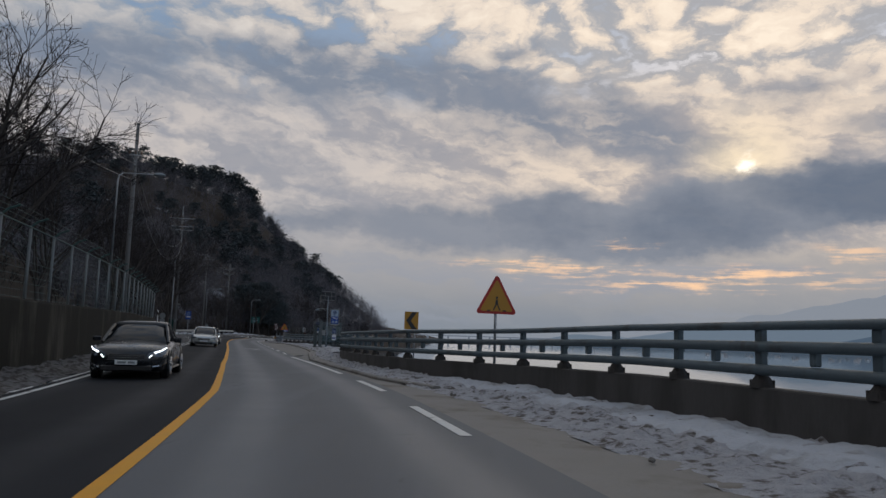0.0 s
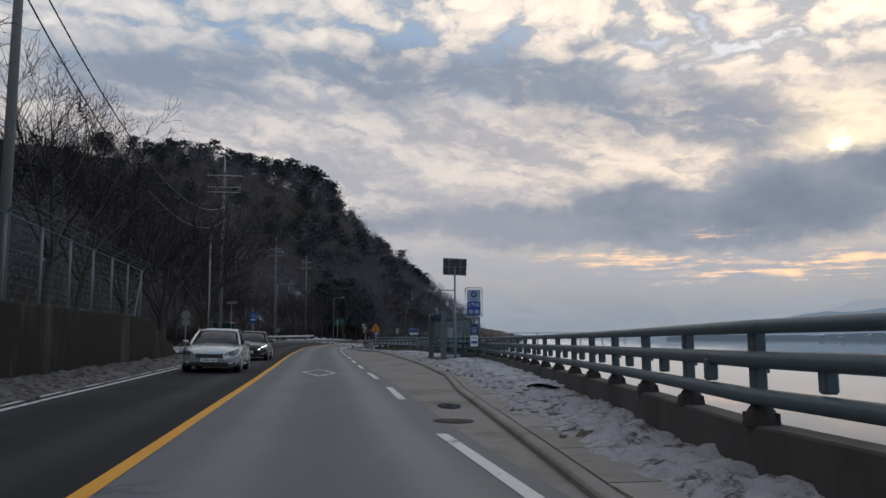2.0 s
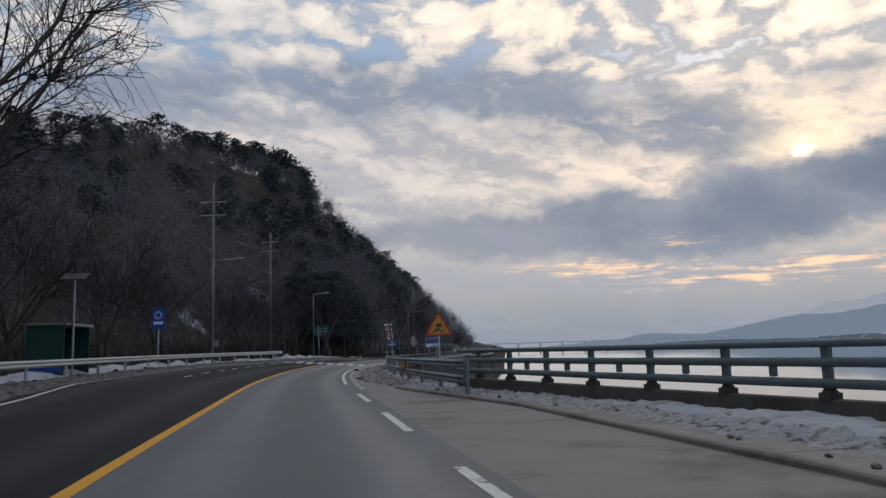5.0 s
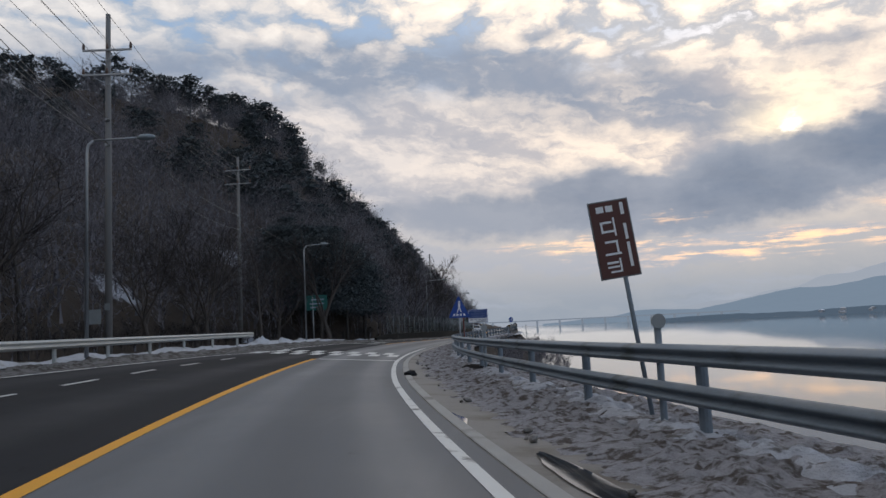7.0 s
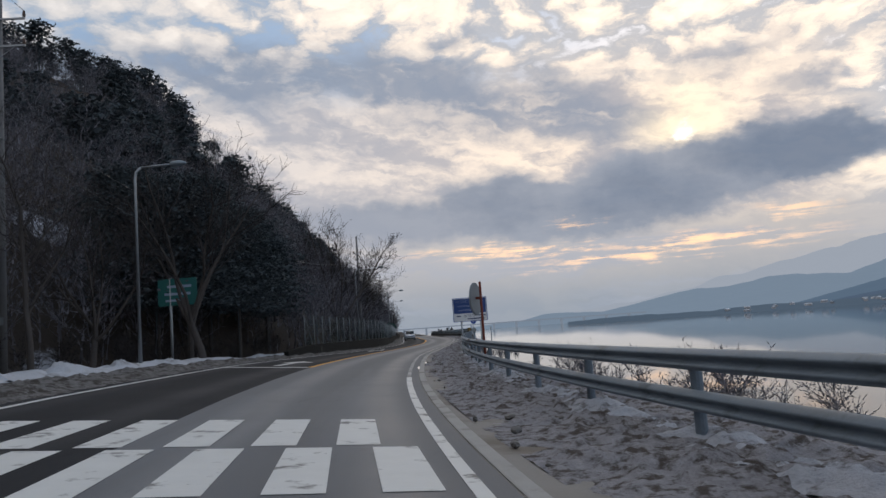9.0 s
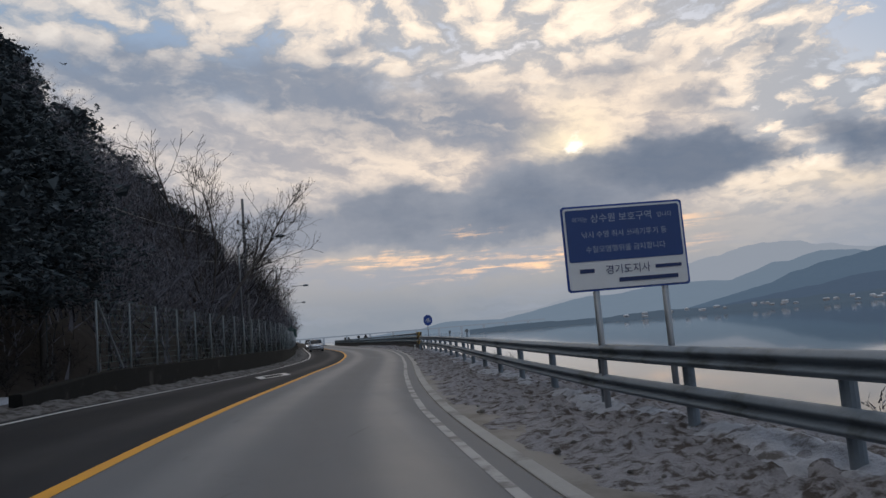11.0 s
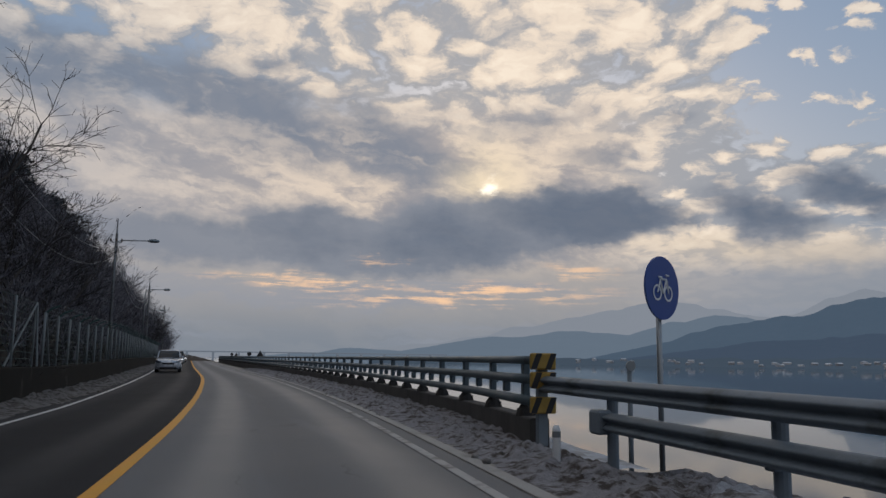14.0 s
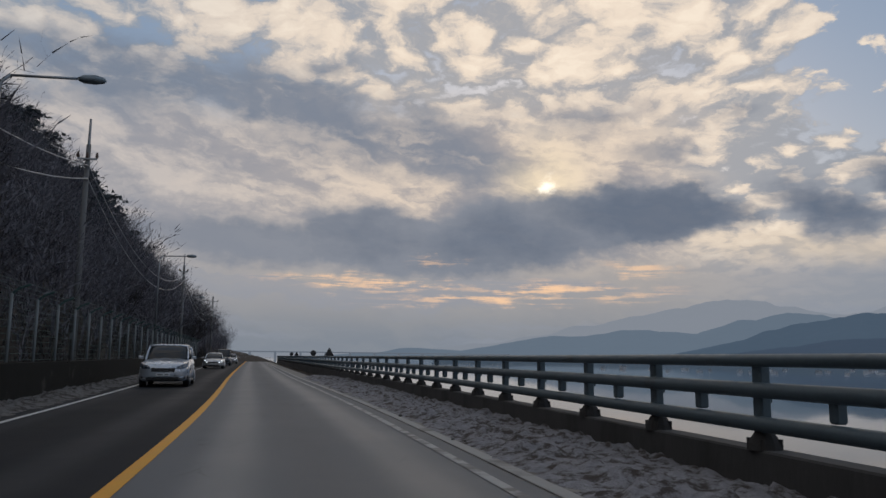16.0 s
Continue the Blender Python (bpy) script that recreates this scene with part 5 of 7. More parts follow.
def utility_pole(key, s, o, top, arms, label, transformer=False, clamps=(5.2, 6.4), mast=0.0):
    x, y = map(float, plan(s, o))
    z0 = gz(s, o) - 0.3
    h = top - z0
    root = empty("utility_pole", pose(x, y, z0, 0, 0, turn_at(s)), label, "utility pole", "power line poles")
    bm = bmesh.new()
    tube(bm, [(0, 0, 0), (0, 0, (h - mast) * 0.5), (0, 0, h - mast)], [0.17, 0.145, 0.11], 12)
    part("shaft", bm, M["pole_concrete"], root, smooth=True)
    TIPS[key] = []
    if mast:
        bm = bmesh.new()
        tube(bm, [(0, 0, h - mast - 0.2), (0, 0, h)], [0.075, 0.05], 8)
        part("mast", bm, M["galvanised"], root)
    rot = root.matrix_basis
    for dz, wide in arms:
        zc = h - dz
        bm = bmesh.new()
        box(bm, (0, -0.13, zc), (wide, 0.08, 0.09), bevel=0.01)
        for q in (-1, 1):
            tube(bm, [(q * wide * 0.33, -0.13, zc), (0, -0.12, zc - 0.5)], 0.018, 5)
        arm = part("crossarm", bm, M["galvanised"], root)
        for q in (-0.48, 0.0 if dz > 0.3 else -0.2, 0.48):
            bm = bmesh.new()
            tube(bm, [(q * wide, -0.13, zc + 0.04), (q * wide, -0.13, zc + 0.14), (q * wide, -0.13, zc + 0.26), (q * wide, -0.13, zc + 0.34)], [0.05, 0.075, 0.06, 0.035], 8)
            part("insulator", bm, M["insulator"], arm)
            TIPS[key].append(rot @ Vector((q * wide, -0.13, zc + 0.34)))
    if transformer:
        for q in (-0.55, 0.5):
            bm = bmesh.new()
            tube(bm, [(q, -0.3, h - 3.4), (q, -0.3, h - 3.3), (q, -0.3, h - 2.6), (q, -0.3, h - 2.5)], [0.16, 0.2, 0.2, 0.1], 10)
            part("switch_box", bm, M["galvanised"], root)
    for dz in clamps:
        bm = bmesh.new()
        box(bm, (0, -0.1, h - dz), (0.16, 0.3, 0.12), bevel=0.02)
        part("cable_clamp", bm, M["galvanised"], root)
        TIPS[key].append(rot @ Vector((0.1, -0.2, h - dz)))
    bm = bmesh.new()
    box(bm, (0.0, -0.17, 2.6), (0.22, 0.02, 0.32))
    part("number_plate", bm, M["fence_pale"], root)
    return root


three = ((0.35, 2.2), (1.25, 2.2))
utility_pole("a", 4, -10.4, 15.4, ((0.4, 1.2),), "grey concrete power pole behind the fence")
utility_pole("b", 55.6, -8.85, 15.5, ((2.3, 0.8),), "grey concrete power pole behind the fence with slack cables", clamps=(3.0, 4.1))
utility_pole("c", 99.5, -8.8, 16.84, ((1.62, 2.9), (2.64, 2.8), (3.09, 2.8)), "concrete power pole with three crossarms, insulators and a mast", False, (4.4, 5.6), 1.3)
utility_pole("d", 151.5, -12.1, 16.9, ((1.8, 2.3), (3.0, 2.3)), "tall concrete power pole with two crossarms in the wood")
utility_pole("e", 180, -15.2, 17.0, ((1.2, 2.3), (2.4, 2.3)), "tall concrete power pole against the dark hillside")
utility_pole("f", 244.7, -9.3, 14.0, ((2.2, 1.0),), "thin concrete power pole among bare trees", clamps=(3.25, 5.2))
utility_pole("g", 292.9, -8.6, 12.75, ((2.05, 0.9),), "thin power pole with a steel mast on the hillside", clamps=(2.4, 3.05), mast=1.3)
utility_pole("h", 343.9, -8.2, 12.65, ((2.05, 0.9),), "thin power pole with a steel mast on the hillside", clamps=(2.4, 3.05), mast=1.3)
utility_pole("i", 396, -7.6, 11.7, ((0.9, 1.8),), "distant power pole at the foot of the hill", clamps=(2.4, 3.05))


def cable(a, b, sag, r=0.014, mat="cable"):
    bm = bmesh.new()
    pts = [a.lerp(b, u) - Vector((0, 0, sag * 4 * u * (1 - u))) for u in np.linspace(0, 1, 18)]
    tube(bm, pts, r, 4)
    ob = part("power_cable", bm, M[mat], smooth=True)
    return tagged(ob, "slack overhead cable between poles, coloured pale as lit by the sky" if mat == "cable_skylit" else "thin black overhead cable slung between poles", "cable", "overhead cables")


for p, q, sag in (("a", "b", 1.0), ("b", "c", 2.7), ("c", "d", 1.3), ("d", "e", 0.7), ("e", "f", 2.6), ("f", "g", 2.4), ("g", "h", 2.6), ("h", "i", 2.4)):
    A, B = TIPS[p], TIPS[q]
    slack = p in "abefgh"
    for i in range(max(len(A), len(B))):
        if slack:
            if i < 2:
                cable(A[i - 2], B[i - 2], sag * (1 + 0.1 * i), 0.03 if p in "abfgh" else 0.022, "cable_skylit" if p in "fgh" else "cable")
            continue
        cable(A[min(i, len(A) - 1)], B[min(i, len(B) - 1)], sag * (1.0 + 0.12 * (i % 3)), 0.018 if i >= min(len(A), len(B)) - 2 else 0.012)


def street_lamp(s, o, reach, height, label, plate=False):
    x, y = map(float, plan(s, o))
    z0 = max(gz(s, o), float(road_z(s, o)) - 0.2) - 0.1
    root = empty("street_lamp", pose(x, y, z0, 0, 0, turn_at(s)), label, "street lamp", "street lamps")
    h = height - z0
    bm = bmesh.new()
    tube(bm, [(0, 0, 0), (0, 0, h - 0.5), (0.05, 0, h - 0.18), (0.25, 0, h)], [0.085, 0.055, 0.05, 0.045], 10)
    part("pole", bm, M["galvanised"], root, smooth=True)
    bm = bmesh.new()
    tube(bm, [(0.22, 0, h - 0.01), (reach - 0.4, 0, h + 0.06)], 0.038, 8)
    part("arm", bm, M["galvanised"], root, smooth=True)
    bm = bmesh.new()
    tube(bm, [(reach - 0.5, 0, h + 0.05), (reach - 0.38, 0, h + 0.06), (reach - 0.1, 0, h + 0.07), (reach + 0.12, 0, h + 0.06), (reach + 0.18, 0, h + 0.05)], [0.05, 0.11, 0.13, 0.08, 0.02], 10)
    part("lamp_head", bm, M["steel"], root, "dark grey unlit lamp head", True)
    if plate:
        bm = bmesh.new()
        box(bm, (0.3, 0, 1.9), (0.45, 0.03, 0.55), bevel=0.005)
        part("notice_plate", bm, M["fence_pale"], root)
    return root


street_lamp(48.8, -8.9, 2.5, 10.6, "tall galvanised street lamp behind the fence")
street_lamp(145.2, -10.3, 2.4, 9.0, "galvanised street lamp behind the guard rail with a notice plate", True)
street_lamp(178.8, -9.2, 1.9, 8.7, "pale slender street lamp at the edge of the wood")
street_lamp(231, -8.0, 3.0, 8.6, "street lamp reaching over the road from the fence")
street_lamp(274.1, -7.0, 2.35, 8.3, "street lamp with a straight arm behind the hill fence")
street_lamp(309.4, -6.85, 2.3, 8.1, "street lamp with a straight arm behind the hill fence")
street_lamp(348, -8.4, 2.2, 8.0, "distant street lamp on the hill side")
street_lamp(395, -8.4, 2.2, 8.0, "distant street lamp on the hill side")

# ---- signs ----
M["sign_yellow"] = material("sign_yellow", (0.46, 0.23, 0.025), 0.5, 0, 0.1, 3, 40, 0, 0)
M["sign_red"] = material("sign_red", (0.42, 0.03, 0.025), 0.5, 0, 0.1, 3, 40, 0, 0)
M["sign_blue"] = material("sign_blue", (0.012, 0.06, 0.30), 0.45, 0, 0.1, 3, 40, 0, 0)
M["sign_navy"] = material("sign_navy", (0.012, 0.03, 0.12), 0.5, 0, 0.1, 3, 40, 0, 0)
M["sign_sky"] = material("sign_sky", (0.30, 0.39, 0.52), 0.5, 0, 0.08, 3, 40, 0, 0)
M["sign_white"] = material("sign_white", (0.74, 0.76, 0.78), 0.5, 0, 0.08, 3, 40, 0, 0)
M["sign_black"] = material("sign_black", (0.03, 0.03, 0.032), 0.5, 0, 0.1, 3, 40, 0, 0)
M["sign_brown"] = material("sign_brown", (0.085, 0.028, 0.022), 0.55, 0, 0.15, 3, 40, 0, 0)
M["board_lettering"] = material("board_lettering", (0.36, 0.42, 0.54), 0.5, 0, 0.1, 3, 40, 0, 0)
M["board_blue"] = material("board_blue", (0.022, 0.062, 0.22), 0.5, 0, 0.1, 3, 40, 0, 0)
M["sign_green"] = material("sign_green", (0.015, 0.13, 0.12), 0.5, 0, 0.1, 3, 40, 0, 0)
M["sign_grey"] = material("sign_grey", (0.26, 0.28, 0.29), 0.5, 0.4, 0.1, 3, 40, 0, 0)


def plate_of(pts, depth, y0):
    """A flat shape in x and z, with rounded rim left to its outline, front at y0."""
    bm = bmesh.new()
    a = [bm.verts.new((x, y0, z)) for x, z in pts]
    b = [bm.verts.new((x, y0 + depth, z)) for x, z in pts]
    bm.faces.new(a)
    bm.faces.new(b[::-1])
    for i in range(len(a)):
        bm.faces.new((a[i], a[(i + 1) % len(a)], b[(i + 1) % len(a)], b[i]))
    return bm


def rounded(w, h, r, cx=0.0, cz=0.0, n=5):
    out = []
    for sx, sz, a0 in ((1, 1, 0), (-1, 1, 90), (-1, -1, 180), (1, -1, 270)):
        for k in range(n):
            a = radians(a0 + 90 * k / (n - 1))
            out.append((cx + sx * (w / 2 - r) + r * math.cos(a), cz + sz * (h / 2 - r) + r * math.sin(a)))
    return out


def triangle(w, h, r, cz=0.0):
    pts = [(-w / 2, 0), (w / 2, 0), (0, h)]
    out = []
    for i, p in enumerate(pts):
        p = Vector(p)
        a, b = (Vector(pts[i - 1]) - p).normalized(), (Vector(pts[(i + 1) % 3]) - p).normalized()
        for q in (p + a * r * 1.6, p + (a + b) * r * 0.55, p + b * r * 1.6):
            out.append((q.x, q.y + cz))
    return out


def disc(r, cx=0.0, cz=0.0, n=28):
    return [(cx + r * math.cos(2 * math.pi * k / n), cz + r * math.sin(2 * math.pi * k / n)) for k in range(n)]


def sign_root(name, s, o, z, label, category="road sign", lean=0.0, yaw=0.0, group="road signs"):
    x, y = map(float, plan(s, o))
    return empty(name, pose(x, y, z, 0, lean, turn_at(s) + yaw), label, category, group)


def sign_pole(root, z0, z1, x=0.0, r=0.038, mat="galvanised"):
    bm = bmesh.new()
    tube(bm, [(x, 0.06, z0), (x, 0.06, z1)], r, 10)
    return part("pole", bm, M[mat], root, smooth=True)


def words(root, text, size, x, z, y, mat, name="lettering"):
    """Flat letters facing -y, centred at x, z."""
    cu = bpy.data.curves.new(name, "FONT")
    cu.body, cu.size, cu.align_x, cu.align_y = text, size, "CENTER", "CENTER"
    tmp = bpy.data.objects.new(name, cu)
    scene.collection.objects.link(tmp)
    bpy.context.view_layer.update()
    me = bpy.data.meshes.new_from_object(tmp.evaluated_get(bpy.context.evaluated_depsgraph_get()))
    bpy.data.objects.remove(tmp)
    bpy.data.curves.remove(cu)
    me.materials.clear()
    me.materials.append(mat)
    ob = new(name, me)
    ob.parent = root
    ob.matrix_basis = pose(x, y, z, 90, 0, 0)
    return ob


def bars(root, rows, y, mat):
    """Plain bars (x, z, width, height) for writing that cannot be read."""
    for x, z, w, h in rows:
        bm = plate_of([(x - w / 2, z - h / 2), (x + w / 2, z - h / 2), (x + w / 2, z + h / 2), (x - w / 2, z + h / 2)], 0.004, y)
        part("text_bar", bm, mat, root)


def warning_sign(s, o, z_base, z_pole, w, label, figure, yaw=0.0):
    r = sign_root("warning_sign", s, o, z_base, label, yaw=yaw)
    h = w * 0.88
    sign_pole(r, z_pole - z_base, h * 0.75)
    part("sign_border", plate_of(triangle(w, h, 0.06), 0.02, 0.0), M["sign_red"], r, "red border")
    part("sign_face", plate_of(triangle(w * 0.80, h * 0.80, 0.04, h * 0.065), 0.01, -0.006), M["sign_yellow"], r, "amber face")
    if figure == "walk":
        for pts in ([(-0.03, 0.40), (0.03, 0.40), (0.045, 0.26), (-0.045, 0.26)], [(-0.04, 0.27), (0.0, 0.27), (-0.08, 0.10), (-0.12, 0.10)], [(0.0, 0.27), (0.04, 0.27), (0.12, 0.10), (0.08, 0.10)], disc(0.035, 0, 0.45, 12),
                    [(-0.3, 0.075), (-0.2, 0.075), (-0.18, 0.11), (-0.28, 0.11)], [(0.2, 0.075), (0.3, 0.075), (0.28, 0.11), (0.18, 0.11)]):
            part("symbol", plate_of(pts, 0.004, -0.011), M["sign_black"], r)
    else:
        for pts in (rounded(0.24, 0.13, 0.05, 0.0, 0.42), [(-0.16, 0.22), (0.02, 0.34), (0.06, 0.30), (-0.10, 0.18)], [(-0.02, 0.2), (0.22, 0.13), (0.24, 0.17), (0.0, 0.25)], [(-0.24, 0.14), (-0.1, 0.14), (-0.12, 0.2), (-0.22, 0.2)]):
            part("symbol", plate_of(pts, 0.004, -0.011), M["sign_black"], r)
    return r


warning_sign(20.3, 5.72, 1.97, 0.2, 1.28, "amber triangular warning sign with a red border on a pole", "walk", 8)
warning_sign(113.4, 5.0, 1.80, -0.8, 1.14, "amber slippery-road warning triangle with a red border", "skid")
for s, o, w in ((317.5, 6.0, 0.92), (366, 6.0, 0.8)):
    r = sign_root("warning_sign", s, o, 1.2, "dark triangular warning sign plate beside the rail")
    sign_pole(r, -1.7, 0.6)
    part("sign_plate", plate_of(triangle(w, w * 0.88, 0.05), 0.02, 0.0), M["sign_black"], r)

r = sign_root("chevron_sign", 27.2, 4.72, 1.55, "amber curve sign with a black chevron on two posts", yaw=4)
for q in (-0.14, 0.14):
    sign_pole(r, -1.6, 0.5, q, 0.024)
part("sign_face", plate_of(rounded(0.52, 0.64, 0.02, 0, 0.31), 0.02, 0.0), M["sign_yellow"], r)
part("chevron", plate_of([(0.02, 0.62), (0.20, 0.62), (-0.03, 0.31), (0.20, 0.0), (0.02, 0.0), (-0.20, 0.31)], 0.004, -0.006), M["sign_black"], r, "black chevron")

# bus stop sign
r = sign_root("bus_stop_sign", 67.7, 7.12, 0.0, "blue and pale blue bus stop sign in a rounded steel frame", "bus stop sign", 0, -2)
for q in (-0.055, 0.055):
    bm = bmesh.new()
    tube(bm, [(q, 0.03, -0.1), (q, 0.03, 1.95), (q * 1.2, 0.03, 2.1), (q * 5.6, 0.03, 2.16)], 0.022, 8)
    part("pole", bm, M["galvanised"], r, smooth=True)
bm = bmesh.new()
loop = rounded(0.80, 1.36, 0.09, 0, 2.86)
tube(bm, [(x, 0.03, z) for x, z in loop + loop[:1]], 0.022, 8)
part("frame", bm, M["galvanised"], r, smooth=True)
part("upper_panel", plate_of([(-0.32, 2.86), (0.32, 2.86), (0.32, 3.46), (-0.32, 3.46)], 0.02, 0.0), M["sign_sky"], r, "pale blue upper panel")
part("lower_panel", plate_of([(-0.32, 2.26), (0.32, 2.26), (0.32, 2.84), (0.22, 2.89), (0, 2.915), (-0.22, 2.89), (-0.32, 2.84)], 0.02, -0.004), M["sign_blue"], r, "blue lower panel")
part("bus_symbol", plate_of(disc(0.15, 0, 3.24), 0.004, -0.006), M["sign_navy"], r)
part("bus_outline", plate_of(rounded(0.15, 0.15, 0.03, 0, 3.25), 0.004, -0.011), M["sign_sky"], r)
part("bus_window", plate_of(rounded(0.11, 0.06, 0.01, 0, 3.27), 0.004, -0.016), M["sign_navy"], r)
words(r, "BUS", 0.13, 0, 3.0, -0.008, M["sign_navy"])
words(r, "산막골", 0.19, 0, 2.74, -0.008, M["sign_white"])
for q, w in ((-0.13, 0.2), (0.14, 0.22)):
    part("decoration", plate_of(disc(w / 2, q, 2.42, 18), 0.004, -0.009), M["sign_sky"], r)
bm = bmesh.new()
box(bm, (0, -0.02, 1.62), (0.34, 0.03, 0.46), bevel=0.01)
b1 = part("timetable_board", bm, M["sign_navy"], r)
bars(r, [(0, 1.55, 0.24, 0.05), (0, 1.66, 0.26, 0.04), (0, 1.46, 0.2, 0.03)], -0.04, M["sign_sky"])
bm = bmesh.new()
box(bm, (0, -0.02, 1.06), (0.36, 0.03, 0.5), bevel=0.01)
part("notice_board", bm, M["sign_white"], r, "pale notice board")
bars(r, [(0, 1.0, 0.28, 0.12), (0, 1.2, 0.24, 0.03)], -0.04, M["sign_blue"])

# solar lamp of the bus stop
M["panel_back"] = material("panel_back", (0.10, 0.11, 0.12), 0.5, 0.2, 0.2, 3, 30, 0, 0)
r = sign_root("solar_lamp", 72.0, 6.98, 0.0, "solar-powered bus stop lamp with a tilted panel", "solar lamp", 0, 0, "bus stop")
bm = bmesh.new()
tube(bm, [(0, 0, -0.1), (0, 0, 2.5), (0, 0, 2.52), (0, 0, 4.9)], [0.075, 0.075, 0.05, 0.045], 12)
part("pole", bm, M["rail_paint"], r, smooth=True)
bm = bmesh.new()
tube(bm, [(0, 0, -0.05), (0, 0, 0.06), (0, 0, 0.12)], [0.2, 0.19, 0.09], 12)
part("base_cover", bm, M["sign_blue"], r, "blue base cover")
bm = bmesh.new()
box(bm, (0, 0, 0), (1.24, 0.92, 0.05), pose(0.0, 0.0, 4.92, 112, 3, -14), bevel=0.01)
panel = part("solar_panel", bm, M["panel_back"], r, "dark tilted solar panel")
bm = bmesh.new()
for q in (-0.3, 0.3):
    box(bm, (q, 0, 0.045), (0.05, 0.86, 0.04), pose(0.0, 0.0, 4.92, 112, 3, -14))
for q in (-0.42, 0.0, 0.42):
    box(bm, (0, q, 0.05), (1.2, 0.04, 0.045), pose(0.0, 0.0, 4.92, 112, 3, -14))
part("panel_bracket", bm, M["galvanised"], panel)
bm = bmesh.new()
tube(bm, [(0, 0, 3.68), (-0.95, 0, 3.70)], 0.028, 8)
arm = part("arm", bm, M["galvanised"], r)
bm = bmesh.new()
tube(bm, [(-0.86, 0, 3.66), (-0.9, 0, 3.60), (-1.0, 0, 3.56), (-1.14, 0, 3.58)], [0.04, 0.10, 0.11, 0.05], 10)
part("lamp_head", bm, M["steel"], arm)
bm = bmesh.new()
box(bm, (-0.26, 0.1, 1.45), (0.3, 0.2, 0.5), bevel=0.02)
part("control_box", bm, M["sign_grey"], r)

# bus shelter
M["shelter_steel"] = material("shelter_steel", (0.13, 0.155, 0.165), 0.45, 0.4, 0.15, 2, 30, 0.05, 0.002)
glass = bpy.data.materials.new("shelter_glass")
glass.use_nodes = True
gt = glass.node_tree
gt.nodes.clear()
clear_n, gloss_n, mix_n, out_n = (gt.nodes.new("ShaderNode" + k) for k in ("BsdfTransparent", "BsdfGlossy", "MixShader", "OutputMaterial"))
clear_n.inputs[0].default_value = (0.80, 0.87, 0.88, 1)
gloss_n.inputs[0].default_value, gloss_n.inputs["Roughness"].default_value = (0.9, 0.9, 0.9, 1), 0.03
mix_n.inputs[0].default_value = 0.05
for q, n in enumerate((clear_n, gloss_n)):
    gt.links.new(n.outputs[0], mix_n.inputs[1 + q])
gt.links.new(mix_n.outputs[0], out_n.inputs[0])
x, y = map(float, plan(75.5, 6.55))
sh = empty("bus_shelter", pose(x, y, 0.05, 0, 0, turn_at(75.5)), "steel and glass bus shelter with a navy name board", "bus shelter", "bus stop")
# local: x away from the road, y along it
for yy in (-2.35, 2.35):
    bm = bmesh.new()
    box(bm, (0.0, yy, 1.25), (0.30, 0.14, 2.6), bevel=0.02)
    part("front_post", bm, M["shelter_steel"], sh)
    bm = bmesh.new()
    box(bm, (1.0, yy, 2.28), (1.9, 0.10, 0.16), bevel=0.01)
    part("roof_beam", bm, M["shelter_steel"], sh)
for yy in (-2.35, -1.15, 0.0, 1.15, 2.35):
    bm = bmesh.new()
    box(bm, (1.95, yy, 1.1), (0.09, 0.10, 2.3), bevel=0.01)
    part("back_post", bm, M["shelter_steel"], sh)
bm = bmesh.new()
box(bm, (0.02, 0, 2.34), (0.10, 4.5, 0.30), bevel=0.01)
fascia = part("name_board", bm, M["sign_navy"], sh, "navy name board")
t1 = words(sh, "산막골", 0.2, 0, 0, 0, M["sign_white"])
t1.matrix_basis = pose(-0.036, 0.0, 2.34, 90, 0, -90)
for yy, w in ((-0.9, 0.36), (0.9, 0.36), (1.35, 0.2)):
    bm = bmesh.new()
    box(bm, (-0.034, yy, 2.34), (0.006, w, 0.09))
    part("text_bar", bm, M["sign_sky"], sh)
bm = bmesh.new()
box(bm, (0.02, 0.55, 2.66), (0.06, 0.75, 0.34), bevel=0.01)
rb = part("route_board", bm, M["sign_grey"], sh, "small grey route board")
bm = bmesh.new()
box(bm, (-0.016, 0.55, 2.62), (0.006, 0.66, 0.18))
part("board_face", bm, M["sign_navy"], rb)
bm = bmesh.new()
box(bm, (-0.03, 2.35, 2.38), (0.24, 0.16, 0.16))
part("emblem_plate", bm, M["fence_pale"], sh)
bm = bmesh.new()
box(bm, (1.0, 0, 2.40), (2.2, 4.9, 0.03))
roofp = part("roof_panel", bm, material("roof_sheet", (0.075, 0.105, 0.11), 0.5, 0, 0.2, 2, 30, 0, 0), sh, "dull blue-green roof sheet")
bm = bmesh.new()
box(bm, (0.95, 0, -0.01), (2.3, 5.4, 0.08), bevel=0.01)
part("paving", bm, M["concrete_dark"], sh, "wet dark paving")
for yy in (-1.2, 0, 1.2):
    bm = bmesh.new()
    box(bm, (1.0, yy, 2.36), (1.9, 0.05, 0.05))
    part("roof_rib", bm, M["shelter_steel"], sh)
for a, b in ((-2.35, -1.15), (-1.15, 0), (0, 1.15), (1.15, 2.35)):
    bm = bmesh.new()
    box(bm, (1.95, (a + b) / 2, 1.25), (0.012, b - a - 0.10, 1.9))
    pane = part("pane", bm, glass, sh)
    pane.visible_shadow = False
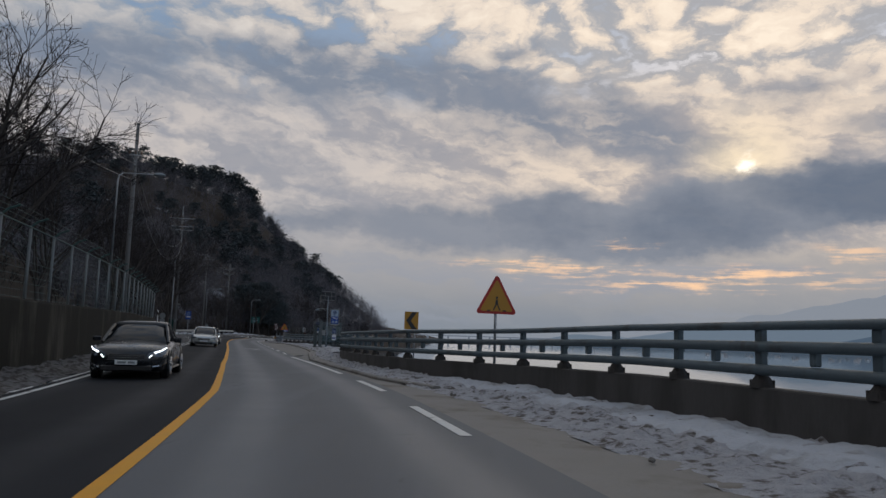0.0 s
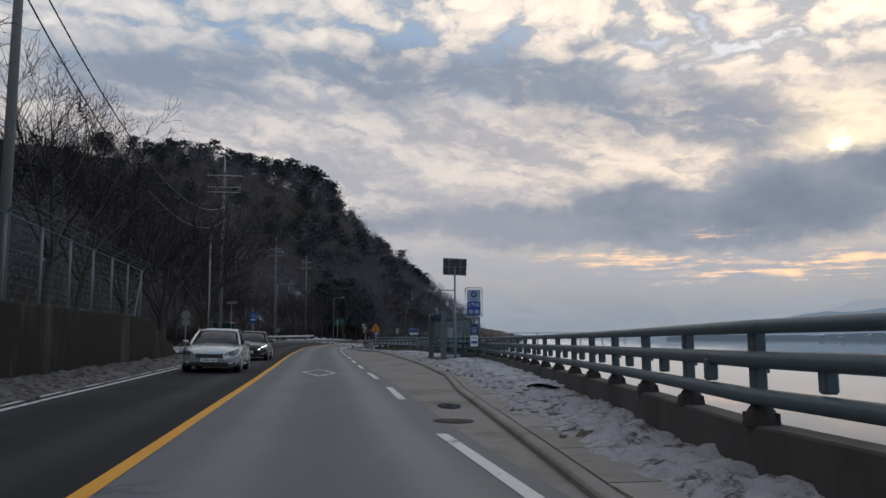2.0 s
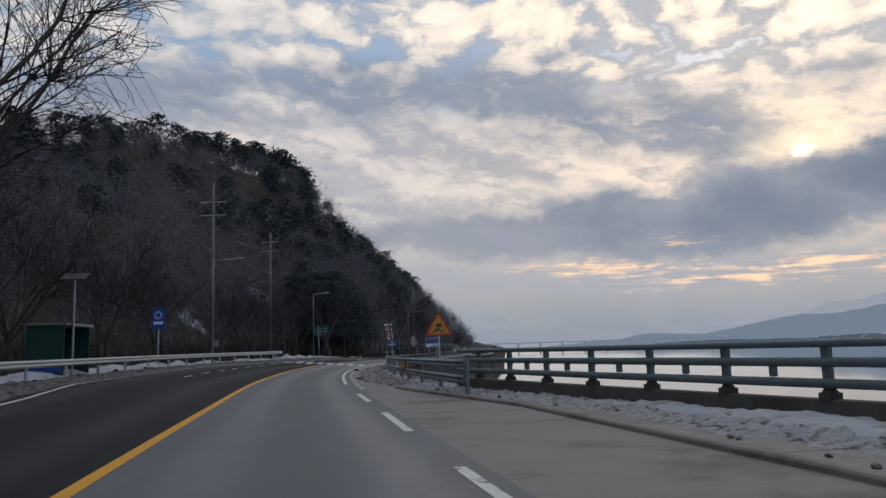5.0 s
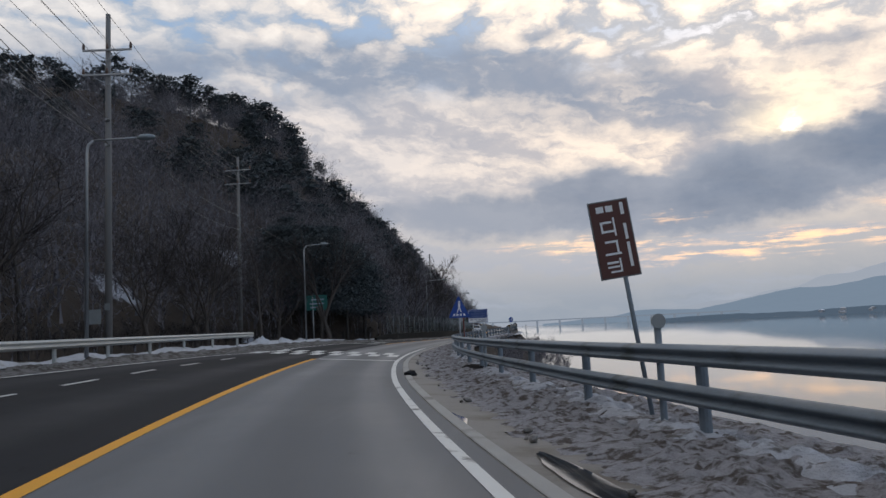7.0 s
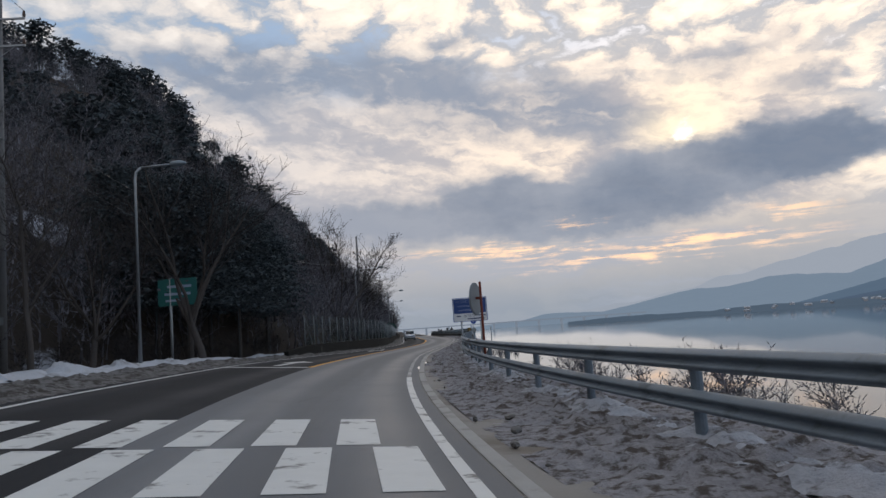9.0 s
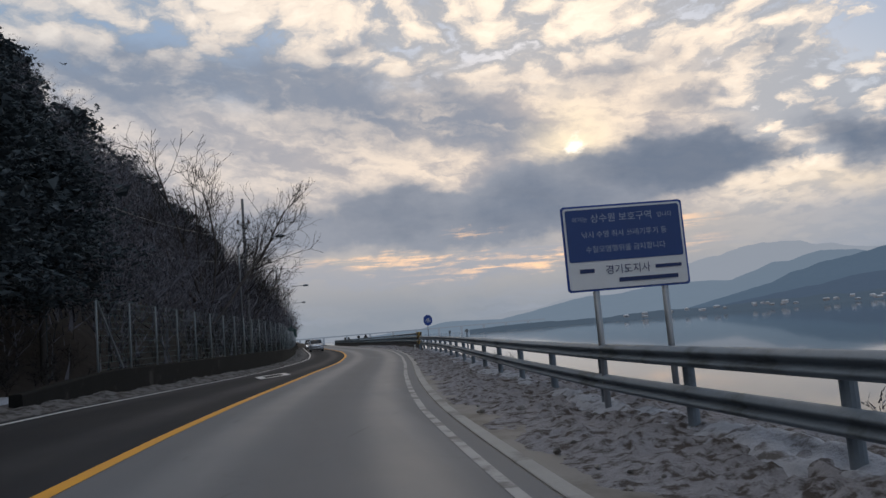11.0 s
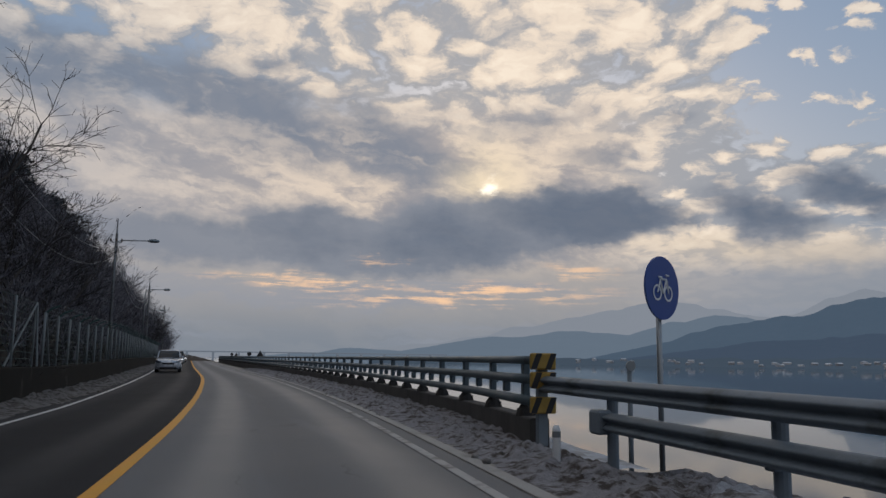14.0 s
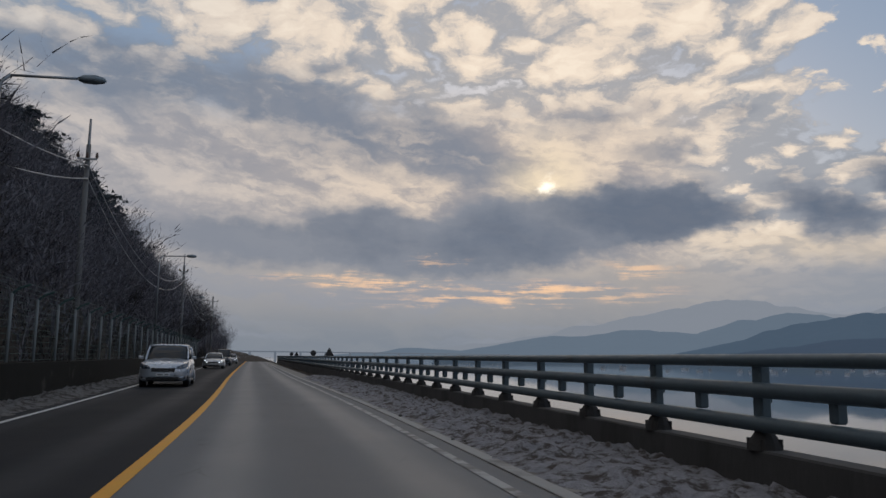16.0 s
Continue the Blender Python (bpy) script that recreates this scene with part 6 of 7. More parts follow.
for yy in (-2.35, 2.35):
    bm = bmesh.new()
    box(bm, (1.05, yy, 1.2), (1.65, 0.012, 1.8))
    pane = part("pane", bm, glass, sh)
    pane.visible_shadow = False
    bm = bmesh.new()
    box(bm, (1.0, yy, 0.28), (1.8, 0.05, 0.06))
    part("side_rail", bm, M["shelter_steel"], sh)
    bm = bmesh.new()
    box(bm, (1.0, yy, 2.16), (1.8, 0.05, 0.06))
    part("side_rail", bm, M["shelter_steel"], sh)
bm = bmesh.new()
box(bm, (1.95, 0, 0.25), (0.06, 4.6, 0.06))
part("back_rail", bm, M["shelter_steel"], sh)
bm = bmesh.new()
box(bm, (1.95, 0, 2.2), (0.06, 4.6, 0.08))
part("back_rail", bm, M["shelter_steel"], sh)
for yy, z, w, h in ((-0.45, 1.72, 0.45, 0.3), (-0.45, 1.3, 0.42, 0.34)):
    bm = bmesh.new()
    box(bm, (1.93, yy, z), (0.01, w, h))
    part("notice", bm, M["sign_black"], sh)
bm = bmesh.new()
box(bm, (1.55, -0.7, 0.44), (0.38, 2.6, 0.05), bevel=0.01)
bench = part("bench_seat", bm, M["bark"], sh, "wooden bench seat")
for yy in (-1.8, 0.4):
    bm = bmesh.new()
    box(bm, (1.55, yy, 0.2), (0.3, 0.06, 0.44))
    part("bench_leg", bm, M["shelter_steel"], bench)

# brown leaning roadside sign, lettering as plain strokes
r = sign_root("leaning_sign", 126.0, 4.0, -0.04, "brown roadside advertising board leaning on a thin pole", lean=-7, yaw=-4)
r.scale = (0.8, 0.8, 0.83)
sign_pole(r, -0.3, 3.4, 0.08, 0.04, "rail_paint")
part("board", plate_of(rounded(0.66, 1.24, 0.01, 0, 2.86), 0.03, 0.0), M["sign_brown"], r)
part("board_rim", plate_of(rounded(0.70, 1.28, 0.01, 0, 2.86), 0.02, 0.008), M["fence_pale"], r, "pale metal rim")
bars(r, [(-0.16, 3.36, 0.13, 0.10), (0.0, 3.36, 0.12, 0.10), (-0.1, 3.14, 0.2, 0.035), (-0.18, 3.06, 0.035, 0.18), (-0.08, 2.99, 0.22, 0.035), (0.04, 3.06, 0.03, 0.3), (-0.06, 2.82, 0.22, 0.035), (0.03, 2.73, 0.035, 0.18), (-0.06, 2.62, 0.28, 0.035),
         (-0.1, 2.48, 0.2, 0.035), (-0.1, 2.41, 0.2, 0.03), (0.03, 2.44, 0.03, 0.2), (-0.06, 2.33, 0.2, 0.03), (0.22, 3.34, 0.06, 0.2), (0.22, 2.96, 0.05, 0.26), (0.22, 2.58, 0.05, 0.4)], -0.005, M["sign_white"])

# crossing sign
r = sign_root("crossing_sign", 150.1, 3.88, 1.68, "blue triangular pedestrian crossing sign on a pole", yaw=-3)
sign_pole(r, -1.9, 0.6, 0.0, 0.04)
part("sign_face", plate_of(triangle(0.98, 1.0, 0.05), 0.02, 0.0), M["sign_blue"], r)
for pts in (disc(0.045, 0.02, 0.70, 12), [(-0.04, 0.64), (0.07, 0.64), (0.05, 0.44), (-0.03, 0.44)], [(-0.03, 0.45), (0.02, 0.45), (-0.06, 0.24), (-0.11, 0.24)], [(0.0, 0.45), (0.05, 0.45), (0.12, 0.24), (0.07, 0.24)],
            [(-0.30, 0.08), (-0.20, 0.08), (-0.17, 0.18), (-0.25, 0.18)], [(-0.14, 0.08), (-0.04, 0.08), (-0.03, 0.18), (-0.11, 0.18)], [(0.02, 0.08), (0.12, 0.08), (0.11, 0.18), (0.03, 0.18)], [(0.18, 0.08), (0.28, 0.08), (0.25, 0.18), (0.17, 0.18)]):
    part("symbol", plate_of(pts, 0.004, -0.006), M["sign_white"], r)

# river protection board
r = sign_root("notice_board_sign", 189.5, 4.40, 1.68, "large blue and white notice board on two steel posts", "notice board", 0, -3)
for q in (-0.5, 0.55):
    sign_pole(r, -2.4, 0.6, q, 0.05)
part("board", plate_of(rounded(1.80, 1.22, 0.04, 0, 0.61), 0.03, 0.0), M["sign_white"], r, "white board")
part("blue_field", plate_of(rounded(1.74, 0.78, 0.03, 0, 0.80), 0.004, -0.006), M["board_blue"], r, "blue upper field")
part("board_rim", plate_of(rounded(1.86, 1.28, 0.05, 0, 0.61), 0.02, 0.012), M["sign_blue"], r)
words(r, "여기는", 0.085, -0.66, 1.035, -0.009, M["board_lettering"])
words(r, "상수원 보호구역", 0.142, -0.02, 1.04, -0.009, M["board_lettering"])
words(r, "입니다", 0.085, 0.64, 1.035, -0.009, M["board_lettering"])
words(r, "낚시 수영 취사 쓰레기투기 등", 0.108, 0, 0.80, -0.009, M["board_lettering"])
words(r, "수질오염행위를 금지합니다", 0.108, 0, 0.58, -0.009, M["board_lettering"])
words(r, "경기도지사", 0.15, 0.0, 0.26, -0.009, M["sign_navy"])
bars(r, [(-0.62, 0.27, 0.22, 0.06), (0.62, 0.27, 0.4, 0.05), (0.3, 0.11, 0.9, 0.06)], -0.009, M["sign_navy"])

# bicycle sign
r = sign_root("bicycle_sign", 231.4, 4.5, 2.12, "round blue bicycle lane sign on a thin pole", yaw=30)
sign_pole(r, -2.6, 0.25, 0, 0.032)
part("sign_face", plate_of(disc(0.37), 0.02, 0.0), M["sign_blue"], r)


def ring(bm, cx, cz, ro, ri, y, n=20):
    a = [bm.verts.new((cx + ro * math.cos(k), y, cz + ro * math.sin(k))) for k in np.linspace(0, 2 * math.pi, n, endpoint=False)]
    b = [bm.verts.new((cx + ri * math.cos(k), y, cz + ri * math.sin(k))) for k in np.linspace(0, 2 * math.pi, n, endpoint=False)]
    for i in range(n):
        bm.faces.new((a[i], a[(i + 1) % n], b[(i + 1) % n], b[i]))


bm = bmesh.new()
ring(bm, -0.12, -0.06, 0.095, 0.07, -0.006)
ring(bm, 0.12, -0.06, 0.095, 0.07, -0.006)
part("wheel_symbol", bm, M["sign_white"], r)
bm = bmesh.new()
for a, b in (((-0.12, -0.06), (-0.05, 0.1)), ((-0.05, 0.1), (0.08, 0.1)), ((0.08, 0.1), (0.12, -0.06)), ((-0.05, 0.08), (0.0, -0.06)), ((0.0, -0.06), (0.08, 0.1)), ((-0.09, 0.12), (-0.02, 0.12)), ((0.07, 0.15), (0.13, 0.15))):
    tube(bm, [(a[0], -0.008, a[1]), (b[0], -0.008, b[1])], 0.012, 4)
part("frame_symbol", bm, M["sign_white"], r)

# direction board, hillside bus sign, round sign backs
r = sign_root("direction_sign", 189, -11.2, 3.6, "green road direction board on a single post", yaw=0)
sign_pole(r, -4.5, 1.5, -0.4, 0.07)
part("board", plate_of(rounded(2.1, 1.45, 0.06, 0, 0.75), 0.03, 0.0), M["sign_green"], r)
bars(r, [(0.1, 1.05, 1.3, 0.14), (0.0, 0.65, 1.4, 0.14), (-0.2, 0.3, 0.9, 0.12)], -0.005, M["sign_sky"])
r = sign_root("bus_stop_sign", 135.5, -11.45, -0.75, "blue bus stop sign on a thin post behind the rail", "bus stop sign")
r.scale = (1.42, 1, 1.42)
sign_pole(r, -0.6, 3.6, 0, 0.035)
part("panel", plate_of(rounded(0.62, 0.98, 0.06, 0, 3.25), 0.02, 0.0), M["sign_blue"], r)
part("bus_symbol", plate_of(disc(0.19, 0, 3.42), 0.004, -0.006), M["sign_sky"], r)
part("bus_outline", plate_of(rounded(0.2, 0.2, 0.04, 0, 3.42), 0.004, -0.011), M["sign_blue"], r)
bars(r, [(0, 3.05, 0.44, 0.13)], -0.006, M["sign_white"])
r = sign_root("round_sign", 84.5, -8.75, 0.3, "back of a round grey road sign with a small plate", yaw=0)
sign_pole(r, -0.4, 2.6, 0, 0.035)
part("disc", plate_of(disc(0.30, 0, 2.42), 0.02, 0.0), M["sign_grey"], r)
part("plate", plate_of(rounded(0.5, 0.34, 0.02, 0, 1.92), 0.02, 0.0), M["sign_grey"], r)


def reflector_post(s, o, z, label):
    r = sign_root("reflector_post", s, o, z, label, "reflector post", group="reflector posts")
    bm = bmesh.new()
    tube(bm, [(0, 0, -1.0), (0, 0, 1.05)], 0.045, 10)
    part("post", bm, M["rail_paint"], r, smooth=True)
    part("disc", plate_of(disc(0.09, 0, 1.12, 20), 0.03, -0.06), M["sign_grey"], r, "round grey reflector back")


for s, o in ((125.2, 3.88), (138.8, 3.78), (178.2, 3.98), (216, 5.2), (236, 6.5)):
    reflector_post(s, o, 0.07, "steel post with a round grey reflector behind the rail")

# convex traffic mirror on a rust-red pole
M["rust"] = material("rust", (0.16, 0.035, 0.02), 0.8, 0.1, 0.3, 3, 30, 0.2, 0.004)
M["mirror"] = material("mirror", (0.75, 0.77, 0.78), 0.06, 1.0, 0.05, 2, 20, 0, 0)
r = sign_root("traffic_mirror", 175.4, 4.1, -0.5, "round convex traffic mirror on a rust-red steel pole", "traffic mirror", 0, -116)
bm = bmesh.new()
tube(bm, [(0, 0, -0.4), (0, 0, 3.4)], 0.045, 10)
part("post", bm, M["rust"], r, smooth=True)
bm = bmesh.new()
box(bm, (0, -0.09, 2.82), (0.14, 0.26, 0.09), bevel=0.01)
part("clamp", bm, M["rust"], r)
bm = bmesh.new()
rings = []
for q in (1.0, 0.8, 0.6, 0.4, 0.2):
    rings.append([bm.verts.new((0.56 * q * math.cos(k), -0.22 - 0.10 * (1 - q * q), 2.8 + 0.56 * q * math.sin(k))) for k in np.linspace(0, 2 * math.pi, 28, endpoint=False)])
for a, b in zip(rings, rings[1:]):
    for k in range(28):
        bm.faces.new((a[k], a[(k + 1) % 28], b[(k + 1) % 28], b[k]))
bm.faces.new(rings[-1])
glassy = part("mirror_face", bm, M["mirror"], r, "domed mirror glass", True)
bm = bmesh.new()
ring_pts = [(0.57 * math.cos(k), -0.215, 2.8 + 0.57 * math.sin(k)) for k in np.linspace(0, 2 * math.pi, 32, endpoint=False)]
tube(bm, ring_pts + ring_pts[:1], 0.025, 6, False)
part("mirror_rim", bm, M["sign_grey"], glassy, "grey rim", True)
part("mirror_back", plate_of(disc(0.56, 0, 2.8, 28), 0.02, -0.20), M["sign_grey"], r)

# far round signs
for s in (334.5, 381):
    r = sign_root("round_sign", s, 6.0, 1.58, "small dark round road sign far along the rail", yaw=0)
    sign_pole(r, -2.0, 0.2)
    part("disc", plate_of(disc(0.3), 0.02, 0.0), M["sign_black"], r)
# delineators
for s, o, z, c in ((232.2, 3.5, 0.0, "sign_white"),):
    r = sign_root("delineator", s, o, z, "short white delineator post in the snow", "delineator", group="delineators")
    bm = bmesh.new()
    tube(bm, [(0, 0, -0.2), (0, 0, 0.45), (0, 0, 0.5)], [0.05, 0.05, 0.03], 10)
    part("post", bm, M[c], r, smooth=True)
    bm = bmesh.new()
    tube(bm, [(0, 0, 0.36), (0, 0, 0.43)], 0.053, 10)
    part("band", bm, M["sign_grey"], r)

# striped caps on the ends of the three pipes
M["hazard_amber"] = material("hazard_amber", (0.36, 0.23, 0.05), 0.7, 0, 0.3, 6, 30, 0.2, 0.004, (0.16, 0.11, 0.05), (0.56, 0.68))
M["hazard_black"] = material("hazard_black", (0.022, 0.022, 0.024), 0.7, 0, 0.3, 6, 30, 0.2, 0.004)
r = sign_root("barrier_end", 233.9, 4.0, 0.0, "weathered amber and black striped end caps on a steel post", "hazard board")
bm = bmesh.new()
box(bm, (0.02, 0.10, 0.70), (0.15, 0.12, 1.30), bevel=0.01)
part("post", bm, M["rail_paint"], r)
for z in (1.255, 0.985, 0.63):
    bm = bmesh.new()
    box(bm, (0, 0, z), (0.38, 0.10, 0.235), bevel=0.02)
    capb = part("cap", bm, M["hazard_amber"], r)
    for q in (-0.13, 0.09):
        part("stripe", plate_of([(q - 0.075, z - 0.112), (q + 0.015, z - 0.112), (q + 0.105, z + 0.112), (q + 0.015, z + 0.112)], 0.004, -0.053), M["hazard_black"], capb)

# small amber tag tied to the rail, slender pole in the wood
r = sign_root("rail_tag", 116.4, 3.76, 0.0, "faded amber reflector tag tied to the guard rail", "reflector", group="rail tags")
part("plate", plate_of(rounded(0.25, 0.28, 0.02, 0, 0.62), 0.012, 0.0), material("tag_amber", (0.42, 0.24, 0.09), 0.6, 0, 0.25, 8, 40, 0, 0), r)
bm = bmesh.new()
box(bm, (0, 0.02, 0.30), (0.035, 0.015, 0.50))
part("stake", bm, M["bark"], r)
r = sign_root("slender_pole", 92.4, -8.6, 0.0, "slender pale steel pole among the roadside trees", "pole")
bm = bmesh.new()
tube(bm, [(0, 0, -0.4), (0, 0, 4.0), (0, 0, 9.2)], [0.075, 0.065, 0.05], 10)
part("shaft", bm, M["galvanised"], r, smooth=True)
bm = bmesh.new()
tube(bm, [(0, 0, 9.18), (0, 0, 9.26), (0, 0, 9.3)], [0.065, 0.065, 0.02], 10)
part("cap", bm, M["steel"], r)

# hillside bus shelter, banner, white marker pole
x, y = map(float, plan(121, -12.0))
r = empty("bus_shelter", pose(x, y, 0.45, 0, 0, turn_at(121)), "small dark green bus shelter with a solar lamp behind the rail", "bus shelter", "bus stop")
bm = bmesh.new()
box(bm, (-0.8, 0, 1.2), (0.08, 3.4, 2.4))
box(bm, (0, 1.7, 1.2), (1.6, 0.08, 2.4))
box(bm, (0, -1.7, 1.2), (1.6, 0.08, 2.4))
part("wall_panel", bm, material("shelter_green", (0.014, 0.05, 0.046), 0.6, 0, 0.2, 3, 30, 0, 0, spec=0.2), r)
bm = bmesh.new()
box(bm, (0, 0, 2.45), (1.9, 3.7, 0.12), bevel=0.02)
part("roof", bm, M["shelter_steel"], r)
bm = bmesh.new()
box(bm, (0.0, -1.75, 0.5), (1.5, 0.02, 0.4))
part("advert_strip", bm, M["sign_blue"], r, "blue strip")
bm = bmesh.new()
tube(bm, [(1.0, -1.2, -0.4), (1.0, -1.2, 4.6)], 0.06, 10)
part("lamp_pole", bm, M["galvanised"], r)
bm = bmesh.new()
box(bm, (0, 0, 0), (1.1, 0.8, 0.05), pose(1.0, -1.2, 4.65, 25, 0, 0))
part("solar_panel", bm, M["sign_black"], r)
r = sign_root("banner", 105.5, -11.3, 0.5, "yellow and white banner tied to a stake", "banner")
sign_pole(r, -0.5, 1.7, -0.3, 0.03)
part("cloth", plate_of([(-0.28, 0.3), (0.3, 0.34), (0.26, 1.55), (-0.28, 1.6)], 0.01, 0.0), M["sign_yellow"], r)
bars(r, [(0.16, 1.0, 0.18, 1.0)], -0.006, M["sign_white"])
r = sign_root("marker_pole", 112.5, -12.4, 0.3, "white painted marker pole at the edge of the wood", "pole")
bm = bmesh.new()
tube(bm, [(0, 0, -0.4), (0, 0, 4.6)], 0.07, 10)
part("post", bm, M["sign_white"], r, smooth=True)

# withered vines on the rail
M["dry_leaf"] = material("dry_leaf", (0.15, 0.095, 0.06), 0.9, 0, 0.4, 6, 40, 0, 0, island=0.6)
rng = np.random.RandomState(31)
for s in (114.7, 115.9, 116.6, 117.3, 119.5, 178.6):
    x, y = map(float, plan(s, float(rail2_o(s)) + 0.05))
    vs, fs = [], []
    for k in range(64):
        c = np.array([x + rng.normal(0, 0.16), y + rng.normal(0, 0.2), float(rail2_top(s)) - abs(rng.normal(0, 0.35))])
        n0 = len(vs)
        d = rng.normal(0, 0.019, (4, 3))
        vs += [c + d[0], c + d[1], c - d[0] * 1.1, c - d[1]]
        fs.append((n0, n0 + 1, n0 + 2, n0 + 3))
    for k in range(6):
        wire(vs, fs, (x + rng.normal(0, 0.1), y + rng.normal(0, 0.1), -0.15), (x + rng.normal(0, 0.15), y + rng.normal(0, 0.2), float(rail2_top(s)) - 0.02), 0.006)
    tagged(mesh_of("dry_vine", vs, fs, M["dry_leaf"]), "withered brown vine hanging on the guard rail", "vine", "dry vines", kind="stuff")

# ---- painted road marks ----
M["worn_paint"] = material("worn_paint", (0.55, 0.55, 0.54), 0.65, 0, 0.15, 4, 50, 0.2, 0.003, (0.12, 0.12, 0.122), (0.46, 0.58))


def mark(pts, label, dz=0.007):
    """A painted shape from (s, o) corners."""
    v = [P(s, o, dz) for s, o in pts]
    ob = mesh_of("trim", v, [tuple(range(len(v)))], M["white_paint"])
    return tagged(ob, label, "road marking", kind="structure")


def quad(s0, s1, o0, o1, label):
    return mark([(s0, o0), (s0, o1), (s1, o1), (s1, o0)], label)


R_, L_, T_, B_ = (60.4, 0.67), (60.4, -0.64), (63.4, 0.0), (57.6, -0.02)
mid = lambda p, c, k: (c[0] + (p[0] - c[0]) * k, c[1] + (p[1] - c[1]) * k)
for a, b in ((R_, T_), (T_, L_), (L_, B_), (B_, R_)):
    c = (60.45, 0.0)
    mark([a, b, mid(b, c, 0.72), mid(a, c, 0.72)], "worn white diamond painted before the crossing").data.materials[0] = M["worn_paint"]
quad(149.7, 150.15, -2.35, 1.05, "white painted stop line")
quad(178.5, 178.95, -5.9, -2.65, "white painted stop line in the oncoming lane")
for k in range(9):
    o0 = 0.85 - k * 0.98
    for a, b, sh2 in ((154.6, 157.2, 0.0), (157.4, 160.2, -0.42)):
        if o0 + sh2 > -7.2:
            quad(a, b, o0 - 0.52 + sh2, o0 + sh2, "white zebra crossing bar")
mark([(186.0, -4.05), (184.2, -4.95), (184.2, -4.3), (180.3, -4.35), (180.3, -4.05), (184.2, -3.95), (184.2, -3.3)], "white arrow painted on the oncoming lane")
R_, L_, T_, B_ = (210.6, -2.78), (210.6, -4.25), (213.3, -3.4), (207.8, -3.6)
for a, b in ((R_, T_), (T_, L_), (L_, B_), (B_, R_)):
    c = (210.6, -3.5)
    mark([a, b, mid(b, c, 0.6), mid(a, c, 0.6)], "white diamond painted on the oncoming lane")
for a in (120.5, 125.3, 129.5, 133.6, 138.0, 142.4, 147.0):
    line("trim", a, a + 2.1, table((110, -6.0), (125, -6.3), (140, -6.15), (150, -5.75)), 0.12, M["white_paint"], "worn white lane dash of the lay-by")
for s, o, rr in ((135.7, -4.9, 0.34), (44.5, 2.0, 0.32), (121.6, 0.4, 0.12)):
    v = [P(s + rr * math.sin(k), o + rr * math.cos(k), 0.008) for k in np.linspace(0, 2 * math.pi, 24, endpoint=False)]
    tagged(mesh_of("manhole_cover", v, [tuple(range(24))], M["black"]), "dark round iron manhole cover in the asphalt", "manhole cover", "manhole covers")

# ---- puddles, bare soil, snow heaps ----
M["puddle"] = material("puddle", (0.03, 0.03, 0.032), 0.04, 0, 0.1, 2, 20, 0, 0, spec=0.5)
M["soil"] = material("soil", (0.010, 0.008, 0.008), 0.95, 0, 0.5, 3, 30, 0.8, 0.03, spec=0.1)


def blotch(s, o, rs, ro, seed, dz, bumpy=0.0, rings=1):
    """A flat ragged patch on the road, or a low uneven one."""
    v, f = [P(s, o, dz + bumpy * 0.4)], []
    n = 40
    for q in range(1, rings + 1):
        for k in range(n):
            a = 2 * math.pi * k / n
            w = 1 + 0.32 * float(value_noise(np.array([math.cos(a) * 1.6 + seed]), np.array([math.sin(a) * 1.6]), seed, 3)[0])
            h = bumpy * (0.4 + 0.6 * float(value_noise(np.array([a * 2.0]), np.array([q * 1.3 + seed]), seed)[0])) if q < rings else -bumpy
            v.append(P(s + rs * w * q / rings * math.cos(a), o + ro * w * q / rings * math.sin(a), dz + h))
    for k in range(n):
        f.append((0, 1 + k, 1 + (k + 1) % n))
        for q in range(rings - 1):
            f.append((1 + q * n + k, 1 + (q + 1) * n + k, 1 + (q + 1) * n + (k + 1) % n, 1 + q * n + (k + 1) % n))
    return v, f


for s, o, rs, ro, seed in ((122.6, 2.05, 1.5, 0.17, 5), (119.3, 2.35, 0.9, 0.22, 3), (127.4, 1.62, 0.9, 0.13, 6), (178.3, 1.80, 1.3, 0.13, 7), (183.0, 1.95, 0.9, 0.11, 8), (47.1, 2.38, 0.55, 0.22, 9)):
    v, f = blotch(s, o, rs, ro, seed, 0.012)
    tagged(mesh_of("puddle", v, f, M["puddle"]), "shallow puddle of meltwater in the concrete gutter", "puddle", "puddles")
v, f = blotch(140.8, 3.72, 0.95, 0.50, 12, 0.15, 0.04, 4)
tagged(mesh_of("soil_patch", v, f, M["soil"], smooth=True), "hollow of bare dark soil melted into the snow", "soil", kind="structure")
bm = bmesh.new()
bmesh.ops.create_icosphere(bm, subdivisions=3, radius=1.0)
for vt in bm.verts:
    vt.co *= 1 + 0.5 * noise.noise(vt.co * 1.4) + 0.2 * noise.noise(vt.co * 4)
    vt.co.z = max(vt.co.z, -0.5)
ob = part("plastic_bag", bm, M["black"], smooth=True)
ob.matrix_basis = pose(*P(138.9, 1.56, 0.05), 0, 0, 40)
ob.scale = (0.20, 0.13, 0.11)
tagged(ob, "crumpled black plastic bag lying in the gutter", "bag")
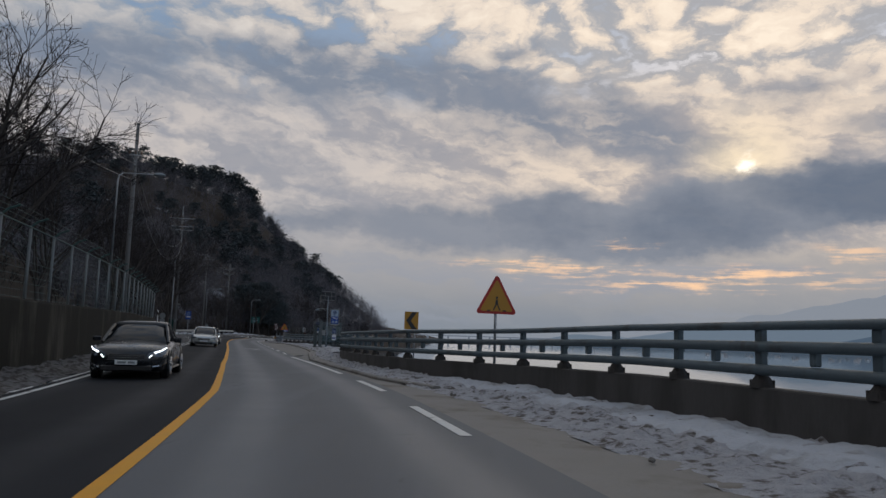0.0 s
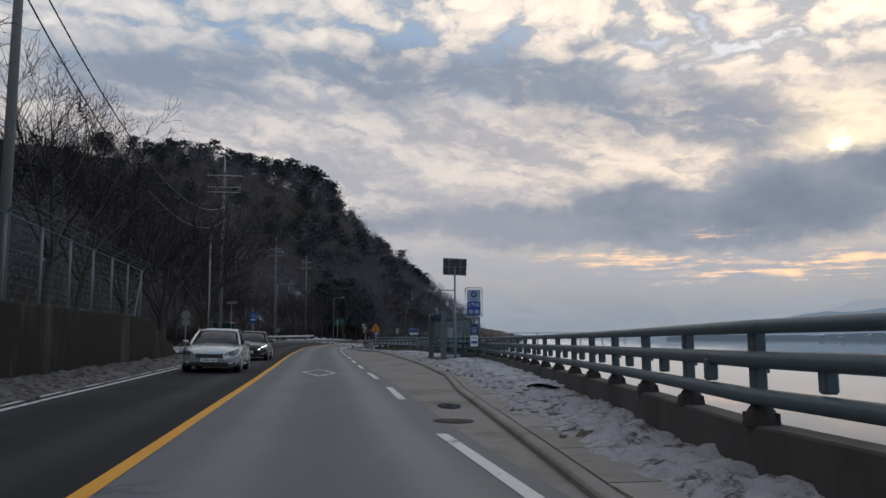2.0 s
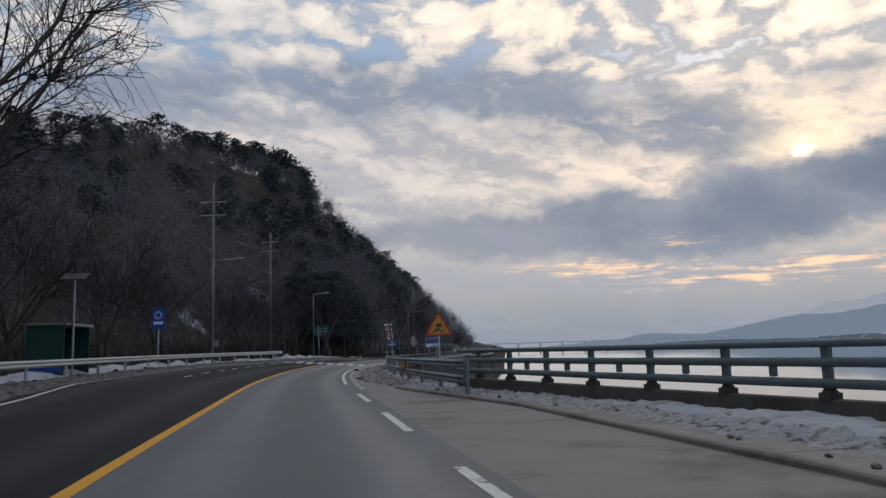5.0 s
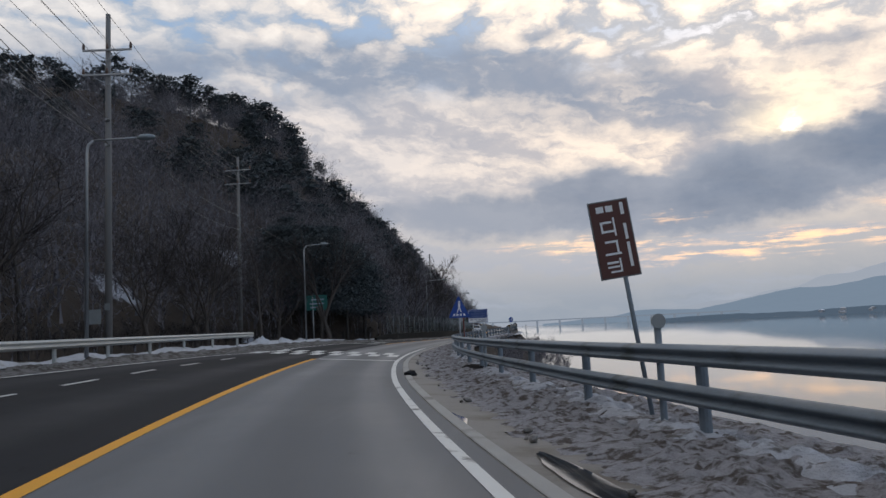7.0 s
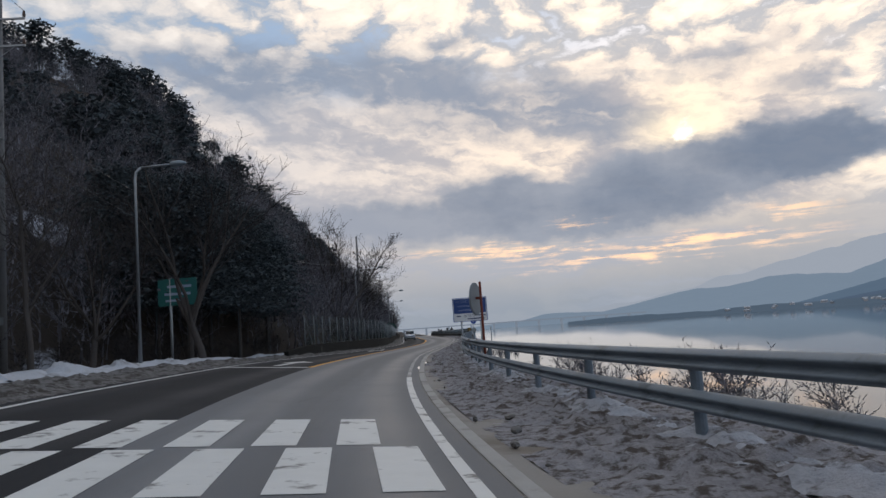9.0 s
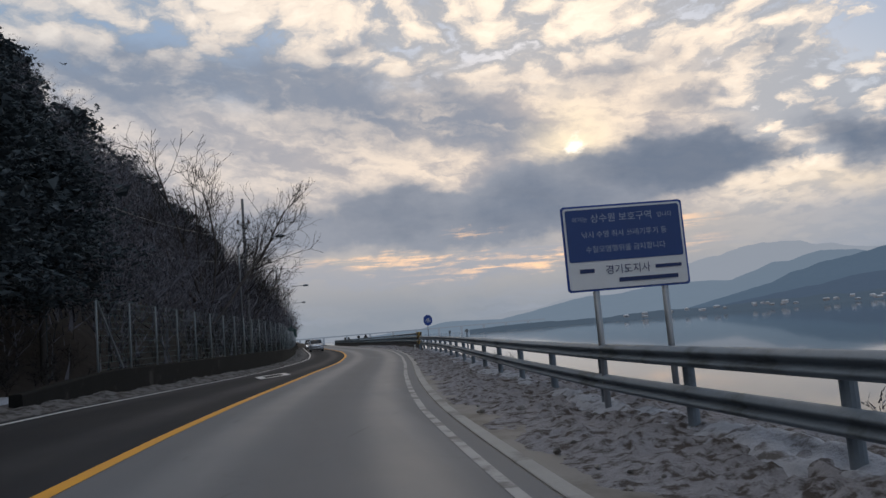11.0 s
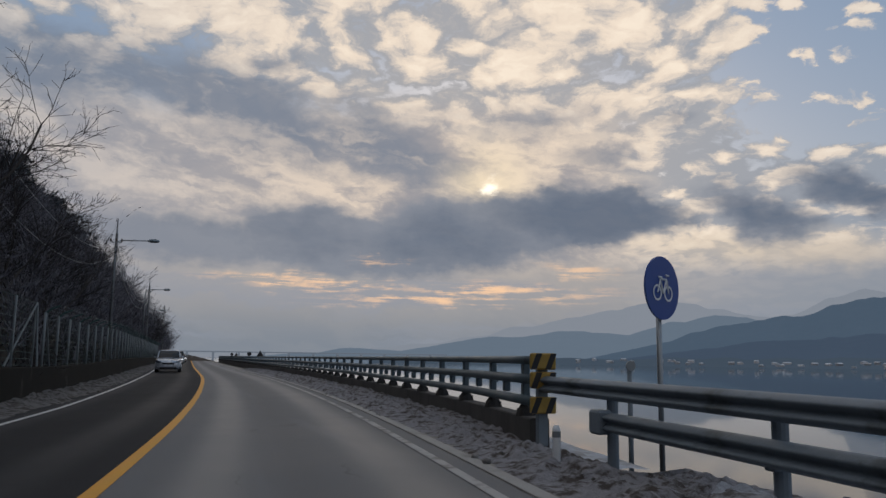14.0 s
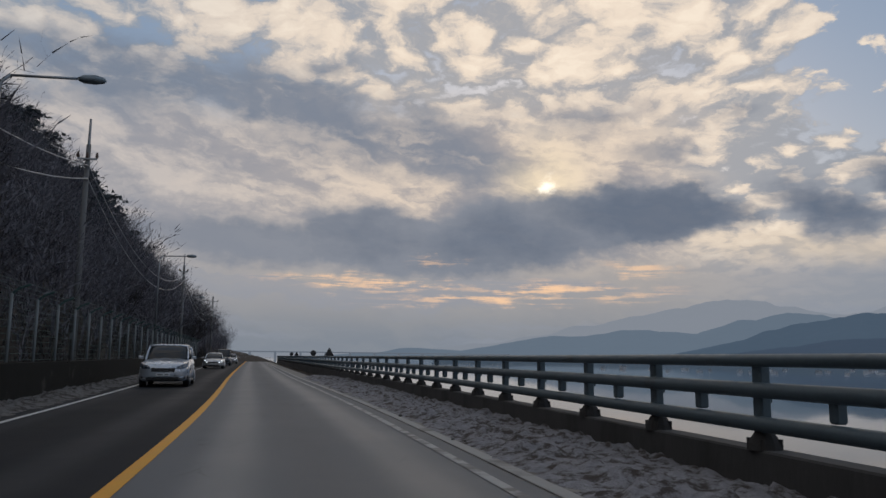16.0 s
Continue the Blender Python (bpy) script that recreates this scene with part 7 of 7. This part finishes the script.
for i, (s, o, a, b, h) in enumerate(((166.2, -9.0, 1.5, 0.8, 0.55), (168.6, -9.2, 1.1, 0.7, 0.35), (172.2, -9.0, 1.6, 0.7, 0.40), (176.0, -8.9, 1.3, 0.6, 0.38), (180.5, -8.6, 1.5, 0.7, 0.30), (85.5, -9.2, 1.9, 0.9, 0.35), (88.5, -9.6, 1.3, 0.8, 0.3))):
    v, f = blotch(s, o, a, b, 20 + i, 0.0, 0.0, 7)
    c = Vector(v[0])
    out = []
    for p in v:
        p = Vector(p)
        q = min(1.0, math.hypot((p.x - c.x) / b, (p.y - c.y) / a))
        p.z += h * max(0.0, 1 - q ** 1.7) * (0.75 + 0.9 * noise.noise(p * 2.2) + 0.3 * noise.noise(p * 7)) + 0.06 - 0.3 * max(0, q - 0.9)
        out.append(p)
    tagged(mesh_of("snow_mound", out, f, M["snow_clean"], smooth=True), "ploughed heap of lumpy snow at the edge of the wood", "snow heap", "snow heaps")

# ---- lumps of ice and stones in the ploughed snow ----
M["ice_lump"] = material("ice_lump", (0.20, 0.19, 0.18), 0.8, 0, 0.4, 5, 30, 0.5, 0.02, (0.05, 0.045, 0.04), (0.5, 0.6), rand=0.6)
lump_meshes = []
for k in range(5):
    bm = bmesh.new()
    bmesh.ops.create_icosphere(bm, subdivisions=2, radius=1.0)
    for vt in bm.verts:
        vt.co *= 1 + 0.35 * noise.noise(vt.co * 1.7 + Vector((k * 7, 0, 0)))
        vt.co.z *= 0.7
    me = bpy.data.meshes.new("ice_lump")
    bm.to_mesh(me)
    bm.free()
    me.materials.append(M["ice_lump"])
    lump_meshes.append(me)
rng = np.random.RandomState(5)
for i in range(260):
    s = rng.uniform(2, 275)
    u = rng.rand() ** 1.7
    k0, k1 = float(snow_in(s)) + 0.02, float(rail2_o(s) if 110 < s < 230 else barrier_o(s)) - 0.3
    if s > 64 and s < 84 and u > 0.3:
        continue
    o = k0 + (min(k1, k0 + 2.6) - k0) * u
    rr = 0.025 + 0.05 * rng.rand() ** 2.5
    ob = new("ice_lump", lump_meshes[i % 5])
    ob.matrix_basis = pose(*map(float, plan(s, o)), float(road_z(s, o)) + (0.08 if 20 < s < 110 else 0.03) + rr * 0.2, rng.uniform(-20, 20), rng.uniform(-20, 20), rng.uniform(0, 360))
    ob.scale = (rr * rng.uniform(0.8, 1.4), rr, rr)
    tagged(ob, "dirty lump of frozen snow at the road edge", "ice lump", "ice lumps")

# ---- cars ----
M["tyre"] = material("tyre", (0.018, 0.018, 0.018), 0.85, 0, 0.2, 6, 40, 0.2, 0.004)
M["rim"] = material("rim", (0.45, 0.46, 0.48), 0.3, 0.9, 0.1, 6, 40, 0, 0)
M["car_glass"] = material("car_glass", (0.012, 0.014, 0.017), 0.06, 0, 0.1, 2, 20, 0, 0, spec=0.6)
M["car_trim"] = material("car_trim", (0.015, 0.015, 0.016), 0.4, 0, 0.2, 5, 30, 0, 0)
M["lamp_on"] = material("lamp_on", (0.8, 0.8, 0.8), 0.3, 0, 0.05, 5, 30, 0, 0, emit=((0.85, 0.93, 1.0), 3.0))
M["lamp_off"] = material("lamp_off", (0.10, 0.125, 0.16), 0.10, 0.3, 0.1, 5, 30, 0, 0)
M["chrome"] = material("chrome", (0.55, 0.56, 0.58), 0.15, 1.0, 0.05, 5, 30, 0, 0)


def paint(name, base, rough=0.28):
    m = material(name, base, rough, 0.55, 0.08, 0.8, 12, 0, 0)
    m.node_tree.nodes["Principled BSDF"].inputs["Coat Weight"].default_value = 0.6
    return m


def loft(bm, rings, close=True):
    vs = [[bm.verts.new(p) for p in r] for r in rings]
    n = len(vs[0])
    for a, b in zip(vs, vs[1:]):
        for k in range(n):
            bm.faces.new((a[k], a[(k + 1) % n], b[(k + 1) % n], b[k]))
    bm.faces.new(vs[0][::-1])
    bm.faces.new(vs[-1])


def car(s, o, mat, label, tall=False, lights=True, width=1.86, length=4.85, height=1.47, grille="chrome", face=180):
    """A car whose nose points along its local -y, standing on the road."""
    p = P(s, o)
    roll = math.degrees(math.atan(float(bank_of(s))))
    root = empty("car", pose(p.x, p.y, p.z, 0, 0, turn_at(s) + 0.0) @ pose(0, 0, 0, 0, roll, 0) @ pose(0, 0, 0, 0, 0, face - 180), label, "car", "oncoming cars")
    w, L, H = width / 2, length / 2, height
    zb = 0.62 if not tall else 0.78        # shoulder
    # stations: y, half width, floor, waist, shoulder height
    nose = [(-1.00, 0.50, 0.36, 0.50, 0.60), (-0.985, 0.68, 0.27, 0.51, 0.655), (-0.955, 0.81, 0.22, 0.53, 0.70), (-0.91, 0.90, 0.20, 0.56, 0.74), (-0.84, 0.955, 0.19, 0.60, 0.785), (-0.72, 0.985, 0.18, 0.63, 0.83), (-0.55, 0.995, 0.18, 0.66, 0.875), (-0.38, 1.0, 0.18, 0.68, 0.915),
            (0.0, 1.0, 0.18, 0.70, 0.94), (0.40, 1.0, 0.18, 0.71, 0.955), (0.72, 0.98, 0.19, 0.72, 0.97), (0.88, 0.94, 0.24, 0.72, 0.97), (0.96, 0.87, 0.30, 0.70, 0.94), (1.0, 0.74, 0.38, 0.66, 0.87)]
    up = 1.0 if not tall else 1.16
    rings = []
    for y, hw, fl, wa, sh in nose:
        hw, fl, wa, sh = hw * w, fl * (1.0 if not tall else 1.15), wa * up, sh * up
        half = [(hw * 0.86, fl), (hw * 0.97, fl + 0.06), (hw, (fl + wa) / 2), (hw, wa), (hw * 0.985, sh - 0.11), (hw * 0.945, sh - 0.045), (hw * 0.86, sh - 0.005), (hw * 0.55, sh + 0.04), (hw * 0.2, sh + 0.052)]
        rings.append([(x, y * L, z) for x, z in half] + [(-x, y * L, z) for x, z in half[::-1]])
    bm = bmesh.new()
    loft(bm, rings)
    part("body", bm, mat, root, smooth=True)
    # glasshouse
    z0 = 0.90 * up
    if tall:
        st = [(-0.40, 0.90, 0.0), (-0.16, 0.80, 0.93), (0.0, 0.79, 1.0), (0.5, 0.78, 0.98), (0.86, 0.76, 0.90), (0.97, 0.84, 0.0)]
    else:
        st = [(-0.46, 0.88, 0.0), (-0.32, 0.83, 0.40), (-0.14, 0.72, 0.88), (0.02, 0.685, 1.0), (0.24, 0.68, 0.985), (0.48, 0.69, 0.82), (0.70, 0.78, 0.32), (0.84, 0.86, 0.02)]
    rg, rr = [], []
    for y, hw, k in st:
        zt = z0 - 0.02 + (H - z0 + 0.02) * k
        half = [(w * 0.90, z0 - 0.03), (w * (0.90 + (hw - 0.90) * 0.6), z0 + (zt - z0) * 0.6), (w * hw, max(zt - 0.045, z0 - 0.02)), (w * hw * 0.55, zt)]
        rg.append([(x, y * L, z) for x, z in half] + [(-x, y * L, z) for x, z in half[::-1]])
        if k > 0.75:
            rr.append([(x, y * L, z) for x, z in ((w * hw * 1.012, zt - 0.07), (w * hw * 1.0, zt - 0.01), (w * hw * 0.55, zt + 0.014), (-w * hw * 0.55, zt + 0.014), (-w * hw, zt - 0.01), (-w * hw * 1.012, zt - 0.07))])
    bm = bmesh.new()
    loft(bm, rg)
    part("glasshouse", bm, M["car_glass"], root, "dark tinted car glass", True)
    bm = bmesh.new()
    loft(bm, rr)
    part("roof", bm, mat, root, smooth=True)
    for q in (-1, 1):
        bm = bmesh.new()
        a, b = st[0], st[2] if not tall else st[1]
        zt = z0 + (H - z0) * b[2]
        tube(bm, [(q * w * 0.88, a[0] * L, z0), (q * w * (0.9 + (b[1] - 0.9) * 0.6) * 1.0, (a[0] * 0.42 + b[0] * 0.58) * L, z0 + (zt - z0) * 0.6), (q * w * b[1] * 0.99, b[0] * L, zt - 0.04)], 0.04, 6)
        part("pillar", bm, mat, root)
        bm = bmesh.new()
        tube(bm, [(q * w * 0.915, 0.10 * L, z0), (q * w * (0.78 if tall else 0.70), 0.10 * L, H - 0.06)], 0.035, 6)
        part("pillar", bm, M["car_trim"], root)
        bm = bmesh.new()
        if tall:
            tube(bm, [(q * w * 0.90, 0.90 * L, z0), (q * w * 0.77, 0.84 * L, z0 + (H - z0) * 0.86)], 0.05, 6)
        else:
            # broad rear pillar running down into the boot
            side = lambda y, f: (q * w * (0.90 + (np.interp(y, ys, hws) - 0.90) * f) * 1.012, y * L, z0 - 0.03 + (z0 - 0.02 + (H - z0 + 0.02) * np.interp(y, ys, ks) - 0.015 - z0 + 0.03) * f)
            ys, hws, ks = zip(*st)
            edge = [(bm.verts.new(side(0.42 + 0.42 * u, 1.0)), bm.verts.new(side(0.42 + 0.40 * u, 1 - 2 * u) if u < 0.5 else side(0.62 + 0.22 * (2 * u - 1), 0.0))) for u in np.linspace(0.02, 1, 11)]
            for (a1, b1), (a2, b2) in zip(edge, edge[1:]):
                bm.faces.new((a1, a2, b2, b1))
        part("pillar", bm, mat, root, smooth=True)
        bm = bmesh.new()
        box(bm, (q * (w + 0.10), -0.30 * L, 0.98 * up), (0.20, 0.10, 0.13), bevel=0.03)
        part("wing_mirror", bm, mat, root)
        for y in (-0.60, 0.58):
            bm = bmesh.new()
            R = 0.325 if not tall else 0.36
            c = (q * (w - 0.095), y * L, R)
            tube(bm, [(c[0] - 0.11, c[1], c[2]), (c[0] - 0.10, c[1], c[2]), (c[0] + 0.10, c[1], c[2]), (c[0] + 0.115, c[1], c[2])], [R * 0.9, R, R, R * 0.9], 24)
            wh = part("wheel", bm, M["tyre"], root, "black tyre", True)
            bm = bmesh.new()
            xo = c[0] + q * 0.118
            ring_pts = [(xo, c[1] + R * 0.66 * math.cos(k), c[2] + R * 0.66 * math.sin(k)) for k in np.linspace(0, 2 * math.pi, 24, endpoint=False)]
            tube(bm, ring_pts + ring_pts[:1], 0.022, 6, False)
            for k in range(5):
                a = 2 * math.pi * k / 5 + 0.3
                tube(bm, [(xo, c[1], c[2]), (xo, c[1] + R * 0.64 * math.cos(a), c[2] + R * 0.64 * math.sin(a))], [0.05, 0.03], 5)
            part("rim", bm, M["rim"], wh, "bright alloy rim")
            # flush dark disc for the shade in the wheel well, lip round it
            bm = bmesh.new()
            tube(bm, [(q * (w - 0.16), c[1], c[2] + 0.015), (q * (w + 0.001), c[1], c[2] + 0.015)], R + 0.055, 28)
            part("wheel_well_shade", bm, M["car_trim"], root)
            bm = bmesh.new()
            arc = [(q * (w - 0.002), c[1] + (R + 0.062) * math.cos(k), c[2] + 0.015 + (R + 0.062) * math.sin(k)) for k in np.linspace(-0.35, math.pi + 0.35, 22)]
            tube(bm, arc, 0.016, 6)
            part("wheel_arch", bm, mat, root, smooth=True)
        # seams, handles and belt line
        for y0, lean in ((-0.30, 0.03), (0.12, 0.0), (0.56, -0.06)):
            bm = bmesh.new()
            tube(bm, [(q * (w + 0.001), y0 * L, 0.30), (q * (w + 0.002), y0 * L, 0.6 * up), (q * w * 0.972, (y0 + lean) * L, 0.86 * up)], 0.006, 4)
            part("door_seam", bm, M["car_trim"], root)
        for y0 in (0.02, 0.44):
            bm = bmesh.new()
            box(bm, (q * (w + 0.004), y0 * L, 0.77 * up), (0.03, 0.22, 0.03), bevel=0.008)
            part("door_handle", bm, M["chrome"], root)
        bm = bmesh.new()
        tube(bm, [(q * w * 0.925, -0.36 * L, z0 + 0.005), (q * w * 0.925, 0.2 * L, z0 + 0.03), (q * w * 0.91, 0.68 * L, z0 + 0.05)], 0.012, 4)
        part("belt_line", bm, M["chrome"], root)
        bm = bmesh.new()
        tube(bm, [(q * w * 0.985, -0.40 * L, 0.24), (q * w * 0.985, 0.40 * L, 0.24)], 0.035, 6)
        part("sill", bm, M["car_trim"], root)
        # swept headlamp, faceted clear cover over a dark bowl
        zl = (0.66 if not tall else 0.80)
        hl = [(q * w * 0.56, -0.975 * L, zl - 0.06), (q * w * 0.70, -0.955 * L, zl - 0.045), (q * w * 0.85, -0.905 * L, zl + 0.005), (q * w * 0.94, -0.82 * L, zl + 0.075), (q * w * 0.96, -0.76 * L, zl + 0.105)]
        bm = bmesh.new()
        for x, y, z in ((0.50, -0.985, -0.09), (0.54, -0.975, 0.0), (0.76, -0.925, 0.075), (0.915, -0.80, 0.135), (0.945, -0.68, 0.165), (0.97, -0.74, 0.09), (0.93, -0.86, -0.03), (0.80, -0.945, -0.095)):
            for k in (0.0, 1.0):
                bm.verts.new((q * (w * x + 0.022 * k), y * L - 0.035 * k, zl + z))
        bmesh.ops.convex_hull(bm, input=bm.verts)
        hp = part("headlamp", bm, M["lamp_off"], root, "clear headlamp")
        for k in ((0.68, -0.975, -0.035), (0.84, -0.925, 0.01)):
            bm = bmesh.new()
            tube(bm, [(q * w * k[0], k[1] * L, zl + k[2]), (q * (w * k[0] + 0.008), k[1] * L - 0.05, zl + k[2])], [0.05, 0.045], 12)
            part("reflector", bm, M["chrome"], hp)
        if lights:
            bm = bmesh.new()
            tube(bm, [(x * 1.02, y - 0.055, z + (0.055 if k else -0.06)) for k, (x, y, z) in enumerate(hl[:4])], [0.012, 0.018, 0.018, 0.010], 6)
            part("daytime_light", bm, M["lamp_on"], hp, "lit white daytime light")
        bm = bmesh.new()
        tube(bm, [(q * w * 0.60, -0.975 * L, 0.30 * up), (q * w * 0.86, -0.915 * L, 0.335 * up)], [0.045, 0.06], 8)
        fog = part("fog_recess", bm, M["car_trim"], root)
        bm = bmesh.new()
        tube(bm, [(q * w * 0.66, -0.972 * L - 0.035, 0.315 * up), (q * w * 0.82, -0.93 * L - 0.045, 0.335 * up)], 0.03, 8)
        part("fog_lamp", bm, M["chrome"], fog)
        bm = bmesh.new()
        tube(bm, [(q * (w - 0.004), -0.42 * L, 0.66 * up), (q * (w - 0.002), 0.1 * L, 0.72 * up), (q * (w - 0.006), 0.66 * L, 0.79 * up)], 0.011, 5)
        part("side_crease", bm, mat, root, smooth=True)
    bm = bmesh.new()
    zg = 0.54 * (1 if not tall else 1.2)
    box(bm, (0, -0.978 * L, zg + 0.02), (w * 1.02, 0.12, 0.21), bevel=0.05)
    gr = part("grille", bm, M["car_trim"], root, "black grille")
    for k in (-0.05, 0.0, 0.05):
        bm = bmesh.new()
        box(bm, (0, -0.985 * L - 0.052, zg + k), (w * 0.96, 0.012, 0.014))
        part("grille_bar", bm, M[grille], gr)
    bm = bmesh.new()
    box(bm, (0, -0.975 * L - 0.01, 0.28 * up), (w * 1.3, 0.12, 0.15), bevel=0.03)
    part("lower_intake", bm, M["car_trim"], root)
    bm = bmesh.new()
    box(bm, (0, -0.985 * L - 0.065, 0.42 * up), (0.52, 0.02, 0.11), bevel=0.004)
    pl = part("registration_plate", bm, M["sign_white"], root, "pale plate with plain bars")
    bars(pl, [(-0.10, 0.42 * up, 0.2, 0.05), (0.13, 0.42 * up, 0.16, 0.05)], -0.985 * L - 0.079, M["sign_grey"])
    for q in (-0.3, 0.3):
        bm = bmesh.new()
        tube(bm, [(q * w * 0.1, -0.42 * L, z0 + 0.02), (q * w * 1.9, -0.41 * L, z0 + 0.03)], 0.012, 4)
        part("wiper", bm, M["car_trim"], root)
    return root


car(22.8, -3.85, paint("paint_black", (0.014, 0.018, 0.024)), "black saloon car with lit white headlamps", length=4.85)
car(61.2, -3.6, paint("paint_silver", (0.50, 0.52, 0.52), 0.25), "silver-white saloon car with headlamps off", lights=False)
car(74.5, -3.55, paint("paint_grey", (0.045, 0.05, 0.05)), "dark grey saloon car with lit headlamps", length=4.85)
car(287.2, -3.7, paint("paint_white", (0.50, 0.54, 0.60)), "pale silver off-road car with a dark bumper", tall=True, lights=False, length=4.55, width=1.84, height=1.68)
car(330, -3.7, paint("paint_pearl", (0.55, 0.55, 0.56)), "white saloon car with lit headlamps", lights=True)
car(352, -3.7, paint("paint_van", (0.03, 0.032, 0.036)), "dark grey van following the saloon", tall=True, lights=False, length=4.9, width=1.9, height=1.95)
car(378, -3.4, paint("paint_pale", (0.5, 0.5, 0.52)), "white saloon car far along the road", lights=True)
